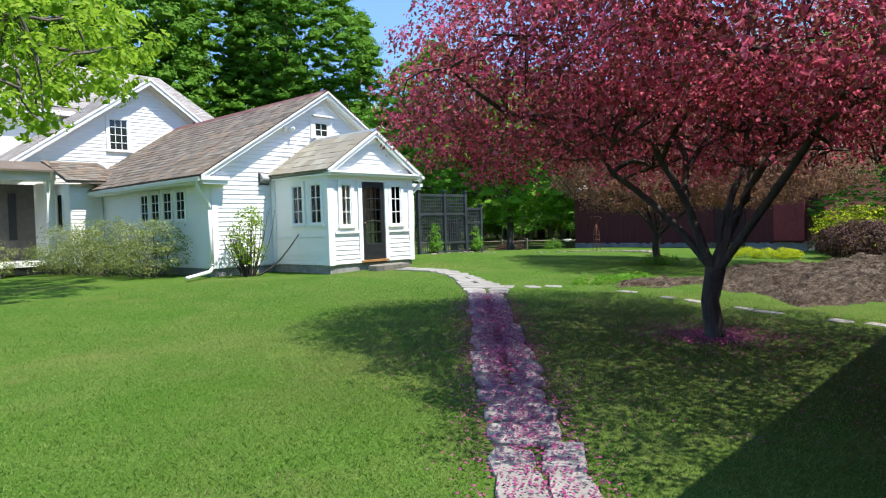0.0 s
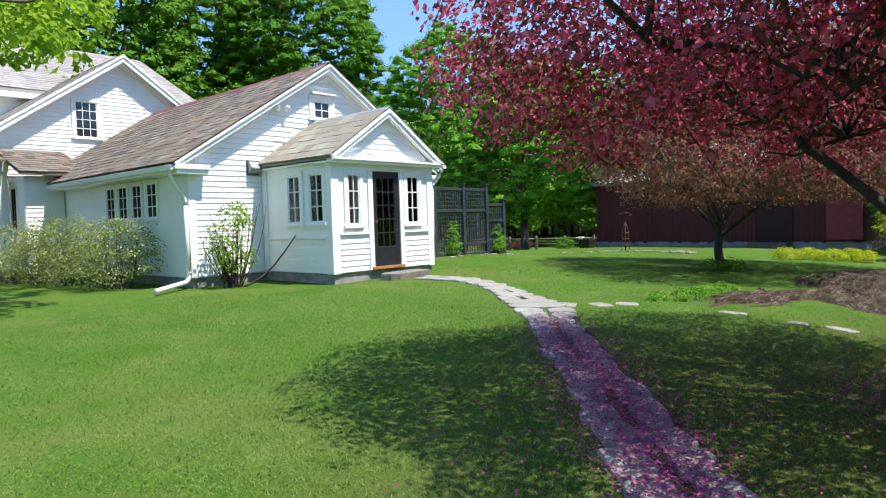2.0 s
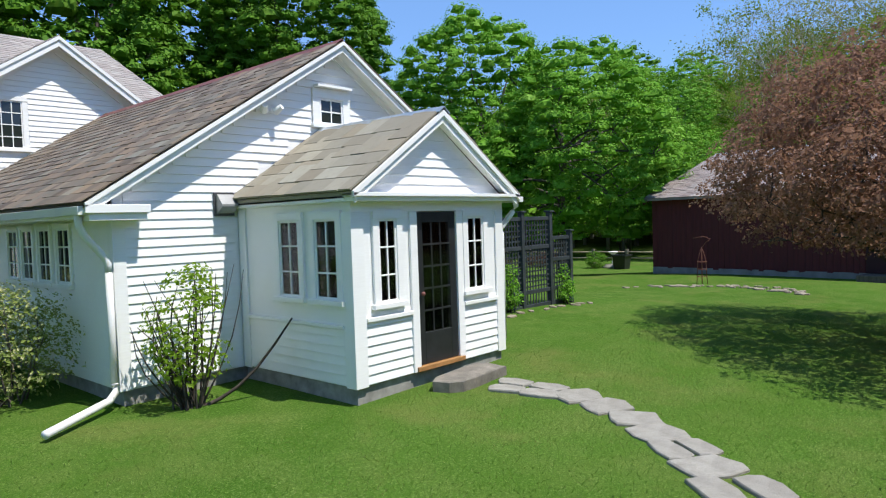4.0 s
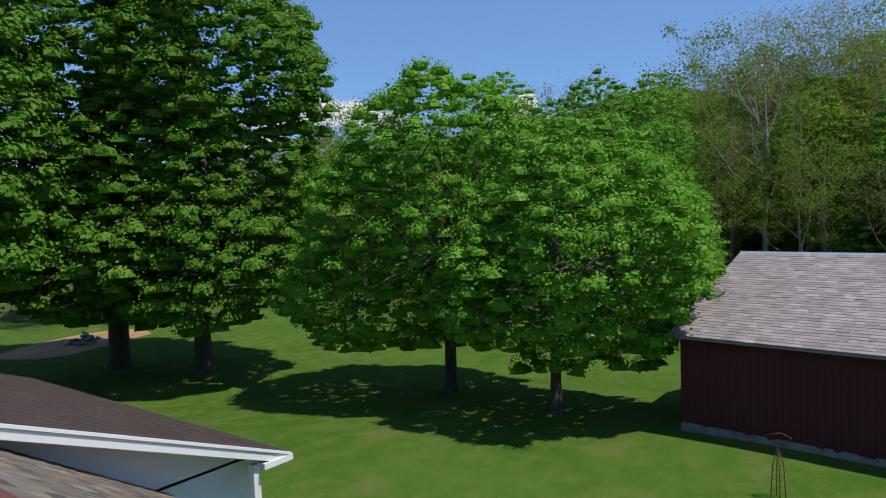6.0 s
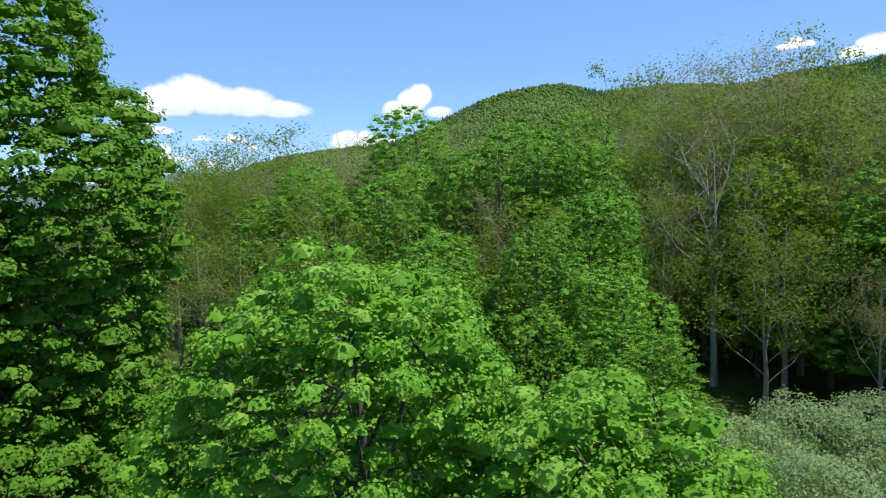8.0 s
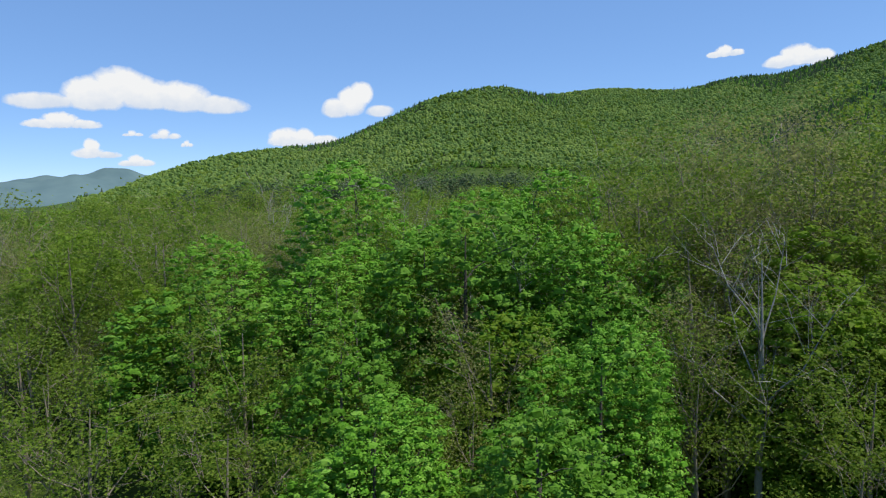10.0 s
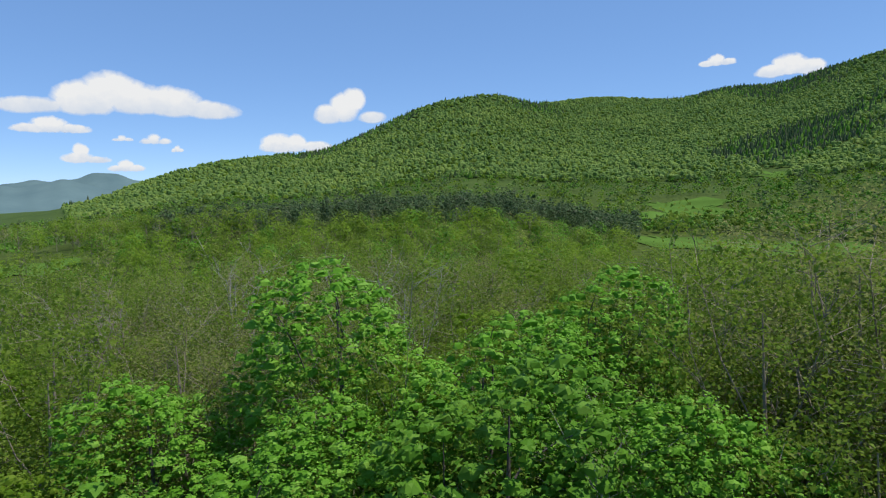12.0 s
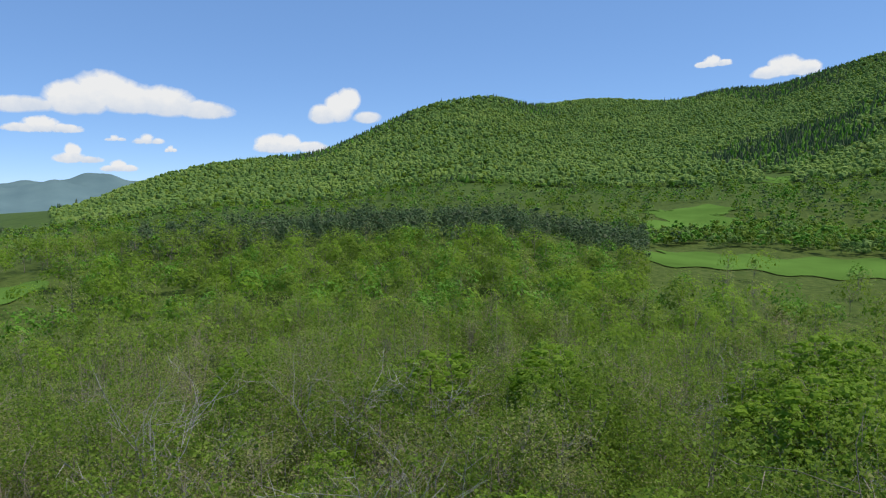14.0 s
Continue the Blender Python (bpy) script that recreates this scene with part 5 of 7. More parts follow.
def wood_tree(kind, seed):
    """One tree of the woods at the origin, about 12 m high, as a thing with trunk and crown."""
    r = np.random.default_rng(seed)
    full = kind in ("maple", "dense", "young")
    leaf_m, bark_m, h, rad, clumps, each, spread, size = {
        "maple": (M_MAPLE, M_BARK, 12.5, 3.4, 0.48, 24, 0.34, 0.095),
        "dense": (M_MAPLE_DK, M_BARK, 12.5, 3.4, 0.62, 22, 0.44, 0.12),
        "spring": (M_SPRING, M_TWIG, 12.0, 3.3, 0.22, 27, 0.46, 0.115),
        "bud": (M_BUD, M_TWIG, 12.0, 3.0, 0.24, 30, 0.44, 0.072),
        "bare": (M_BUD_BR, M_BIRCH, 13.0, 2.7, 0.30, 12, 0.34, 0.05),
        "pine": (M_PINE, M_BARK_DK, 13.5, 2.3, 230, 10, 0.36, 0.34),
        "young": (M_YOUNG, M_BARK, 11.0, 3.2, 0.56, 22, 0.40, 0.11),
    }[kind]
    names = {"pine": "pine_tree", "bare": "bare_birch_tree", "bud": "budding_tree"}
    words = {
        "maple": "full green maple standing in the woods", "dense": "dark green maple standing in the woods",
        "spring": "slender wood tree in thin spring leaf", "bud": "olive budding wood tree not yet in leaf",
        "bare": "pale bare-branched birch with rusty buds", "pine": "dark grey-green pine in the woods",
        "young": "yellow-green young tree in the woods",
    }
    tree = base(names.get(kind, "wood_tree"), 0, 0, 0, words[kind], "tree", "trees of the woods")
    if kind in ("spring", "bud", "bare"):
        chunks, slivers, ends = forked(r, h, rad, clumps)
        v, f = join_arrays(chunks)
        f = f.tolist() + (np.arange(len(slivers)).reshape(-1, 3) + len(v)).tolist()
        piece("trunk", mesh_of("trunk", np.concatenate([v, slivers]), f, bark_m, True), tree)
        at = np.repeat(np.arange(len(ends)), each)
        off = r.normal(size=(len(at), 3)) * spread * 0.62
        pts = ends[at] + off - (0, 0, 0.1)
        nrm = r.normal(size=(len(at), 3)) * 0.6 + off + (0, 0, 0.45)
        v, f = leaf_tris(r, pts, nrm, size)
        piece("crown", mesh_of("crown", v, f, leaf_m), tree)
        return tree
    lobes = []
    if kind == "pine":
        for k in range(7):
            q = k / 6
            lobes.append((0, 0, 3 + q * (h - 3.4), rad * (1.05 - 0.85 * q), rad * (1.05 - 0.85 * q), 0.7))
        pts, nrm, c = crown_points(r, lobes, clumps, each, spread, 0.35, 0.45, 1.5, 0.3)
    else:
        lobes.append((0, 0, h * 0.54, rad * 0.85, rad * 0.85, h * 0.36))
        for k in range(6):
            a = k * 2.4 + r.uniform(0, 1)
            q = 0.28 + 0.55 * (k / 5)
            w = rad * (0.58 if k < 5 else 0.5)
            off = rad * 0.62 * (1 - 0.7 * q)
            lobes.append((off * math.cos(a), off * math.sin(a), h * q + 0.7, w * r.uniform(0.85, 1.1), w * r.uniform(0.85, 1.1), h * 0.17))
        pts, nrm, c, core = tuft_crown(r, lobes, clumps, each, spread, 2.4 if kind == "maple" else 1.2, flat=1.0)
    chunks = [tube_arrays([(0, 0, -0.6), (0.05, 0, h * 0.3), (-0.05, 0.08, h * 0.62), (0.05, 0, h * 0.93)], [0.17, 0.13, 0.08, 0.02], 6)]
    for k in range(6):
        e = c[r.integers(len(c))]
        s = np.array((0, 0, max(1.8, min(e[2] - 1.2, h * r.uniform(0.25, 0.8)))))
        chunks += limb_chunks(r, s, [e], 0.045, 0.010, 0.03, 0.06, 4, 4)
    tubes("trunk", chunks, bark_m, tree)
    if full:
        fill, fill_n, c_in = crown_points(r, [q[:3] + tuple(0.74 * w for w in q[3:]) for q in lobes], 60, 10, 0.4, 0.7, 0.8, 1.4, 0.4)
        v, f = join_arrays([leaf_tris(r, pts, nrm, size), core, leaf_tris(r, fill, fill_n, size * 1.9)])
    else:
        v, f = leaf_tris(r, pts, nrm, size)
    piece("crown", mesh_of("crown", v, f, leaf_m), tree)
    return tree


KINDS = {k: [wood_tree(k, 400 + 10 * i + j) for j in range(2)] for i, k in enumerate(("maple", "dense", "spring", "bud", "bare", "pine", "young"))}
used = set()


def plant(kind, x, y, top, wide=1.0, seed=0, sink=0.0):
    r = random.Random(int(x * 13 + y * 71) + seed)
    proto = KINDS[kind][r.randrange(2)]
    z = gz(x, y) - sink
    h = {"maple": 12.5, "dense": 12.5, "spring": 12, "bud": 12, "bare": 13, "pine": 13.5, "young": 11}[kind]
    s = (top - z) / h
    w = s * wide * r.uniform(0.9, 1.1)
    m = pose(x, y, z, 0, 0, r.uniform(0, 360)) @ Matrix.Diagonal((w, w, s, 1))
    if proto not in used:
        used.add(proto)
        proto.matrix_basis = m
        ob = proto
    else:
        ob = copy_thing(proto, m)
        ob.matrix_basis = m
    return ob


# trees that the walk passes close to, by hand: kind, x, y, height of the top, spread
STAND = (
    ("maple", 75.5, 44.6, 22.6, 1.15), ("maple", 81.6, 29.4, 21.6, 1.15), ("maple", 73.0, 33.5, 20.0, 1.25), ("dense", 66.0, 30.5, 19.6, 1.15),
    ("dense", 64.5, 21.5, 14.5, 1.3), ("maple", 69.5, 21.4, 17.6, 1.2), ("maple", 57.0, 19.6, 13.4, 1.25), ("maple", 71.3, 25.6, 17.2, 1.2), ("maple", 62.5, 41.0, 15.5, 1.5), ("dense", 57.0, 47.0, 15.0, 1.5),
    ("maple", 66.5, 51.5, 17.0, 1.3), ("maple", 76.5, 17.5, 14.0, 1.3), ("young", 82.0, 12.0, 13.0, 1.2),
    ("spring", 89.4, 19.1, 20.5, 1.3), ("bare", 63.5, 11.9, 18.5, 1.25), ("bare", 83.0, 43.5, 22.5, 1.1), ("bare", 80.5, 74.0, 18.5, 1.2),
    ("bare", 90.2, 64.7, 21.5, 1.2), ("spring", 83.0, 10.9, 23.0, 1.1), ("spring", 83.6, 4.6, 25.0, 1.1), ("spring", 79.0, 0.5, 22.0, 1.2),
    ("bud", 72.0, 13.5, 18.0, 1.3), ("bud", 69.0, 6.0, 17.0, 1.3), ("dense", 62.0, 0.0, 14.5, 1.5), ("dense", 58.0, -6.0, 15.5, 1.5),
    ("dense", 66.0, -4.0, 17.0, 1.4), ("maple", 47.0, 15.0, 9.0, 1.3), ("dense", 43.0, 12.5, 6.5, 1.5), ("dense", 43.5, 18.5, 7.5, 1.5), ("dense", 42.5, 24.5, 7.5, 1.5), ("dense", 49.5, 21.0, 11.5, 1.4), ("maple", 48.0, 28.0, 11.0, 1.4), ("spring", 46.5, 35.0, 11.0, 1.4), ("spring", 45.0, 42.0, 12.0, 1.4), ("dense", 53.5, 33.0, 13.5, 1.3), ("spring", 55.0, 41.0, 14.0, 1.3), ("spring", 64.0, 56.0, 19.5, 1.3), ("spring", 69.0, 62.0, 20.5, 1.3), ("bud", 72.5, 55.0, 20.0, 1.3), ("spring", 61.5, 64.0, 19.0, 1.3), ("maple", 67.0, 39.5, 16.5, 1.2), ("bud", 76.0, 5.5, 19.5, 1.2), ("spring", 60.5, 15.0, 12.0, 1.2), ("bud", 66.5, 15.5, 14.5, 1.3),
    ("bud", 77.5, 8.0, 25.0, 1.35), ("bud", 80.0, 13.5, 24.5, 1.35), ("spring", 76.0, 20.0, 23.5, 1.2), ("bud", 81.0, -3.5, 24.0, 1.3), ("bud", 78.0, 15.5, 25.5, 1.2), ("spring", 86.0, 1.5, 24.5, 1.3), ("bud", 88.0, 15.0, 25.5, 1.3), ("bud", 82.5, 7.5, 26.0, 1.2), ("spring", 87.0, 24.0, 23.5, 1.2), ("spring", 60.0, 7.0, 12.5, 1.3),
)
STAND += tuple((k, x, y, z, 1.25) for k, x, y, z in (("spring", 70, 16, 18.5), ("spring", 74, 10, 19.5), ("spring", 72, 4, 19), ("spring", 79, 18, 20.5), ("spring", 85, 12, 21), ("young", 67, 9, 15), ("spring", 90, 7, 22), ("young", 73, 6.5, 17), ("young", 66, 4, 13)))
taken = [(s[1], s[2]) for s in STAND]
for kind, x, y, top, wide in STAND:
    plant(kind, x, y, top, wide)

# the woods round about, thinning into separate kinds
r = random.Random(5)
mix = ("spring", "spring", "spring", "bud", "spring", "bare", "spring", "bud", "spring", "young", "spring", "bud")
count = 0
for tries in range(6000):
    if count >= 240:
        break
    az = radians(r.uniform(-28, 68))
    d = 36 + 92 * r.random() ** 0.7
    x, y = 24 + d * math.cos(az), 14 + d * math.sin(az)
    if x < 57 or (y > 48 and x < 60) or math.hypot(x - 57.4, y - 31) > 74:
        continue
    if any((x - a) ** 2 + (y - b) ** 2 < 3.6 ** 2 for a, b in taken):
        continue
    taken.append((x, y))
    top = r.uniform(10, 16) if x < 66 else r.uniform(15, 21.5)
    plant(r.choice(mix), x, y, gz(x, y) + top, r.uniform(1.0, 1.35))
    count += 1
# every kind stands somewhere
for kind in KINDS:
    for k, proto in enumerate(KINDS[kind]):
        if proto not in used:
            used.add(proto)
            x, y = 70 + 9 * k, 88 + 4 * list(KINDS).index(kind)
            proto.matrix_basis = pose(x, y, gz(x, y))
# woods that close the lawn behind the house and beyond the barn
for x, y, top, kind in ((30, 60, 17, "dense"), (22, 66, 18, "spring"), (12, 62, 17, "dense"), (2, 58, 18, "dense"), (-8, 52, 18, "dense"), (-16, 44, 18, "maple"), (-22, 34, 16, "dense"),
                        (38, 64, 15, "maple"), (46, 62, 15, "spring"), (52, 57, 14, "spring"), (48, -10, 13, "dense"), (52, -18, 15, "dense"), (44, -26, 15, "maple"), (36, -22, 14, "dense"),
                        (56, 8, 11, "spring"), (54, 2, 10, "bud"), (50, 52, 12, "spring"), (55, 26, 11, "spring"), (50, 22, 9, "young"), (52, 38, 11, "spring"), (26, 56, 14, "spring"), (31, 50, 10, "young")):
    plant(kind, x, y, gz(x, y) + top, 1.35)
plant("dense", 21.6, -8.4, 4.9, 1.7)


def hill_mesh(name, spots, mats, label, seed, cone=False):
    """Crowns of far hillsides, joined by kind of tree."""
    r = np.random.default_rng(seed)
    kinds = r.integers(len(mats), size=len(spots))
    for k, (mat, tall, wide) in enumerate(mats):
        S = spots[kinds == k]
        n = len(S)
        h, w = tall * r.uniform(0.7, 1.3, n), wide * r.uniform(0.65, 1.35, n)
        v, f = domes(r, S + np.stack([0 * h, 0 * h, h * (0.1 if cone else 0.45)], 1), h * (0.9 if cone else 0.5), w, 5, 2, 0.18, cone)
        tagged(new(name, mesh_of(name, v, f, mat)), label, "woods", kind="stuff")


def woods_mesh(name, spots, mats, label, seed, cards, twigs=False, solid=False, lumps=14):
    """Far woods: each crown a loose ball of leaf sprays, joined by kind of tree."""
    r = np.random.default_rng(seed)
    kinds = r.integers(len(mats), size=len(spots))
    for k, (mat, tall, wide, size) in enumerate(mats):
        S = spots[kinds == k]
        if not len(S):
            continue
        n = len(S)
        h = tall * r.uniform(0.7, 1.25, n)
        w = wide * r.uniform(0.75, 1.3, n)
        at = np.repeat(np.arange(n), cards)
        d = r.normal(size=(len(at), 3))
        d /= np.linalg.norm(d, axis=1)[:, None]
        d[:, 2] = np.abs(d[:, 2]) * 1.15 - 0.25
        rad = r.uniform(0.62, 1.0, (len(at), 1))
        lump = 1 + 0.22 * np.sin(d[:, :1] * 5 + S[at, :1]) * np.cos(d[:, 1:2] * 5 + S[at, 1:2])
        c = S[at].copy()
        c[:, 2] += h[at] * (0.52 if twigs else 0.34)
        c += d * rad * lump * np.stack([w[at], w[at], h[at] * 0.48], 1)
        v, f = leaf_tris(r, c, d * (0.9 if size < 2 else 0.5) + r.normal(size=d.shape) * (0.35 if size < 2 else 0.2) + (0, 0, 0.45 if size < 2 else 0.7), size)
        if solid and mat is not M_BUD and mat is not M_BUD_BR:
            # each crown filled by broad sprays, or far off by small caps
            at = np.repeat(np.arange(n), lumps)
            d = r.normal(size=(len(at), 3))
            d /= np.linalg.norm(d, axis=1)[:, None]
            d[:, 2] = np.abs(d[:, 2]) * 1.15 - 0.25
            c = S[at].copy()
            c[:, 2] += h[at] * (0.52 if twigs else 0.34)
            c += d * 0.74 * np.stack([w[at], w[at], h[at] * 0.48], 1)
            if size < 0.65:
                heap = leaf_tris(r, c, d + r.normal(size=d.shape) * 0.25 + (0, 0, 0.25), wide * 0.20)
            else:
                size_c = w[at] * r.uniform(0.15, 0.30, len(at))
                heap = domes(r, c, size_c * 1.1, size_c, 5, 2, 0.34)
            v, f = join_arrays([(v, f), heap])
        tagged(new(name, mesh_of(name, v, f, mat)), label, "woods", kind="stuff")
        if twigs and k < 4:
            at = np.repeat(np.arange(n), 24)
            foot = S[at] + np.stack([0 * at, 0 * at, h[at] * r.uniform(0.2, 0.55, len(at))], 1)
            foot[::24, 2] = S[:, 2]
            tip = foot + np.stack([r.normal(0, 0.55, len(at)) * w[at], r.normal(0, 0.55, len(at)) * w[at], h[at] * r.uniform(0.25, 0.45, len(at))], 1)
            tip[::24] = S + np.stack([r.normal(0, 0.2, n), r.normal(0, 0.2, n), h * 0.98], 1)
            ang = r.uniform(0, 6.283, len(at))
            wid = np.where(np.arange(len(at)) % 24 == 0, 0.13, 0.045)
            side = np.stack([np.cos(ang) * wid, np.sin(ang) * wid, 0 * ang], 1)
            v = np.stack([foot - side, foot + side, tip], 1).reshape(-1, 3)
            tagged(new(name + "_trunks", mesh_of(name + "_trunks", v, np.arange(len(v)).reshape(-1, 3), M_TWIG)), "bare trunks and twigs of the woods", "woods", kind="stuff")


def scatter(rng2, n, r0, r1, az0, az1, power=0.5, belt=False):
    az = np.radians(rng2.uniform(az0, az1, n))
    d = (r0 ** 2 + (r1 ** 2 - r0 ** 2) * rng2.uniform(0, 1, n) ** power) ** 0.5
    x, y = EYE_END[0] + d * np.cos(az), EYE_END[1] + d * np.sin(az)
    keep = np.ones(n, bool)
    deg = np.degrees(az)
    for a0, a1, q0, q1 in FIELDS:
        keep &= ~((deg > a0 - 0.3) & (deg < a1 + 0.3) & (d > q0 - 0.04 * q0) & (d < q1 + 2))
    keep &= d < np.interp(deg, RIDGE_AZ, RIDGE_R) + 60
    # low or cleared ground in front of the two nearest fields
    keep &= (d < 290) | (d > 410) | (deg < 4) | (deg > 38) | belt
    thin = rng2.uniform(0, 1, n) < 0.15
    open_ground = ((deg > -13.3) & (deg < 4.9) & (d > 240) & (d < 420) & (rng2.uniform(0, 1, n) < 0.04))
    keep |= open_ground
    keep &= ~((deg > -12.5) & (deg < 5.2) & (d > 205) & (d < 420)) | thin
    keep &= ~((deg > 52.5) & (d > 175) & (d < 240)) | thin
    return np.stack([x, y, ground_z(x, y) - 0.5], 1)[keep]


rw = np.random.default_rng(12)
EDGE = "wood trees in thin spring leaf, crown against crown"
woods_mesh("understory", np.concatenate([scatter(rw, 260, 12, 70, -60, 66, 1.0), scatter(rw, 160, 60, 110, -42, 60, 1.0)]), ((M_YOUNG, 6.5, 3.0, 0.26), (M_SPRING, 7.5, 2.8, 0.24), (M_SPRING, 9.0, 2.8, 0.22)), "leafy young growth under the wood trees", 19, 240, False, True, 40)
woods_mesh("wood_edge", scatter(rw, 330, 66, 115, -42, 60, 1.0), ((M_SPRING, 18, 4.2, 0.20), (M_SPRING, 19, 3.8, 0.18), (M_SPRING, 18, 4.4, 0.20), (M_BUD, 18, 3.6, 0.15), (M_YOUNG, 15, 4.0, 0.20), (M_BUD_BR, 18, 3.4, 0.14)), EDGE, 20, 760, True)
woods_mesh("mid_woods", scatter(rw, 480, 115, 165, -40, 60, 1.0), ((M_SPRING, 15, 4.6, 0.28), (M_SPRING, 15, 4.2, 0.26), (M_YOUNG, 15, 4.8, 0.28), (M_BUD, 15, 3.8, 0.22), (M_YOUNG, 13, 4.6, 0.28), (M_BUD_BR, 15, 3.8, 0.20), (M_SPRING, 14, 4.2, 0.28)), EDGE, 27, 360, True, True, 50)
woods_mesh("near_woods", scatter(rw, 1500, 160, 420, -38, 60, 1.0), ((M_SPRING, 13, 5.2, 0.5), (M_SPRING, 14, 5.6, 0.5), (M_YOUNG, 14, 5.0, 0.45), (M_BUD, 13, 4.4, 0.4), (M_YOUNG, 13, 6.0, 0.5), (M_MAPLE_DK, 13, 5.4, 0.5)), "mixed spring woods in thin leaf across the valley", 21, 180, True, True, 50)
woods_mesh("round_crowns", scatter(rw, 150, 190, 300, -4, 50, 1.0), ((M_YOUNG, 16, 6.6, 0.55), (M_SPRING, 17, 6.4, 0.55), (M_MAPLE_DK, 15, 5.8, 0.55)), "broad rounded yellow-green crowns among the woods", 29, 340, False, True, 70)
woods_mesh("pine_woods", scatter(rw, 900, 295, 405, 5, 47, 1.0, True), ((M_PINE, 19, 3.6, 0.8), (M_PINE, 16, 3.4, 0.8), (M_PINE, 17, 3.0, 0.7)), "grey-green belt of pines", 22, 80, False, True, 5)
woods_mesh("valley_woods", scatter(rw, 3300, 430, 900, -36, 62, 1.0), ((M_HILL, 13, 5.0, 1.1), (M_SPRING, 13, 5.2, 1.1), (M_YOUNG, 12, 5.0, 1.1), (M_MAPLE_DK, 14, 4.8, 1.0), (M_PINE, 15, 3.8, 1.0)), "mixed woods on the foot of the hills", 23, 24, False, True, 5)
woods_mesh("tree_line", scatter(rw, 320, 425, 560, -15, 8, 1.0), ((M_MAPLE_DK, 14, 5.0, 0.9), (M_SPRING, 13, 5.0, 0.9), (M_HILL, 12, 5.0, 0.9)), "dark green line of field trees", 33, 50, False, True, 8)
hill = scatter(rw, 68000, 880, 2500, -36, 52, 1.0)
hill_az = np.degrees(np.arctan2(hill[:, 1] - EYE_END[1], hill[:, 0] - EYE_END[0]))
hill_r = np.hypot(hill[:, 0] - EYE_END[0], hill[:, 1] - EYE_END[1])
crest = np.interp(hill_az, RIDGE_AZ, RIDGE_R)
# pines stand in drifts on the crests, the steep end and the far side of the valley
drift = 0.8 * bumpy(hill[:, 0], hill[:, 1], 150, 2.0) + 0.3 * smooth01((hill_r - crest + 240) / 240) + 0.35 * smooth01((4 - hill_az) / 10) + 0.2 * bumpy(hill[:, 0], hill[:, 1], 35, 1.0)
dark = drift + 0.12 * rw.normal(size=len(drift)) > 0.60
hill_mesh("hill_pines", hill[dark], ((M_PINE, 12, 3.3), (M_PINE, 11, 3.0), (M_MAPLE_DK, 10, 4.2)), "drifts of dark pines along the ridges", 25, True)
# lighter leaf in wide patches
pale = bumpy(hill[:, 0], hill[:, 1], 95, 4.0) + 0.5 * bumpy(hill[:, 0], hill[:, 1], 33, 1.5) + 0.35 * rw.normal(size=len(hill)) > 0.3
CLAD = "wooded hillside in fresh spring green"
hill_mesh("hill_woods", hill[~dark & ~pale], ((M_HILL, 8, 3.7), (M_HILL, 9, 4.2), (M_SPRING, 8, 3.7), (M_HILL, 8, 3.9)), CLAD, 24)
hill_mesh("hill_woods", hill[~dark & pale], ((M_HILL_LT, 8, 3.7), (M_HILL_LT, 9, 4.0), (M_HILL, 8, 3.8)), CLAD, 26)

# ---- paths, beds and shrubs in the yard ----
def slab(rr, x, y, w, d, turn, thick=0.07, lift=0.035, sides=8, name="flagstone"):
    """An uneven stone with a bevelled upper edge."""
    pts = []
    for k in range(sides):
        a = 2 * math.pi * (k + rr.uniform(-0.25, 0.25)) / sides
        s = 1.0 / max(abs(math.cos(a)), abs(math.sin(a))) ** 0.75
        pts.append((math.cos(a) * w / 2 * s * rr.uniform(0.86, 1.02), math.sin(a) * d / 2 * s * rr.uniform(0.86, 1.02)))
    n = sides
    v = [(p[0], p[1], -thick) for p in pts] + [(p[0], p[1], -0.012) for p in pts] + [(p[0] * 0.955, p[1] * 0.955, rr.uniform(-0.004, 0.004)) for p in pts]
    f = [tuple(range(2 * n, 3 * n))]
    for q in (0, n):
        f += [(q + k, q + (k + 1) % n, q + n + (k + 1) % n, q + n + k) for k in range(n)]
    z = gz(x, y) + lift
    tx = math.degrees(math.atan2(gz(x, y + 0.2) - gz(x, y - 0.2), 0.4))
    ty = -math.degrees(math.atan2(gz(x + 0.2, y) - gz(x - 0.2, y), 0.4))
    return mesh_of(name, v, f, M_FLAG), pose(x, y, z, tx, ty, 0) @ pose(0, 0, 0, rr.uniform(-1, 1), rr.uniform(-1, 1), turn)


def along(line, step):
    """Places and headings every step metres along a bent line."""
    out, carry = [], 0.0
    for (x0, y0), (x1, y1) in zip(line, line[1:]):
        L = math.hypot(x1 - x0, y1 - y0)
        s = carry
        while s < L:
            out.append((x0 + (x1 - x0) * s / L, y0 + (y1 - y0) * s / L, math.atan2(y1 - y0, x1 - x0)))
            s += step
        carry = s - L
    return out


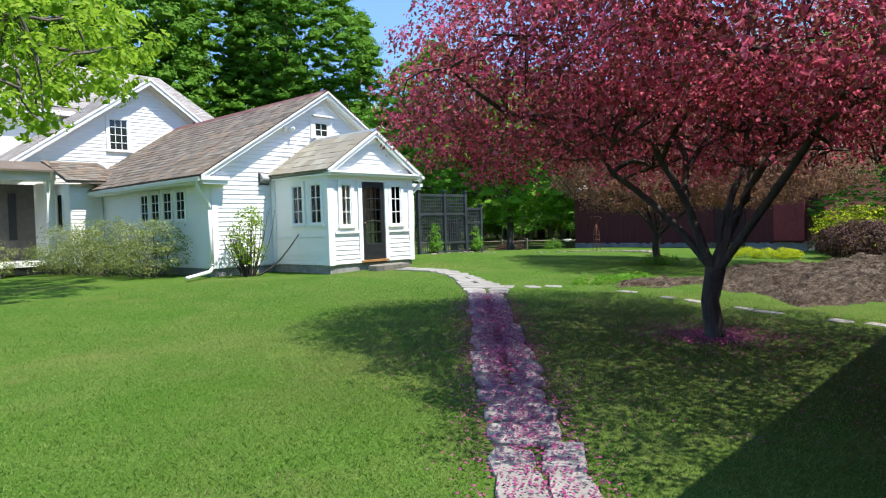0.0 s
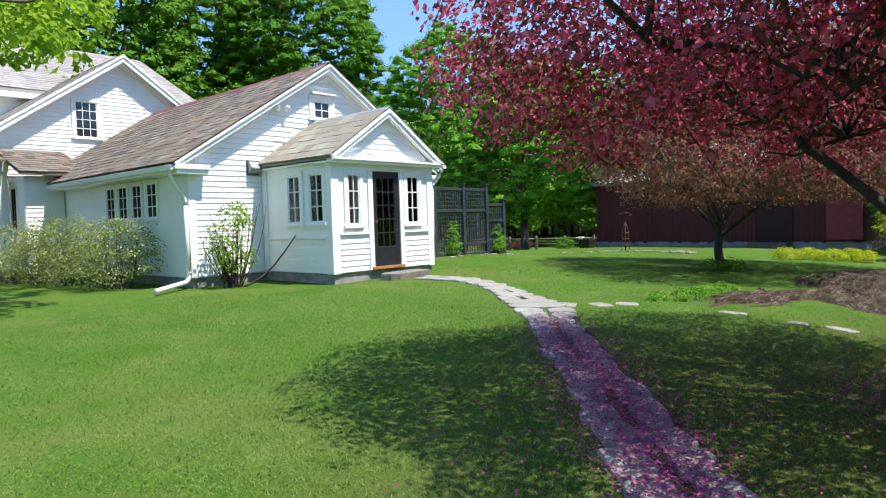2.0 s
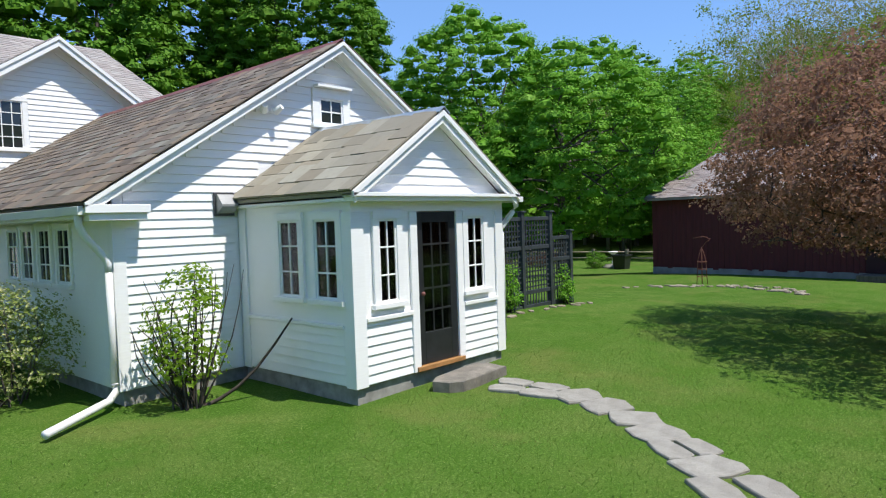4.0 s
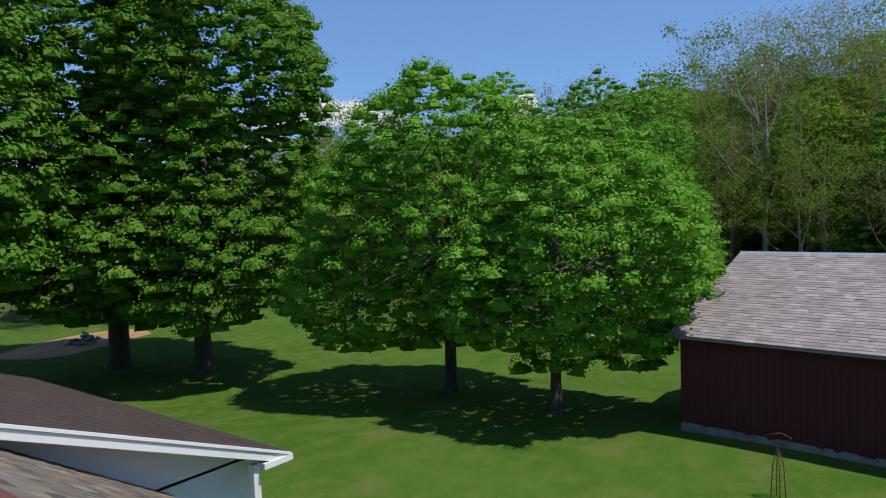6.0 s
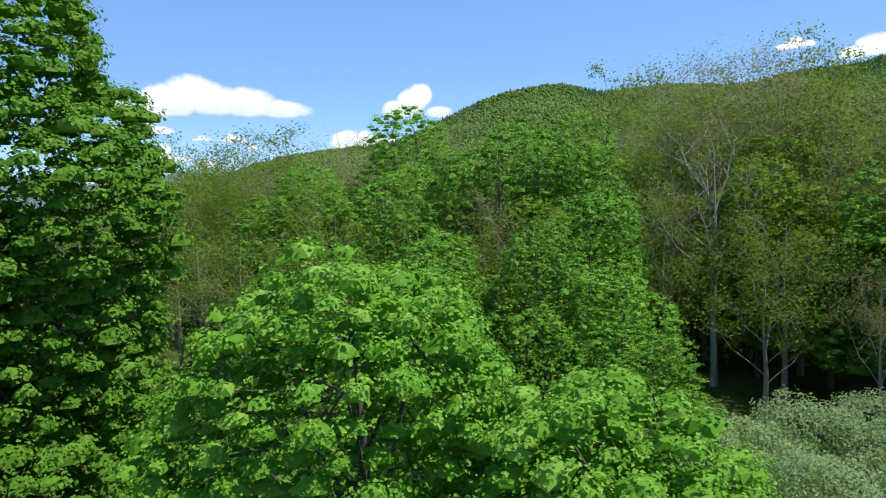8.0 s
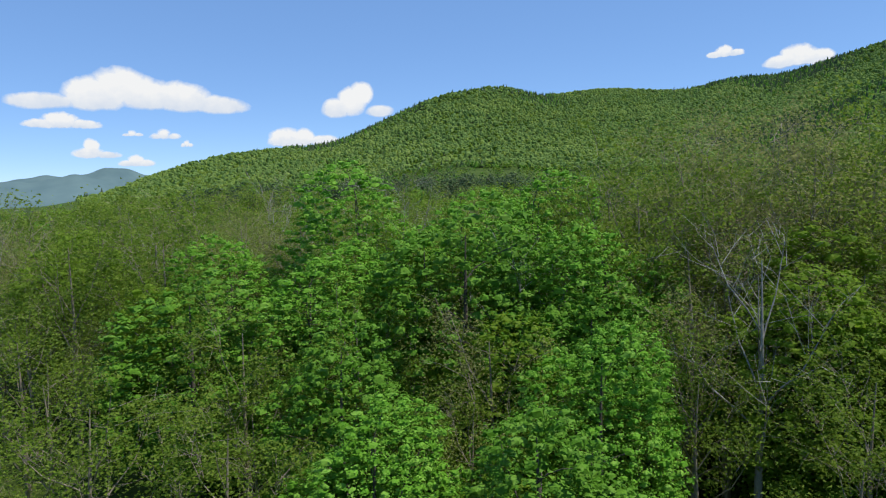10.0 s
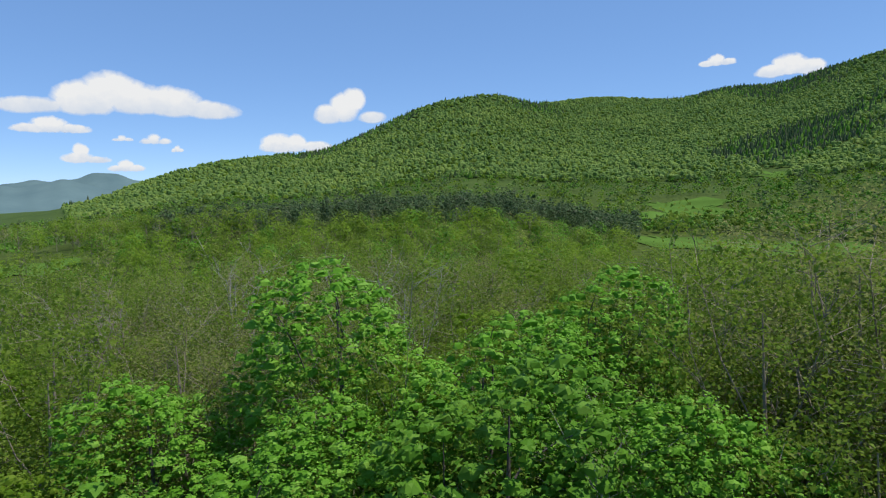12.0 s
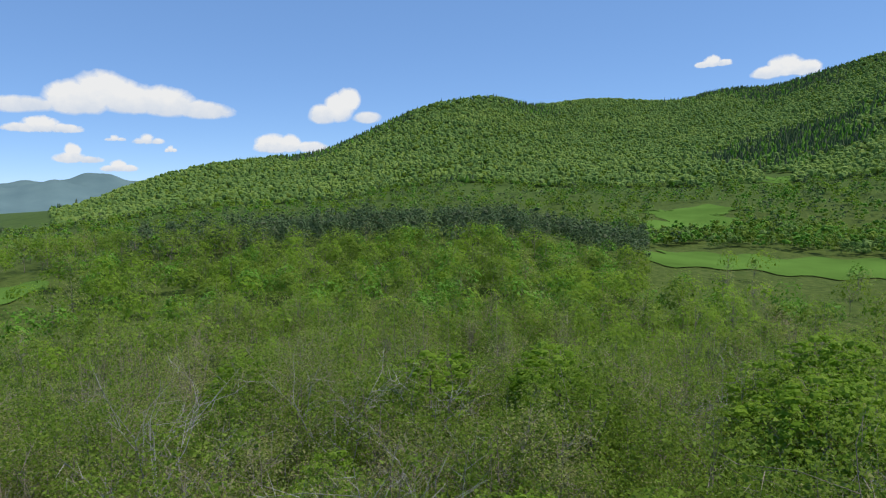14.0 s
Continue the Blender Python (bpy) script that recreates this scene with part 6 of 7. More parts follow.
WALK = ((1.75, -1.0), (1.9, -1.9), (1.6, -2.8), (0.75, -3.9), (-0.05, -4.9), (-1.0, -5.75), (-2.4, -6.95), (-4.12, -8.44), (-5.5, -9.63), (-7.0, -10.97), (-8.6, -12.4))
BRANCH = ((0.3, -5.2), (1.0, -5.9), (1.25, -7.0), (0.9, -8.3), (0.35, -9.6), (0.0, -11.2), (-0.2, -12.6))
rs = random.Random(3)
path = base("flagstone_path", 0.0, -5.0, gz(0, -5), "curving path of grey flagstones sunk in the lawn", "path")
for x, y, a in along(WALK, 0.47):
    nx, ny = -math.sin(a), math.cos(a)
    if rs.random() < 0.55:
        parts = ((-0.16, 0.33), (0.18, 0.32))
    else:
        parts = ((0.0, 0.64),)
    wide = 1.0 + 0.5 * math.exp(-((x + 0.2) ** 2 + (y + 5) ** 2) / 1.2)
    for off, w in parts:
        me, m = slab(rs, x + nx * off * wide + rs.uniform(-0.03, 0.03), y + ny * off * wide + rs.uniform(-0.03, 0.03), rs.uniform(0.46, 0.56), w * 0.96 * wide, math.degrees(a) + rs.uniform(-9, 9))
        piece("flagstone", me, path, m)
for x, y, a in along(BRANCH, 0.5):
    if rs.random() < 0.38 and y < -6.2:
        continue
    me, m = slab(rs, x + rs.uniform(-0.05, 0.05), y + rs.uniform(-0.05, 0.05), rs.uniform(0.26, 0.5), rs.uniform(0.16, 0.3) + 0.34 * math.exp(-((x - 0.3) ** 2 + (y + 5.2) ** 2)), math.degrees(a) + rs.uniform(-20, 20), lift=0.010)
    piece("flagstone", me, path, m)
me, m = slab(rs, 1.62, -0.40, 1.3, 0.5, 2, 0.22, 0.14, 14, "door_stone")
me.materials[0] = stone_mat("rough_step_stone", (0.10, 0.09, 0.075), (0.20, 0.18, 0.15), (0.30, 0.27, 0.23))
step = tagged(piece("door_stone", me, None, m), "rough grey stone step before the porch door", "step")

# fallen petals on the path and round the trunk
rp = np.random.default_rng(44)
spots = []
for x, y, a in along(WALK, 0.2):
    if y < -5.6:
        n = int(np.interp(y, (-12.4, -11.0, -9.0, -6.8, -5.6), (90, 190, 470, 460, 30)))
        off, run = rp.normal(0, 0.22, n), rp.uniform(-0.12, 0.12, n)
        spots.append(np.stack([x - math.sin(a) * off + math.cos(a) * run, y + math.cos(a) * off + math.sin(a) * run], 1))
ang, rad = rp.uniform(0, 6.283, 5200), np.abs(rp.normal(0, 0.55, 5200))
spots.append(np.stack([-2.33 + np.cos(ang) * rad, -10.33 + np.sin(ang) * rad], 1))
ang, rad = rp.uniform(0, 6.283, 2600), 3.6 * rp.uniform(0, 1, 2600) ** 0.6
spots.append(np.stack([-3.0 + np.cos(ang) * rad, -9.9 + np.sin(ang) * rad], 1))
S = np.concatenate(spots)
S3 = np.concatenate([S, (ground_z(S[:, 0], S[:, 1]) + 0.05)[:, None]], 1)
v, f = leaf_cards(rp, S3, np.array([0, 0, 1.0]) + rp.normal(size=S3.shape) * 0.25, 0.023, 0.2, 0.8)
tagged(new("fallen_petals", mesh_of("fallen_petals", v, f, M_PETAL)), "pink petals fallen on path and grass", "petals", kind="stuff")


def grass():
    n = 330000
    u, w = np.clip(np.abs(rp.normal(0, 0.62, n)), 0, 1.7), rp.normal(0, 1, n)
    x = -10.2 + 13.5 * u ** 1.5 + w * (1.2 + 2.4 * u)
    y = -12.6 + 12.2 * u ** 1.5 - w * (1.2 + 2.4 * u) * 0.9
    keep = ~((x > WL - 0.05) & (y > -0.05)) & (y < 2.0)
    line = np.array([(a, b) for a, b, c in along(WALK, 0.15)])
    x, y = x[keep], y[keep]
    for a, b in line:
        q = (x - a) ** 2 + (y - b) ** 2 > 0.115
        x, y = x[q], y[q]
    z = ground_z(x, y)
    n = len(x)
    a = rp.uniform(0, 6.283, n)
    h = rp.uniform(0.012, 0.034, n)
    wd = rp.uniform(0.003, 0.007, n)
    lean = rp.normal(0, 0.8, (n, 2)) * h[:, None]
    p = np.stack([x, y, z - 0.004], 1)
    d = np.stack([np.cos(a) * wd, np.sin(a) * wd, 0 * a], 1)
    v = np.stack([p - d, p + d, p + np.stack([lean[:, 0], lean[:, 1], h], 1)], 1).reshape(-1, 3)
    tagged(new("grass", mesh_of("grass", v, np.arange(3 * n).reshape(-1, 3), M_BLADE)), "short mown lawn grass", "grass", kind="stuff")


grass()


def shrub(name, x, y, lobes, clumps, each, spread, leaf, mat, label, stems=8, low=0.05, bark=None, seed=1, category="shrub", group=""):
    z0 = gz(x, y)
    r = np.random.default_rng(seed)
    ob = base(name, x, y, z0, label, category, group)
    L = [(x + a, y + b, z0 + c, d, e, f) for a, b, c, d, e, f in lobes]
    pts, nrm, c = crown_points(r, L, clumps, each, spread, 0.55, 0.8, z0 + low, 0.5)
    if stems:
        ch = []
        for k in range(stems):
            e = c[r.integers(len(c))]
            ch += limb_chunks(r, (x + (e[0] - x) * 0.25 + r.normal(0, 0.06), y + (e[1] - y) * 0.25 + r.normal(0, 0.06), z0 - 0.05), [e], 0.016, 0.005, 0.1, 0.05, 4, 5)
        tubes("stem_work", ch, bark or M_BARK, ob)
    v, f = leaf_cards(r, pts, nrm, leaf)
    piece("foliage", mesh_of("foliage", v, f, mat), ob)
    return ob


for k, y in enumerate((4.2, 5.3, 6.6, 8.0, 9.4)):
    shrub("hedge_shrub", -2.55 - 0.14 * k + 0.1 * (k % 2), y - 0.35, ((0, 0, 0.75, 0.72, 0.8, 0.72 + 0.06 * (k % 3)), (-0.3, 0.3, 0.5, 0.6, 0.6, 0.5)), 150, 26, 0.13, 0.055, M_HEDGE, "rounded shrub with cream-edged leaves along the cottage", 14, 0.1, None, 60 + k, "shrub", "hedge by the cottage")
shrub("hedge_shrub", -4.6, 9.9, ((0, 0, 0.5, 0.5, 0.5, 0.5),), 60, 22, 0.12, 0.055, M_HEDGE, "small shrub with cream-edged leaves by the porch", 8, 0.1, None, 71, "shrub", "hedge by the cottage")

# upright lilac-like shrub at the cottage corner
lil = shrub("young_shrub", -1.2, 1.75, ((0, 0, 0.9, 0.42, 0.42, 0.7), (0.1, 0.1, 1.35, 0.25, 0.25, 0.42)), 85, 16, 0.10, 0.07, M_YOUNG, "sparse upright shrub in new leaf at the cottage corner", 26, 0.15, M_BARK_DK, 81)
r = np.random.default_rng(82)
ch = []
for k in range(16):
    a = r.uniform(0, 6.283)
    ch += limb_chunks(r, (-1.2 + 0.12 * math.cos(a), 1.75 + 0.12 * math.sin(a), gz(-1.2, 1.75)), [(-1.2 + r.uniform(0.2, 0.75) * math.cos(a), 1.75 + r.uniform(0.2, 0.75) * math.sin(a), gz(-1.2, 1.75) + r.uniform(1.0, 1.75))], 0.014, 0.004, 0.05, 0.06, 4, 5)
ch += limb_chunks(r, (-1.1, 1.7, 0.1), [(-0.15, 1.05, 1.15)], 0.03, 0.012, -0.12, 0.02, 5, 6)
tubes("bare_stem_work", ch, M_BARK_DK, lil)
bed = piece("mulch_bed", slab(rs, 0, 0, 1, 1, 0)[0].copy(), None, pose(-1.3, 1.75, gz(-1.3, 1.75) - 0.01) @ Matrix.Diagonal((2.3, 1.2, 0.5, 1)))
bed.data.materials[0] = M_SOIL
tagged(bed, "bare brown mulch bed at the cottage wall", "flower bed")

# ledge of rock
def outcrop(x, y, rx, ry, h, turn, seed, label):
    n, m = 120, 56
    A = np.linspace(0, 2 * np.pi, n, endpoint=False)
    T = np.linspace(0, 1, m)
    ca, sa = math.cos(turn), math.sin(turn)
    edge = 1 + 0.16 * np.sin(3 * A + seed) + 0.1 * np.sin(7 * A + 2 * seed) + 0.05 * np.sin(13 * A)
    px = T[:, None] * rx * edge * np.cos(A)
    py = T[:, None] * ry * edge * np.sin(A)
    X, Y = x + px * ca - py * sa, y + px * sa + py * ca
    prof = (1 - T[:, None] ** 2.2) * h
    ridges = 0.07 * np.abs(np.sin(py * 6.5 + 0.8 * np.sin(px * 1.3))) + 0.05 * bumpy(px * 0.6, py, 0.2, seed) + 0.035 * bumpy(px * 0.5, py, 0.07, seed + 2)
    steps = np.floor((prof + ridges) / 0.085) * 0.085 * 0.6 + (prof + ridges) * 0.4
    Z = ground_z(X, Y) - 0.10 + np.where(T[:, None] > 0.97, -0.1, steps)
    v = np.stack([X, Y, Z], -1).reshape(-1, 3)
    i, j = np.meshgrid(np.arange(m - 1), np.arange(n), indexing="ij")
    a, b = i * n + j, i * n + (j + 1) % n
    f = np.stack([a, a + n, b + n, b], -1).reshape(-1, 4)
    tagged(new("rock_ledge", mesh_of("rock_ledge", v, f, M_ROCK, True)), label, "rock")


outcrop(5.4, -9.7, 4.2, 2.7, 0.44, 0.55, 1.0, "low layered ledge of brown bedrock in the lawn")
outcrop(3.2, -7.3, 1.9, 0.75, 0.17, -0.35, 2.0, "narrow tongue of pale bedrock at the lawn edge")
outcrop(8.4, -10.6, 2.8, 2.2, 0.62, 0.5, 3.0, "higher shoulder of brown bedrock beside the beds")
for k, (x, y, s) in enumerate(((14.6, -4.5, 0.6), (15.3, -5.0, 0.65), (14.9, -5.7, 0.6), (15.6, -6.1, 0.6), (14.7, -6.6, 0.5))):
    shrub("spurge_clump", x, y, ((0, 0, 0.14, s * 0.7, s * 0.6, 0.2),), 60, 22, 0.07, 0.05, M_YELLOW, "mound of acid-yellow flowering spurge", 0, 0.02, None, 90 + k, "flower clump", "spurge by the rocks")
for k, (x, y) in enumerate(((2.2, -6.2), (3.4, -6.3), (8.6, -7.4), (7.6, -7.6), (8.9, -8.6), (6.9, -7.4))):
    shrub("groundcover_clump", x, y, ((0, 0, 0.03, 0.7, 0.4, 0.07),), 60, 20, 0.055, 0.045, M_MAPLE, "low mat of bright green groundcover", 0, 0.0, None, 100 + k, "groundcover", "groundcover by the rocks")
shrub("barberry_bush", 16.6, -8.4, ((0, 0, 0.6, 1.5, 1.5, 0.65), (0.7, -0.8, 0.5, 1.2, 1.2, 0.6)), 420, 24, 0.16, 0.11, M_REDBUSH, "dense dull-red barberry bush behind the rocks", 10, 0.05, None, 111)
shrub("barberry_bush", 17.6, -11.0, ((0, 0, 0.6, 1.3, 1.3, 0.7),), 320, 22, 0.16, 0.11, M_REDBUSH, "dense dull-red barberry bush behind the rocks", 10, 0.05, None, 112)
shrub("golden_shrub", 19.3, -7.6, ((0, 0, 0.95, 1.3, 1.3, 0.85),), 200, 20, 0.2, 0.10, M_YELLOW, "golden yellow shrub beyond the rock bed", 10, 0.1, None, 113)
for x, y, h in ((6.35, 2.36, 1.0), (8.55, 2.36, 0.85)):
    shrub("climbing_vine", x, y, ((0, 0, h * 0.55, 0.16, 0.08, h * 0.55), (0.05, -0.05, 0.25, 0.22, 0.12, 0.25)), 50, 18, 0.07, 0.06, M_MAPLE, "young green vine climbing the lattice", 5, 0.02, None, int(x * 20), "vine", "vines on the lattice")
for k, (x, y) in enumerate(((8.5, -4.45), (8.75, -4.8), (8.2, -4.8))):
    shrub("groundcover_clump", x, y, ((0, 0, 0.08, 0.35, 0.3, 0.14),), 30, 16, 0.08, 0.05, M_MAPLE_DK, "low dark plants round the tree foot", 0, 0.0, None, 130 + k, "groundcover", "plants at the crabapple foot")

# bed of stones and stubs before the barn
rb = random.Random(8)
for k in range(64):
    q = k / 63
    x, y = 15.5 + 1.4 * math.sin(q * 3.14) + rb.uniform(-0.35, 0.35), 3.9 - q * 5.2 + rb.uniform(-0.35, 0.35)
    me, m = slab(rb, x, y, rb.uniform(0.12, 0.38), rb.uniform(0.1, 0.22), rb.uniform(0, 180), 0.1, 0.035, 7, "edging_stone")
    me.materials[0] = M_EDGING
    tagged(piece("edging_stone", me, None, m), "small field stone edging a bare bed", "stone", "stones of the barn bed")
for k in range(9):
    x, y = 5.9 + k * 0.42 + rb.uniform(-0.1, 0.1), 2.05 + rb.uniform(-0.08, 0.08)
    me, m = slab(rb, x, y, rb.uniform(0.16, 0.3), rb.uniform(0.1, 0.18), rb.uniform(0, 180), 0.12, 0.03, 7, "edging_stone")
    me.materials[0] = M_EDGING
    tagged(piece("edging_stone", me, None, m), "pale field stone at the foot of the lattice", "stone", "stones of the lattice bed")
# garden shrubs, birdbath, tub and rail fence on the far lawn behind the maples
for k, (x, y, q) in enumerate(((34.0, 15.7, 0.62), (31.1, 30.1, 0.55))):
    shrub("clipped_shrub", x, y, ((0, 0, q * 0.8, q, q, q * 0.85),), 110, 18, 0.12, 0.09, M_MAPLE_DK, "round clipped green shrub on the far lawn", 6, 0.0, None, 150 + k, "shrub", "shrubs on the far lawn")
shrub("barberry_bush", 34.0, 19.5, ((0, 0, 0.4, 0.8, 0.7, 0.5), (-0.3, 0.7, 0.35, 0.6, 0.6, 0.4)), 150, 18, 0.13, 0.09, M_REDBUSH, "low brown bush beside a pale boulder", 8, 0.0, None, 155)
for k in range(14):
    q = k / 13
    shrub("bed_clump", 31.0 + 3.8 * q + rb.uniform(-0.2, 0.2), 29.2 - 7.6 * q, ((0, 0, 0.12, 0.5, 0.5, 0.2),), 26, 14, 0.12, 0.08, M_REDBUSH if k % 3 else M_BUD, "dry brown clump in the long far bed", 0, 0.0, None, 170 + k, "plant", "clumps of the far bed")
bath = base("birdbath", 34.7, 14.8, gz(34.7, 14.8), "white stone birdbath on a round plinth", "birdbath")
zb = gz(34.7, 14.8)
for nm, prof in (("plinth", ((0.0, -0.1), (0.7, -0.1), (0.7, 0.10), (0.55, 0.14), (0.52, 0.22), (0.0, 0.22))), ("pedestal", ((0.0, 0.22), (0.17, 0.22), (0.10, 0.34), (0.085, 0.75), (0.14, 0.88), (0.0, 0.88))), ("basin", ((0.0, 0.88), (0.12, 0.88), (0.30, 1.0), (0.31, 1.05), (0.26, 1.03), (0.0, 0.94)))):
    ang = np.linspace(0, 2 * np.pi, 16, endpoint=False)
    v = [(34.7 + q * math.cos(a), 14.8 + q * math.sin(a), zb + h) for q, h in prof for a in ang]
    f = [(k * 16 + c, k * 16 + (c + 1) % 16, (k + 1) * 16 + (c + 1) % 16, (k + 1) * 16 + c) for k in range(len(prof) - 1) for c in range(16)]
    piece(nm, mesh_of(nm, v, f, M_BIRCH if nm == "plinth" else M_TRIM, True), bath)
tub = base("planter_tub", 33.9, 13.8, gz(33.9, 13.8), "dark square tub standing on the far lawn", "planter")
zb = gz(33.9, 13.8)
bm = bmesh.new()
vs = add_box(bm, (33.45, 13.35, zb - 0.05), (34.35, 14.25, zb + 0.85), 0.03)
for w in bm.verts:
    if w.co.z < zb + 0.3:
        w.co.x, w.co.y = 33.9 + (w.co.x - 33.9) * 0.8, 13.8 + (w.co.y - 13.8) * 0.8
part("body", bm, M_BLACK, tub)
for lo, hi in (((33.40, 13.30), (34.40, 13.38)), ((33.40, 14.22), (34.40, 14.30)), ((33.40, 13.38), (33.48, 14.22)), ((34.32, 13.38), (34.40, 14.22))):
    box("rim", (*lo, zb + 0.80), (*hi, zb + 0.90), M_BLACK, tub)
rail = base("rail_fence", 37.0, 16, gz(37, 16), "weathered split-rail fence at the edge of the woods", "fence")
for k in range(12):
    x, y = 38.2 - k * 0.45, 8.0 + k * 2.3
    z = gz(x, y)
    box("post", (x - 0.08, y - 0.08, z - 0.2), (x + 0.08, y + 0.08, z + 1.1), M_TWIG, rail)
    if k < 11:
        x1, y1 = x - 0.45, y + 2.3
        for h in (0.5, 0.9):
            run_tube("rail", [(x, y, z + h), ((x + x1) / 2, (y + y1) / 2, z + h - 0.02), (x1, y1, gz(x1, y1) + h)], 0.05, M_TWIG, rail, "", 5)
# dirt and woodpile behind the old maples
pile = piece("dirt_patch", slab(rs, 0, 0, 1, 1, 0, sides=14)[0].copy(), None, pose(21.3, 46.4, gz(21.3, 46.4) + 0.07, 0, 0, 20) @ Matrix.Diagonal((11, 6, 3.0, 1)))
pile.data.materials[0] = plain_mat("bare_orange_soil", (0.34, 0.19, 0.09), 0.95, vary=0.35, scale=3)
tagged(pile, "bare orange soil under the old maples", "soil")
logs = base("woodpile", 21.6, 45.9, gz(21.6, 45.9), "heap of cut split firewood on bare soil", "woodpile")
for k in range(46):
    a = rb.uniform(0, 6.283)
    rad = rb.uniform(0, 1.4)
    zz = gz(21.6, 45.9) + max(0.08, 0.75 - 0.5 * rad) * rb.uniform(0.3, 1)
    c0 = Vector((21.6 + rad * math.cos(a), 45.9 + rad * math.sin(a), zz))
    d0 = Vector((rb.uniform(-1, 1), rb.uniform(-1, 1), rb.uniform(-0.2, 0.2))).normalized() * 0.24
    run_tube("log", [c0 - d0, c0, c0 + d0], 0.085, M_BIRCH, logs, "", 6)
# willow thicket behind the barn
for k, (x, y, s) in enumerate(((43, 10.5, 1.0), (44, 8.5, 1.0), (47, 5.5, 1.15), (50, 2.0, 1.1), (46.5, 1.0, 0.9), (40.5, 5.0, 0.95), (41.5, 0.5, 1.0), (38.0, 1.5, 0.8))):
    shrub("willow_thicket", x, y, ((0, 0, 1.6 * s, 2.6 * s, 2.6 * s, 2.0 * s), (1.2, 0.8, 1.8 * s, 1.8 * s, 1.8 * s, 1.8 * s)), 260, 24, 0.34, 0.17, M_WILLOW, "grey-green willow thicket behind the barn", 16, 0.1, None, 160 + k, "shrub", "willows behind the barn")

# ---- clouds, too far off to shift ----
def cloud(az, el, w, h, seed, puffs, thin=0.0):
    """A cumulus over its base at az, el: half width w and height h in degrees; puffs: (u, v, radius u, radius v)."""
    n = Nodes("cloud_white")
    where = n.add("ShaderNodeMapping")
    where.inputs["Location"].default_value = (seed, seed * 0.7, 0)
    where.inputs["Scale"].default_value = (w / h if w > h else 1.0, 1.0, 1.0)
    n.put(n.coords, where.inputs["Vector"])
    puff = n.noise(1.7, 8, 0.6, where=where.outputs[0])
    sep = n.add("ShaderNodeSeparateXYZ")
    n.put(n.coords, sep.inputs[0])
    body = None
    for u, v, a, b in puffs:
        du = n.math("MULTIPLY", n.math("SUBTRACT", sep.outputs[0], u), 1 / a)
        dv = n.math("MULTIPLY", n.math("SUBTRACT", sep.outputs[1], v), 1 / b)
        one = n.math("SUBTRACT", 1.0, n.math("ADD", n.math("MULTIPLY", du, du), n.math("MULTIPLY", dv, dv)))
        body = one if body is None else n.math("MAXIMUM", body, one)
    foot = n.level(sep.outputs[1], -0.04, 0.12, -0.7, 0.0)
    dense = n.math("ADD", n.math("ADD", body, foot), n.math("MULTIPLY", n.math("SUBTRACT", puff, 0.5), 1.7))
    alpha = n.level(dense, thin - 0.16, 0.42 + 1.5 * thin)
    # lit tops, bluish-grey bases and the glow itself are painted on the card
    shade = n.level(n.math("ADD", sep.outputs[1], n.math("MULTIPLY", puff, 0.9)), 0.35, 0.95)
    em = n.add("ShaderNodeEmission")
    n.put(n.mix(shade, (0.66, 0.76, 0.92), (0.98, 0.99, 1.0)), em.inputs[0])
    em.inputs[1].default_value = 0.98
    clear = n.add("ShaderNodeBsdfTransparent")
    m = n.add("ShaderNodeMixShader")
    n.put(alpha, m.inputs[0])
    n.put(clear.outputs[0], m.inputs[1])
    n.put(em.outputs[0], m.inputs[2])
    n.put(m.outputs[0], n.out.inputs[0])
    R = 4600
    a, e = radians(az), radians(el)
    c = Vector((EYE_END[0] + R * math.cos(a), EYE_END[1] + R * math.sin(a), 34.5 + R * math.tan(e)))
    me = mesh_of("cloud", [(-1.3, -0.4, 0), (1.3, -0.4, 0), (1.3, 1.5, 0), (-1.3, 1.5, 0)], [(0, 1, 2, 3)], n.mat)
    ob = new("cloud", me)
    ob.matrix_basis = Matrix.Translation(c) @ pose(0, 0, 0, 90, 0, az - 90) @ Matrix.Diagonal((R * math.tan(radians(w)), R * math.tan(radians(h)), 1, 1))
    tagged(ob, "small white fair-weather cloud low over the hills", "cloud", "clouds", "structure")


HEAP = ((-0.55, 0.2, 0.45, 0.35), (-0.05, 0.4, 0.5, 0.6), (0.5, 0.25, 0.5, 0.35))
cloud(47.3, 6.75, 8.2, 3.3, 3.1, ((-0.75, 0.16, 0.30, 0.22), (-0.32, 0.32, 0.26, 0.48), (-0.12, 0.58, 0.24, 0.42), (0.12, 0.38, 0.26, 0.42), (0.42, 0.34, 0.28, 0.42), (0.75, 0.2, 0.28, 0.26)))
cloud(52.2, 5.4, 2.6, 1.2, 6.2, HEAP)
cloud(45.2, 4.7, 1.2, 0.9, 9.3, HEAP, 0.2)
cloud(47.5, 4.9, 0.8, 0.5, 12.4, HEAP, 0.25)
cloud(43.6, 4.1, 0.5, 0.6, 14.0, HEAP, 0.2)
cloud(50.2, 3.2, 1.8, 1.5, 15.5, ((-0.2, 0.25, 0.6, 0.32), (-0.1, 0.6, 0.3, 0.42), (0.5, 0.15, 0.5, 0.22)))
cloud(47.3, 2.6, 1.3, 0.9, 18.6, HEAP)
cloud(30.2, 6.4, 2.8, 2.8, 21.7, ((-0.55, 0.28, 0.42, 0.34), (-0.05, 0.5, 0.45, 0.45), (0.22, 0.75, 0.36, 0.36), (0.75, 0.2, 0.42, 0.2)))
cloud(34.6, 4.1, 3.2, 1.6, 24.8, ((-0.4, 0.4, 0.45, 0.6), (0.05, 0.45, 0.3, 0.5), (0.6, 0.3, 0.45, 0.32)))
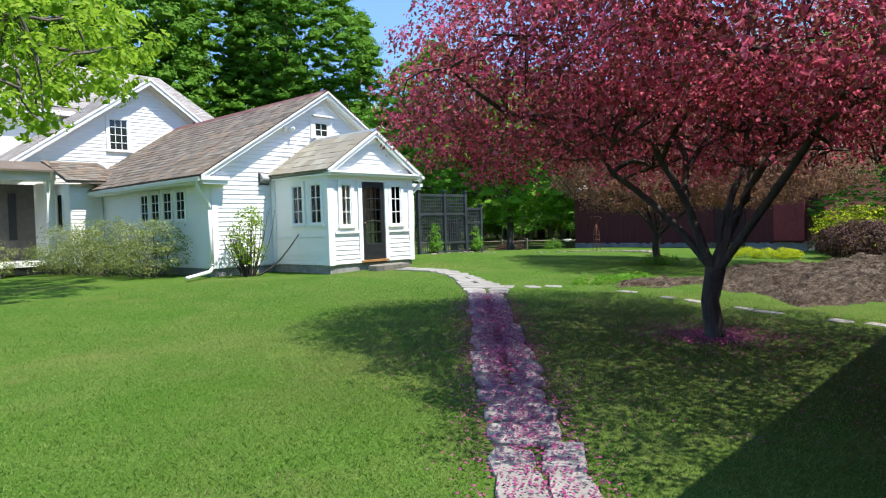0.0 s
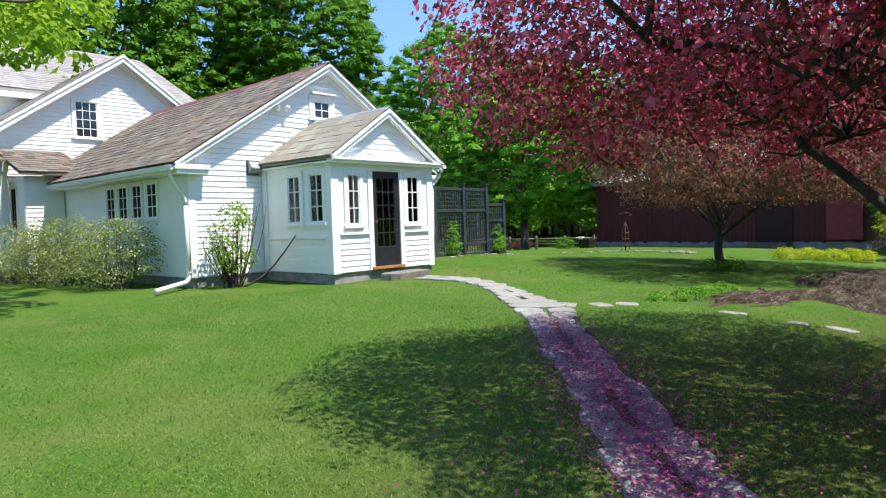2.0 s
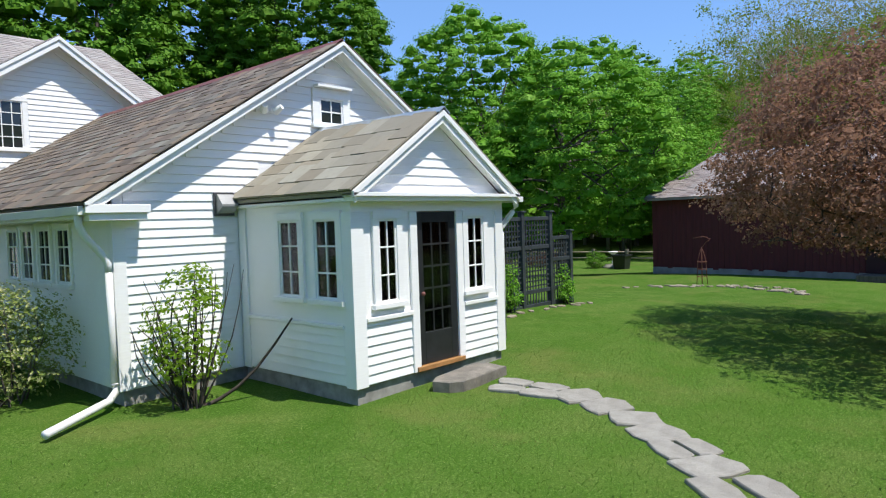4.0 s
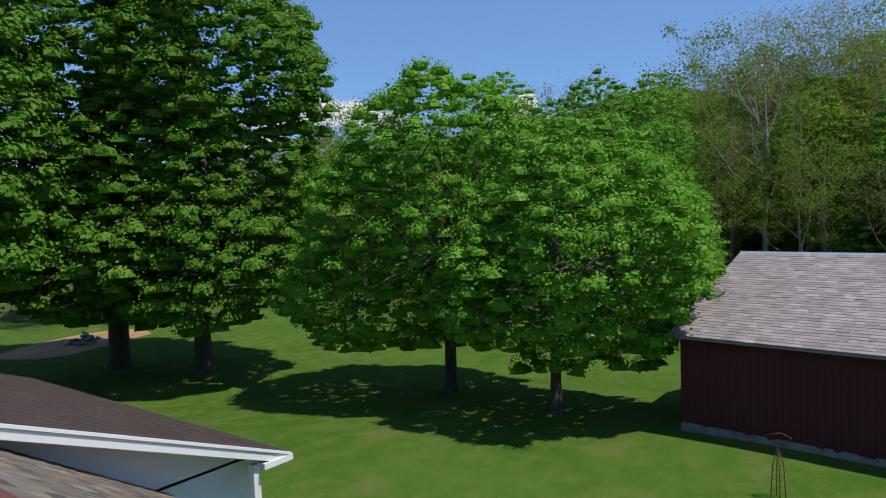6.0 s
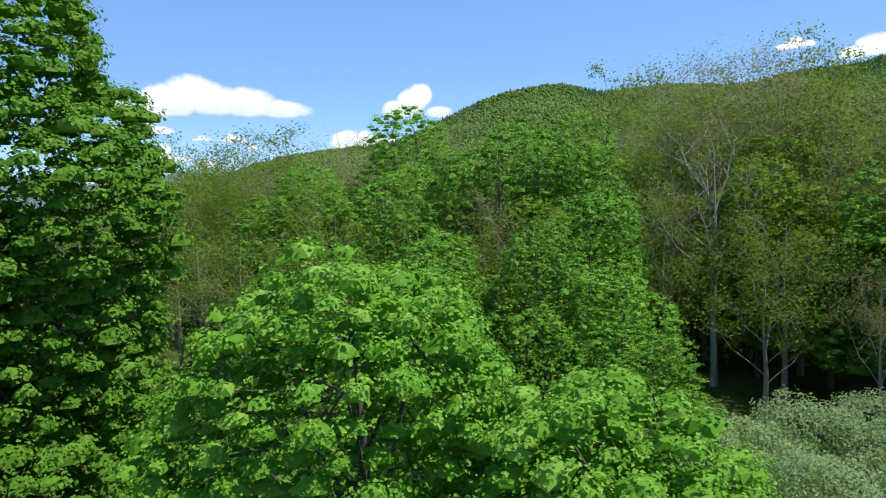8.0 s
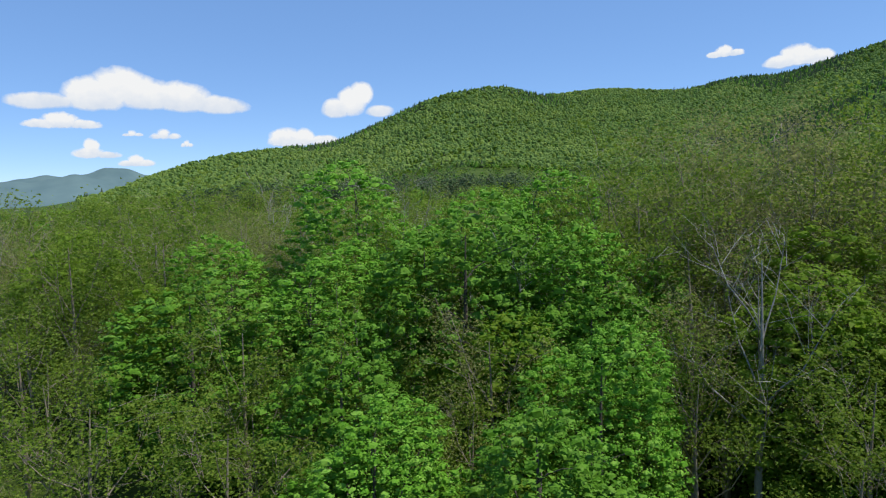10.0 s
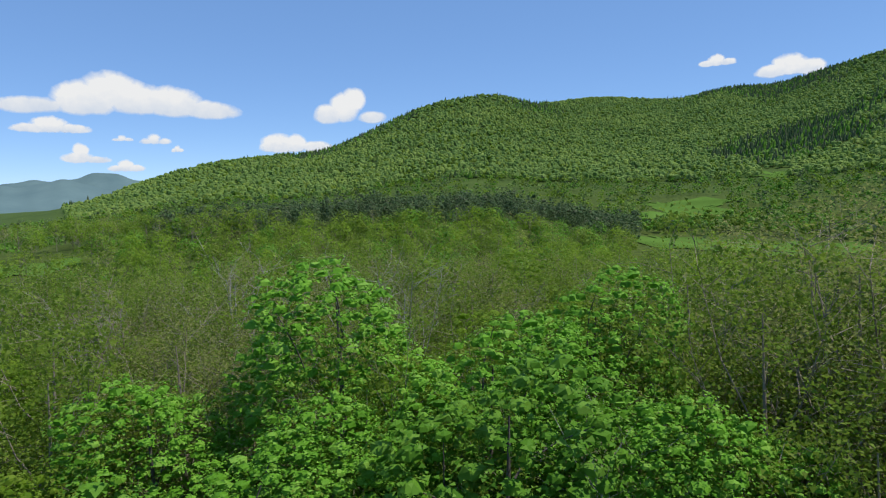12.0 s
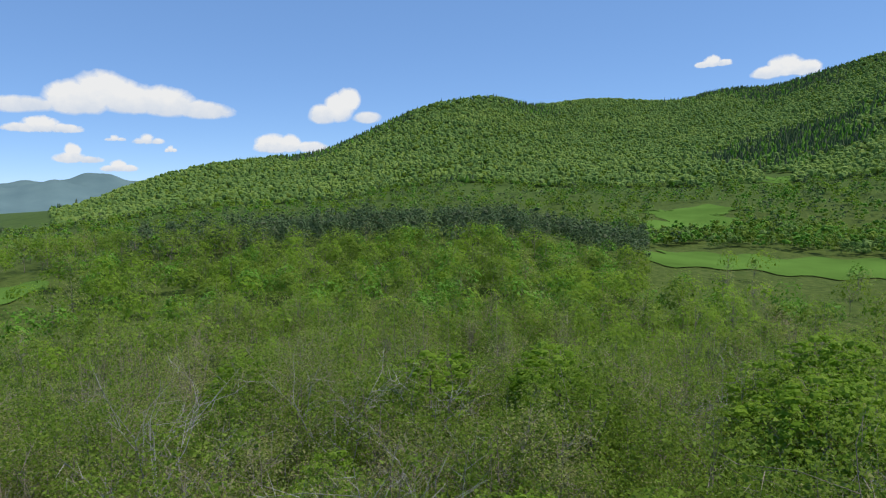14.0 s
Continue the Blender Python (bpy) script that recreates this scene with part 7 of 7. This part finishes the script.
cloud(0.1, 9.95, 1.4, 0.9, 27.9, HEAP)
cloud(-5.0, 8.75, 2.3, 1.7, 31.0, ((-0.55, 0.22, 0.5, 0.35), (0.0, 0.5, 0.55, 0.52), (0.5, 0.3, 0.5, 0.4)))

# ---- clapboards, slates and barn boards ----
def clapboard(parent, face, out, axis, a0, a1, z, step=0.118, mat=M_WHITE):
    """One board: thin at its top, thick at its lower edge."""
    if a1 - a0 < 0.05:
        return
    prof = ((0.004, z - 0.004), (0.021, z - 0.004), (0.019, z + 0.004), (0.0045, z + step - 0.006))
    v = []
    for a in (a0, a1):
        for d, h in prof:
            v.append((a, face + out * d, h) if axis == "y" else (face + out * d, a, h))
    f = [(0, 1, 2, 3), (7, 6, 5, 4), (0, 4, 5, 1), (1, 5, 6, 2), (2, 6, 7, 3), (3, 7, 4, 0)]
    piece("clapboard", mesh_of("clapboard", v, f, mat), parent)


def siding(parent, face, out, axis, z0, z1, left, right, holes=(), step=0.118):
    """Boards between left(z) and right(z), cut round holes (a0, a1, z0, z1)."""
    z = z0
    while z < z1 - 0.03:
        top = min(z + step, z1)
        spans = [(left(top), right(top))]
        for h0, h1, hz0, hz1 in holes:
            if top > hz0 and z < hz1 - 0.02:
                spans = [s for a, b in spans for s in ((a, min(b, h0)), (max(a, h1), b)) if s[1] - s[0] > 0.04]
        for a, b in spans:
            clapboard(parent, face, out, axis, a, b, z, top - z)
        z += step


def cottage_left(z):
    return max(WL + 0.13, RX - (RZ - 0.16 - z) / PITCH)


def cottage_right(z):
    return min(WR - 0.13, RX + (RZ - 0.16 - z) / PITCH)


siding(wall, WF, -1, "y", 0.36, 5.0, cottage_left, cottage_right, ((PX0 - 0.03, PX1 + 0.03, 0, 2.66), (PX0 - 0.2, PX1 + 0.2, 2.60, 2.75), (0.35, 2.65, 2.75, 3.3), (0.9, 2.1, 3.3, 3.6), (1.35, 2.15, 3.86, 4.5)))
side_wall = bpy.data.objects["wall.001"]
siding(side_wall, WL, -1, "x", 0.36, 2.5, lambda z: WF + 0.13, lambda z: 9.3, ((3.78, 6.62, 1.55, 2.49),))
siding(apron[0], PY0, -1, "y", 0.37, 1.12, lambda z: 0.17, lambda z: DX0 - 0.13)
siding(apron[1], PY0, -1, "y", 0.37, 1.12, lambda z: DX1 + 0.13, lambda z: PX1 - 0.17)
siding(apron[2], PX0, -1, "x", 0.37, 1.05, lambda z: 0.16, lambda z: WF - 0.2)
siding([o for o in porch.children if o.name.startswith("pediment")][0], PY0, -1, "y", 2.71, 3.55, lambda z: PRX - (PRZ - 0.13 - z) / PPITCH, lambda z: PRX + (PRZ - 0.13 - z) / PPITCH)
main_wall = [o for o in main.children if o.name.startswith("wall")][0]
siding(main_wall, GY, -1, "y", 3.0, 6.5, lambda z: max(-4.5, GX - (GZ - 0.2 - z) / GP), lambda z: min(2.5, GX + (GZ - 0.2 - z) / GP), ((-0.75, 0.15, 4.22, 5.52),), 0.125)
siding(main_wall, GY, -1, "y", 0.5, 3.0, lambda z: -3.0, lambda z: -2.76, (), 0.125)
entry = [o for o in main.children if o.name.startswith("entry_wall")][0]
siding(entry, 9.3, -1, "y", 0.4, 2.85, lambda z: -2.72, lambda z: WL - 0.04)
siding(entry, -2.75, -1, "x", 0.4, 2.85, lambda z: 9.33, lambda z: GY - 0.02, ((9.82, 10.38, 1.44, 2.68),))


def slate_mesh(name, w, d, t, mat, chip):
    v = [(0, 0, 0), (w, 0, 0), (w, d, 0), (0, d, 0), (0, chip, t), (chip * 0.7, 0, t), (w, 0, t), (w, d, t), (0, d, t)]
    f = [(3, 2, 1, 0), (4, 5, 6, 7, 8), (0, 1, 6, 5), (1, 2, 7, 6), (2, 3, 8, 7), (3, 0, 4, 8), (0, 5, 4)]
    return mesh_of(name, v, f, mat)


def slate_field(parent, origin, along_v, up_v, length, run, step, widths, mat, seed, near=None, name="slate", thick=0.011, jut=0.0):
    """Courses of slates on a plane. Those whose place along the eave is under near are pieces of their own, the rest one mesh."""
    rr = random.Random(seed)
    o, u, w = Vector(origin), Vector(along_v).normalized(), Vector(up_v).normalized()
    nrm = u.cross(w)
    if nrm.z < 0:
        nrm = -nrm
    kinds = [slate_mesh(name, ww, step * 1.55, thick * rr.uniform(0.8, 1.3), mat, rr.choice((0.0, 0.006, 0.02, 0.035))) for ww in widths for k in range(2)]
    sizes = [ww for ww in widths for k in range(2)]
    flip = u.cross(w).dot(nrm) < 0
    rest_v, rest_f, count = [], [], 0
    rows = int(run / step)
    for row in range(rows):
        s = -rr.uniform(0, max(widths))
        while s < length - 0.02:
            k = rr.randrange(len(kinds))
            wd = sizes[k]
            a0, a1 = max(s, 0.0), min(s + wd, length)
            scale = (a1 - a0 - 0.006) / wd
            if scale > 0.08:
                p = o + u * a0 + w * (row * step + rr.uniform(-0.008, 0.008)) + nrm * (0.006 + rr.uniform(0, 0.004))
                tilt = 0.011 / step
                wv = (w - nrm * tilt).normalized()
                m = Matrix((
                    (u.x * scale, wv.x, nrm.x, p.x + nrm.x * 0.016), (u.y * scale, wv.y, nrm.y, p.y + nrm.y * 0.016), (u.z * scale, wv.z, nrm.z, p.z + nrm.z * 0.016), (0, 0, 0, 1)))
                if near is not None and a0 < near and count < 330:
                    piece(name, kinds[k], parent, m)
                    count += 1
                else:
                    q = len(rest_v)
                    rest_v += [m @ v.co for v in kinds[k].vertices]
                    rest_f += [tuple(i + q for i in f.vertices) for f in kinds[k].polygons]
            s += wd
    if rest_v:
        ob = piece("rest_of_" + name, mesh_of("rest_of_" + name, [tuple(v) for v in rest_v], rest_f, mat), parent)
        tagged(ob, kind="stuff")


slope = math.hypot(1, PITCH)
slate_field(roof_l, (EL - 0.03, 2.14, roof_z(EL - 0.03)), (0, 1, 0), (1, 0, PITCH), 9.3, (RX - EL) * slope - 0.12, 0.225, (0.20, 0.26, 0.32), M_SLATE, 1, 3.6)
slate_field(roof_r, (ER + 0.03, 2.14, roof_z(ER + 0.03)), (0, 1, 0), (-1, 0, PITCH), 9.3, (ER - RX) * slope - 0.12, 0.225, (0.20, 0.26, 0.32), M_SLATE, 2)
pslope = math.hypot(1, PPITCH)
proofs = [o for o in porch.children if o.name.startswith("roof")]
slate_field(proofs[0], (-0.14, -0.19, proof_z(-0.14)), (0, 1, 0), (1, 0, PPITCH), WF + 0.17, (PRX + 0.12) * pslope - 0.02, 0.295, (0.30, 0.38, 0.46), M_SHINGLE, 3, 99, "shingle", 0.024)
slate_field(proofs[1], (3.20, -0.19, proof_z(3.20)), (0, 1, 0), (-1, 0, PPITCH), WF + 0.17, (3.2 - PRX) * pslope - 0.02, 0.295, (0.30, 0.38, 0.46), M_SHINGLE, 4, 99, "shingle", 0.024)
broof = [o for o in barn.children if o.name.startswith("roof")][0]
b0 = BARN @ Vector((-0.32, 0.27, barn_roof_z(-0.32)))
bu = BARN.to_3x3() @ Vector((0, -1, 0))
bw = BARN.to_3x3() @ Vector((1, 0, (BRZ - BE + 0.12) / (BRX + 0.3)))
slate_field(broof, b0, bu, bw, BL + 0.5, math.hypot(BRX + 0.3, BRZ - BE + 0.12) - 0.05, 0.19, (0.22, 0.30, 0.36), M_BARNROOF, 5, None, "slate", 0.014)
mroofs = [o for o in main.children if o.name.startswith("roof")]
slate_field(mroofs[2], (MX, MY0, MZ0), (-1, 0, 0), (0, 1, (MZ1 - MZ0) / (MY1 - MY0)), 19.5, math.hypot(MY1 - MY0, MZ1 - MZ0), 0.24, (0.3, 0.38), M_MAINROOF, 6)
slate_field(mroofs[0], (-5.0, GY - 0.36, gable_z(-5.0)), (0, 1, 0), (1, 0, GP), 5.0, (GX + 5.0) * math.hypot(1, GP), 0.24, (0.3, 0.38), M_MAINROOF, 7)
eroof = [o for o in main.children if o.name.startswith("entry_roof")][0]
slate_field(eroof, (-2.95, 8.88, 2.965), (1, 0, 0), (0, 1, 0.8 / 2.24), 1.75, 2.3, 0.22, (0.22, 0.28), M_SLATE, 8)

bwall = [o for o in barn.children if o.name.startswith("wall")][0]
rr = random.Random(9)
q = 0.0
while q < BL - 0.05:
    w = rr.uniform(0.17, 0.25)
    e = min(q + w, BL)
    d = 0.022 + rr.uniform(0, 0.012)
    v = [(0.05 - dd, -yy, zz) for dd in (0.0, d) for yy in (q + 0.004, e - 0.004) for zz in (0.08 + rr.uniform(-0.02, 0.02), BE - 0.1)]
    v = [BARN @ Vector(p) for p in v]
    f = [(0, 1, 3, 2), (4, 6, 7, 5), (0, 4, 5, 1), (2, 3, 7, 6), (1, 5, 7, 3), (0, 2, 6, 4)]
    piece("barn_board", mesh_of("barn_board", [tuple(p) for p in v], f, M_RED), bwall)
    q += w
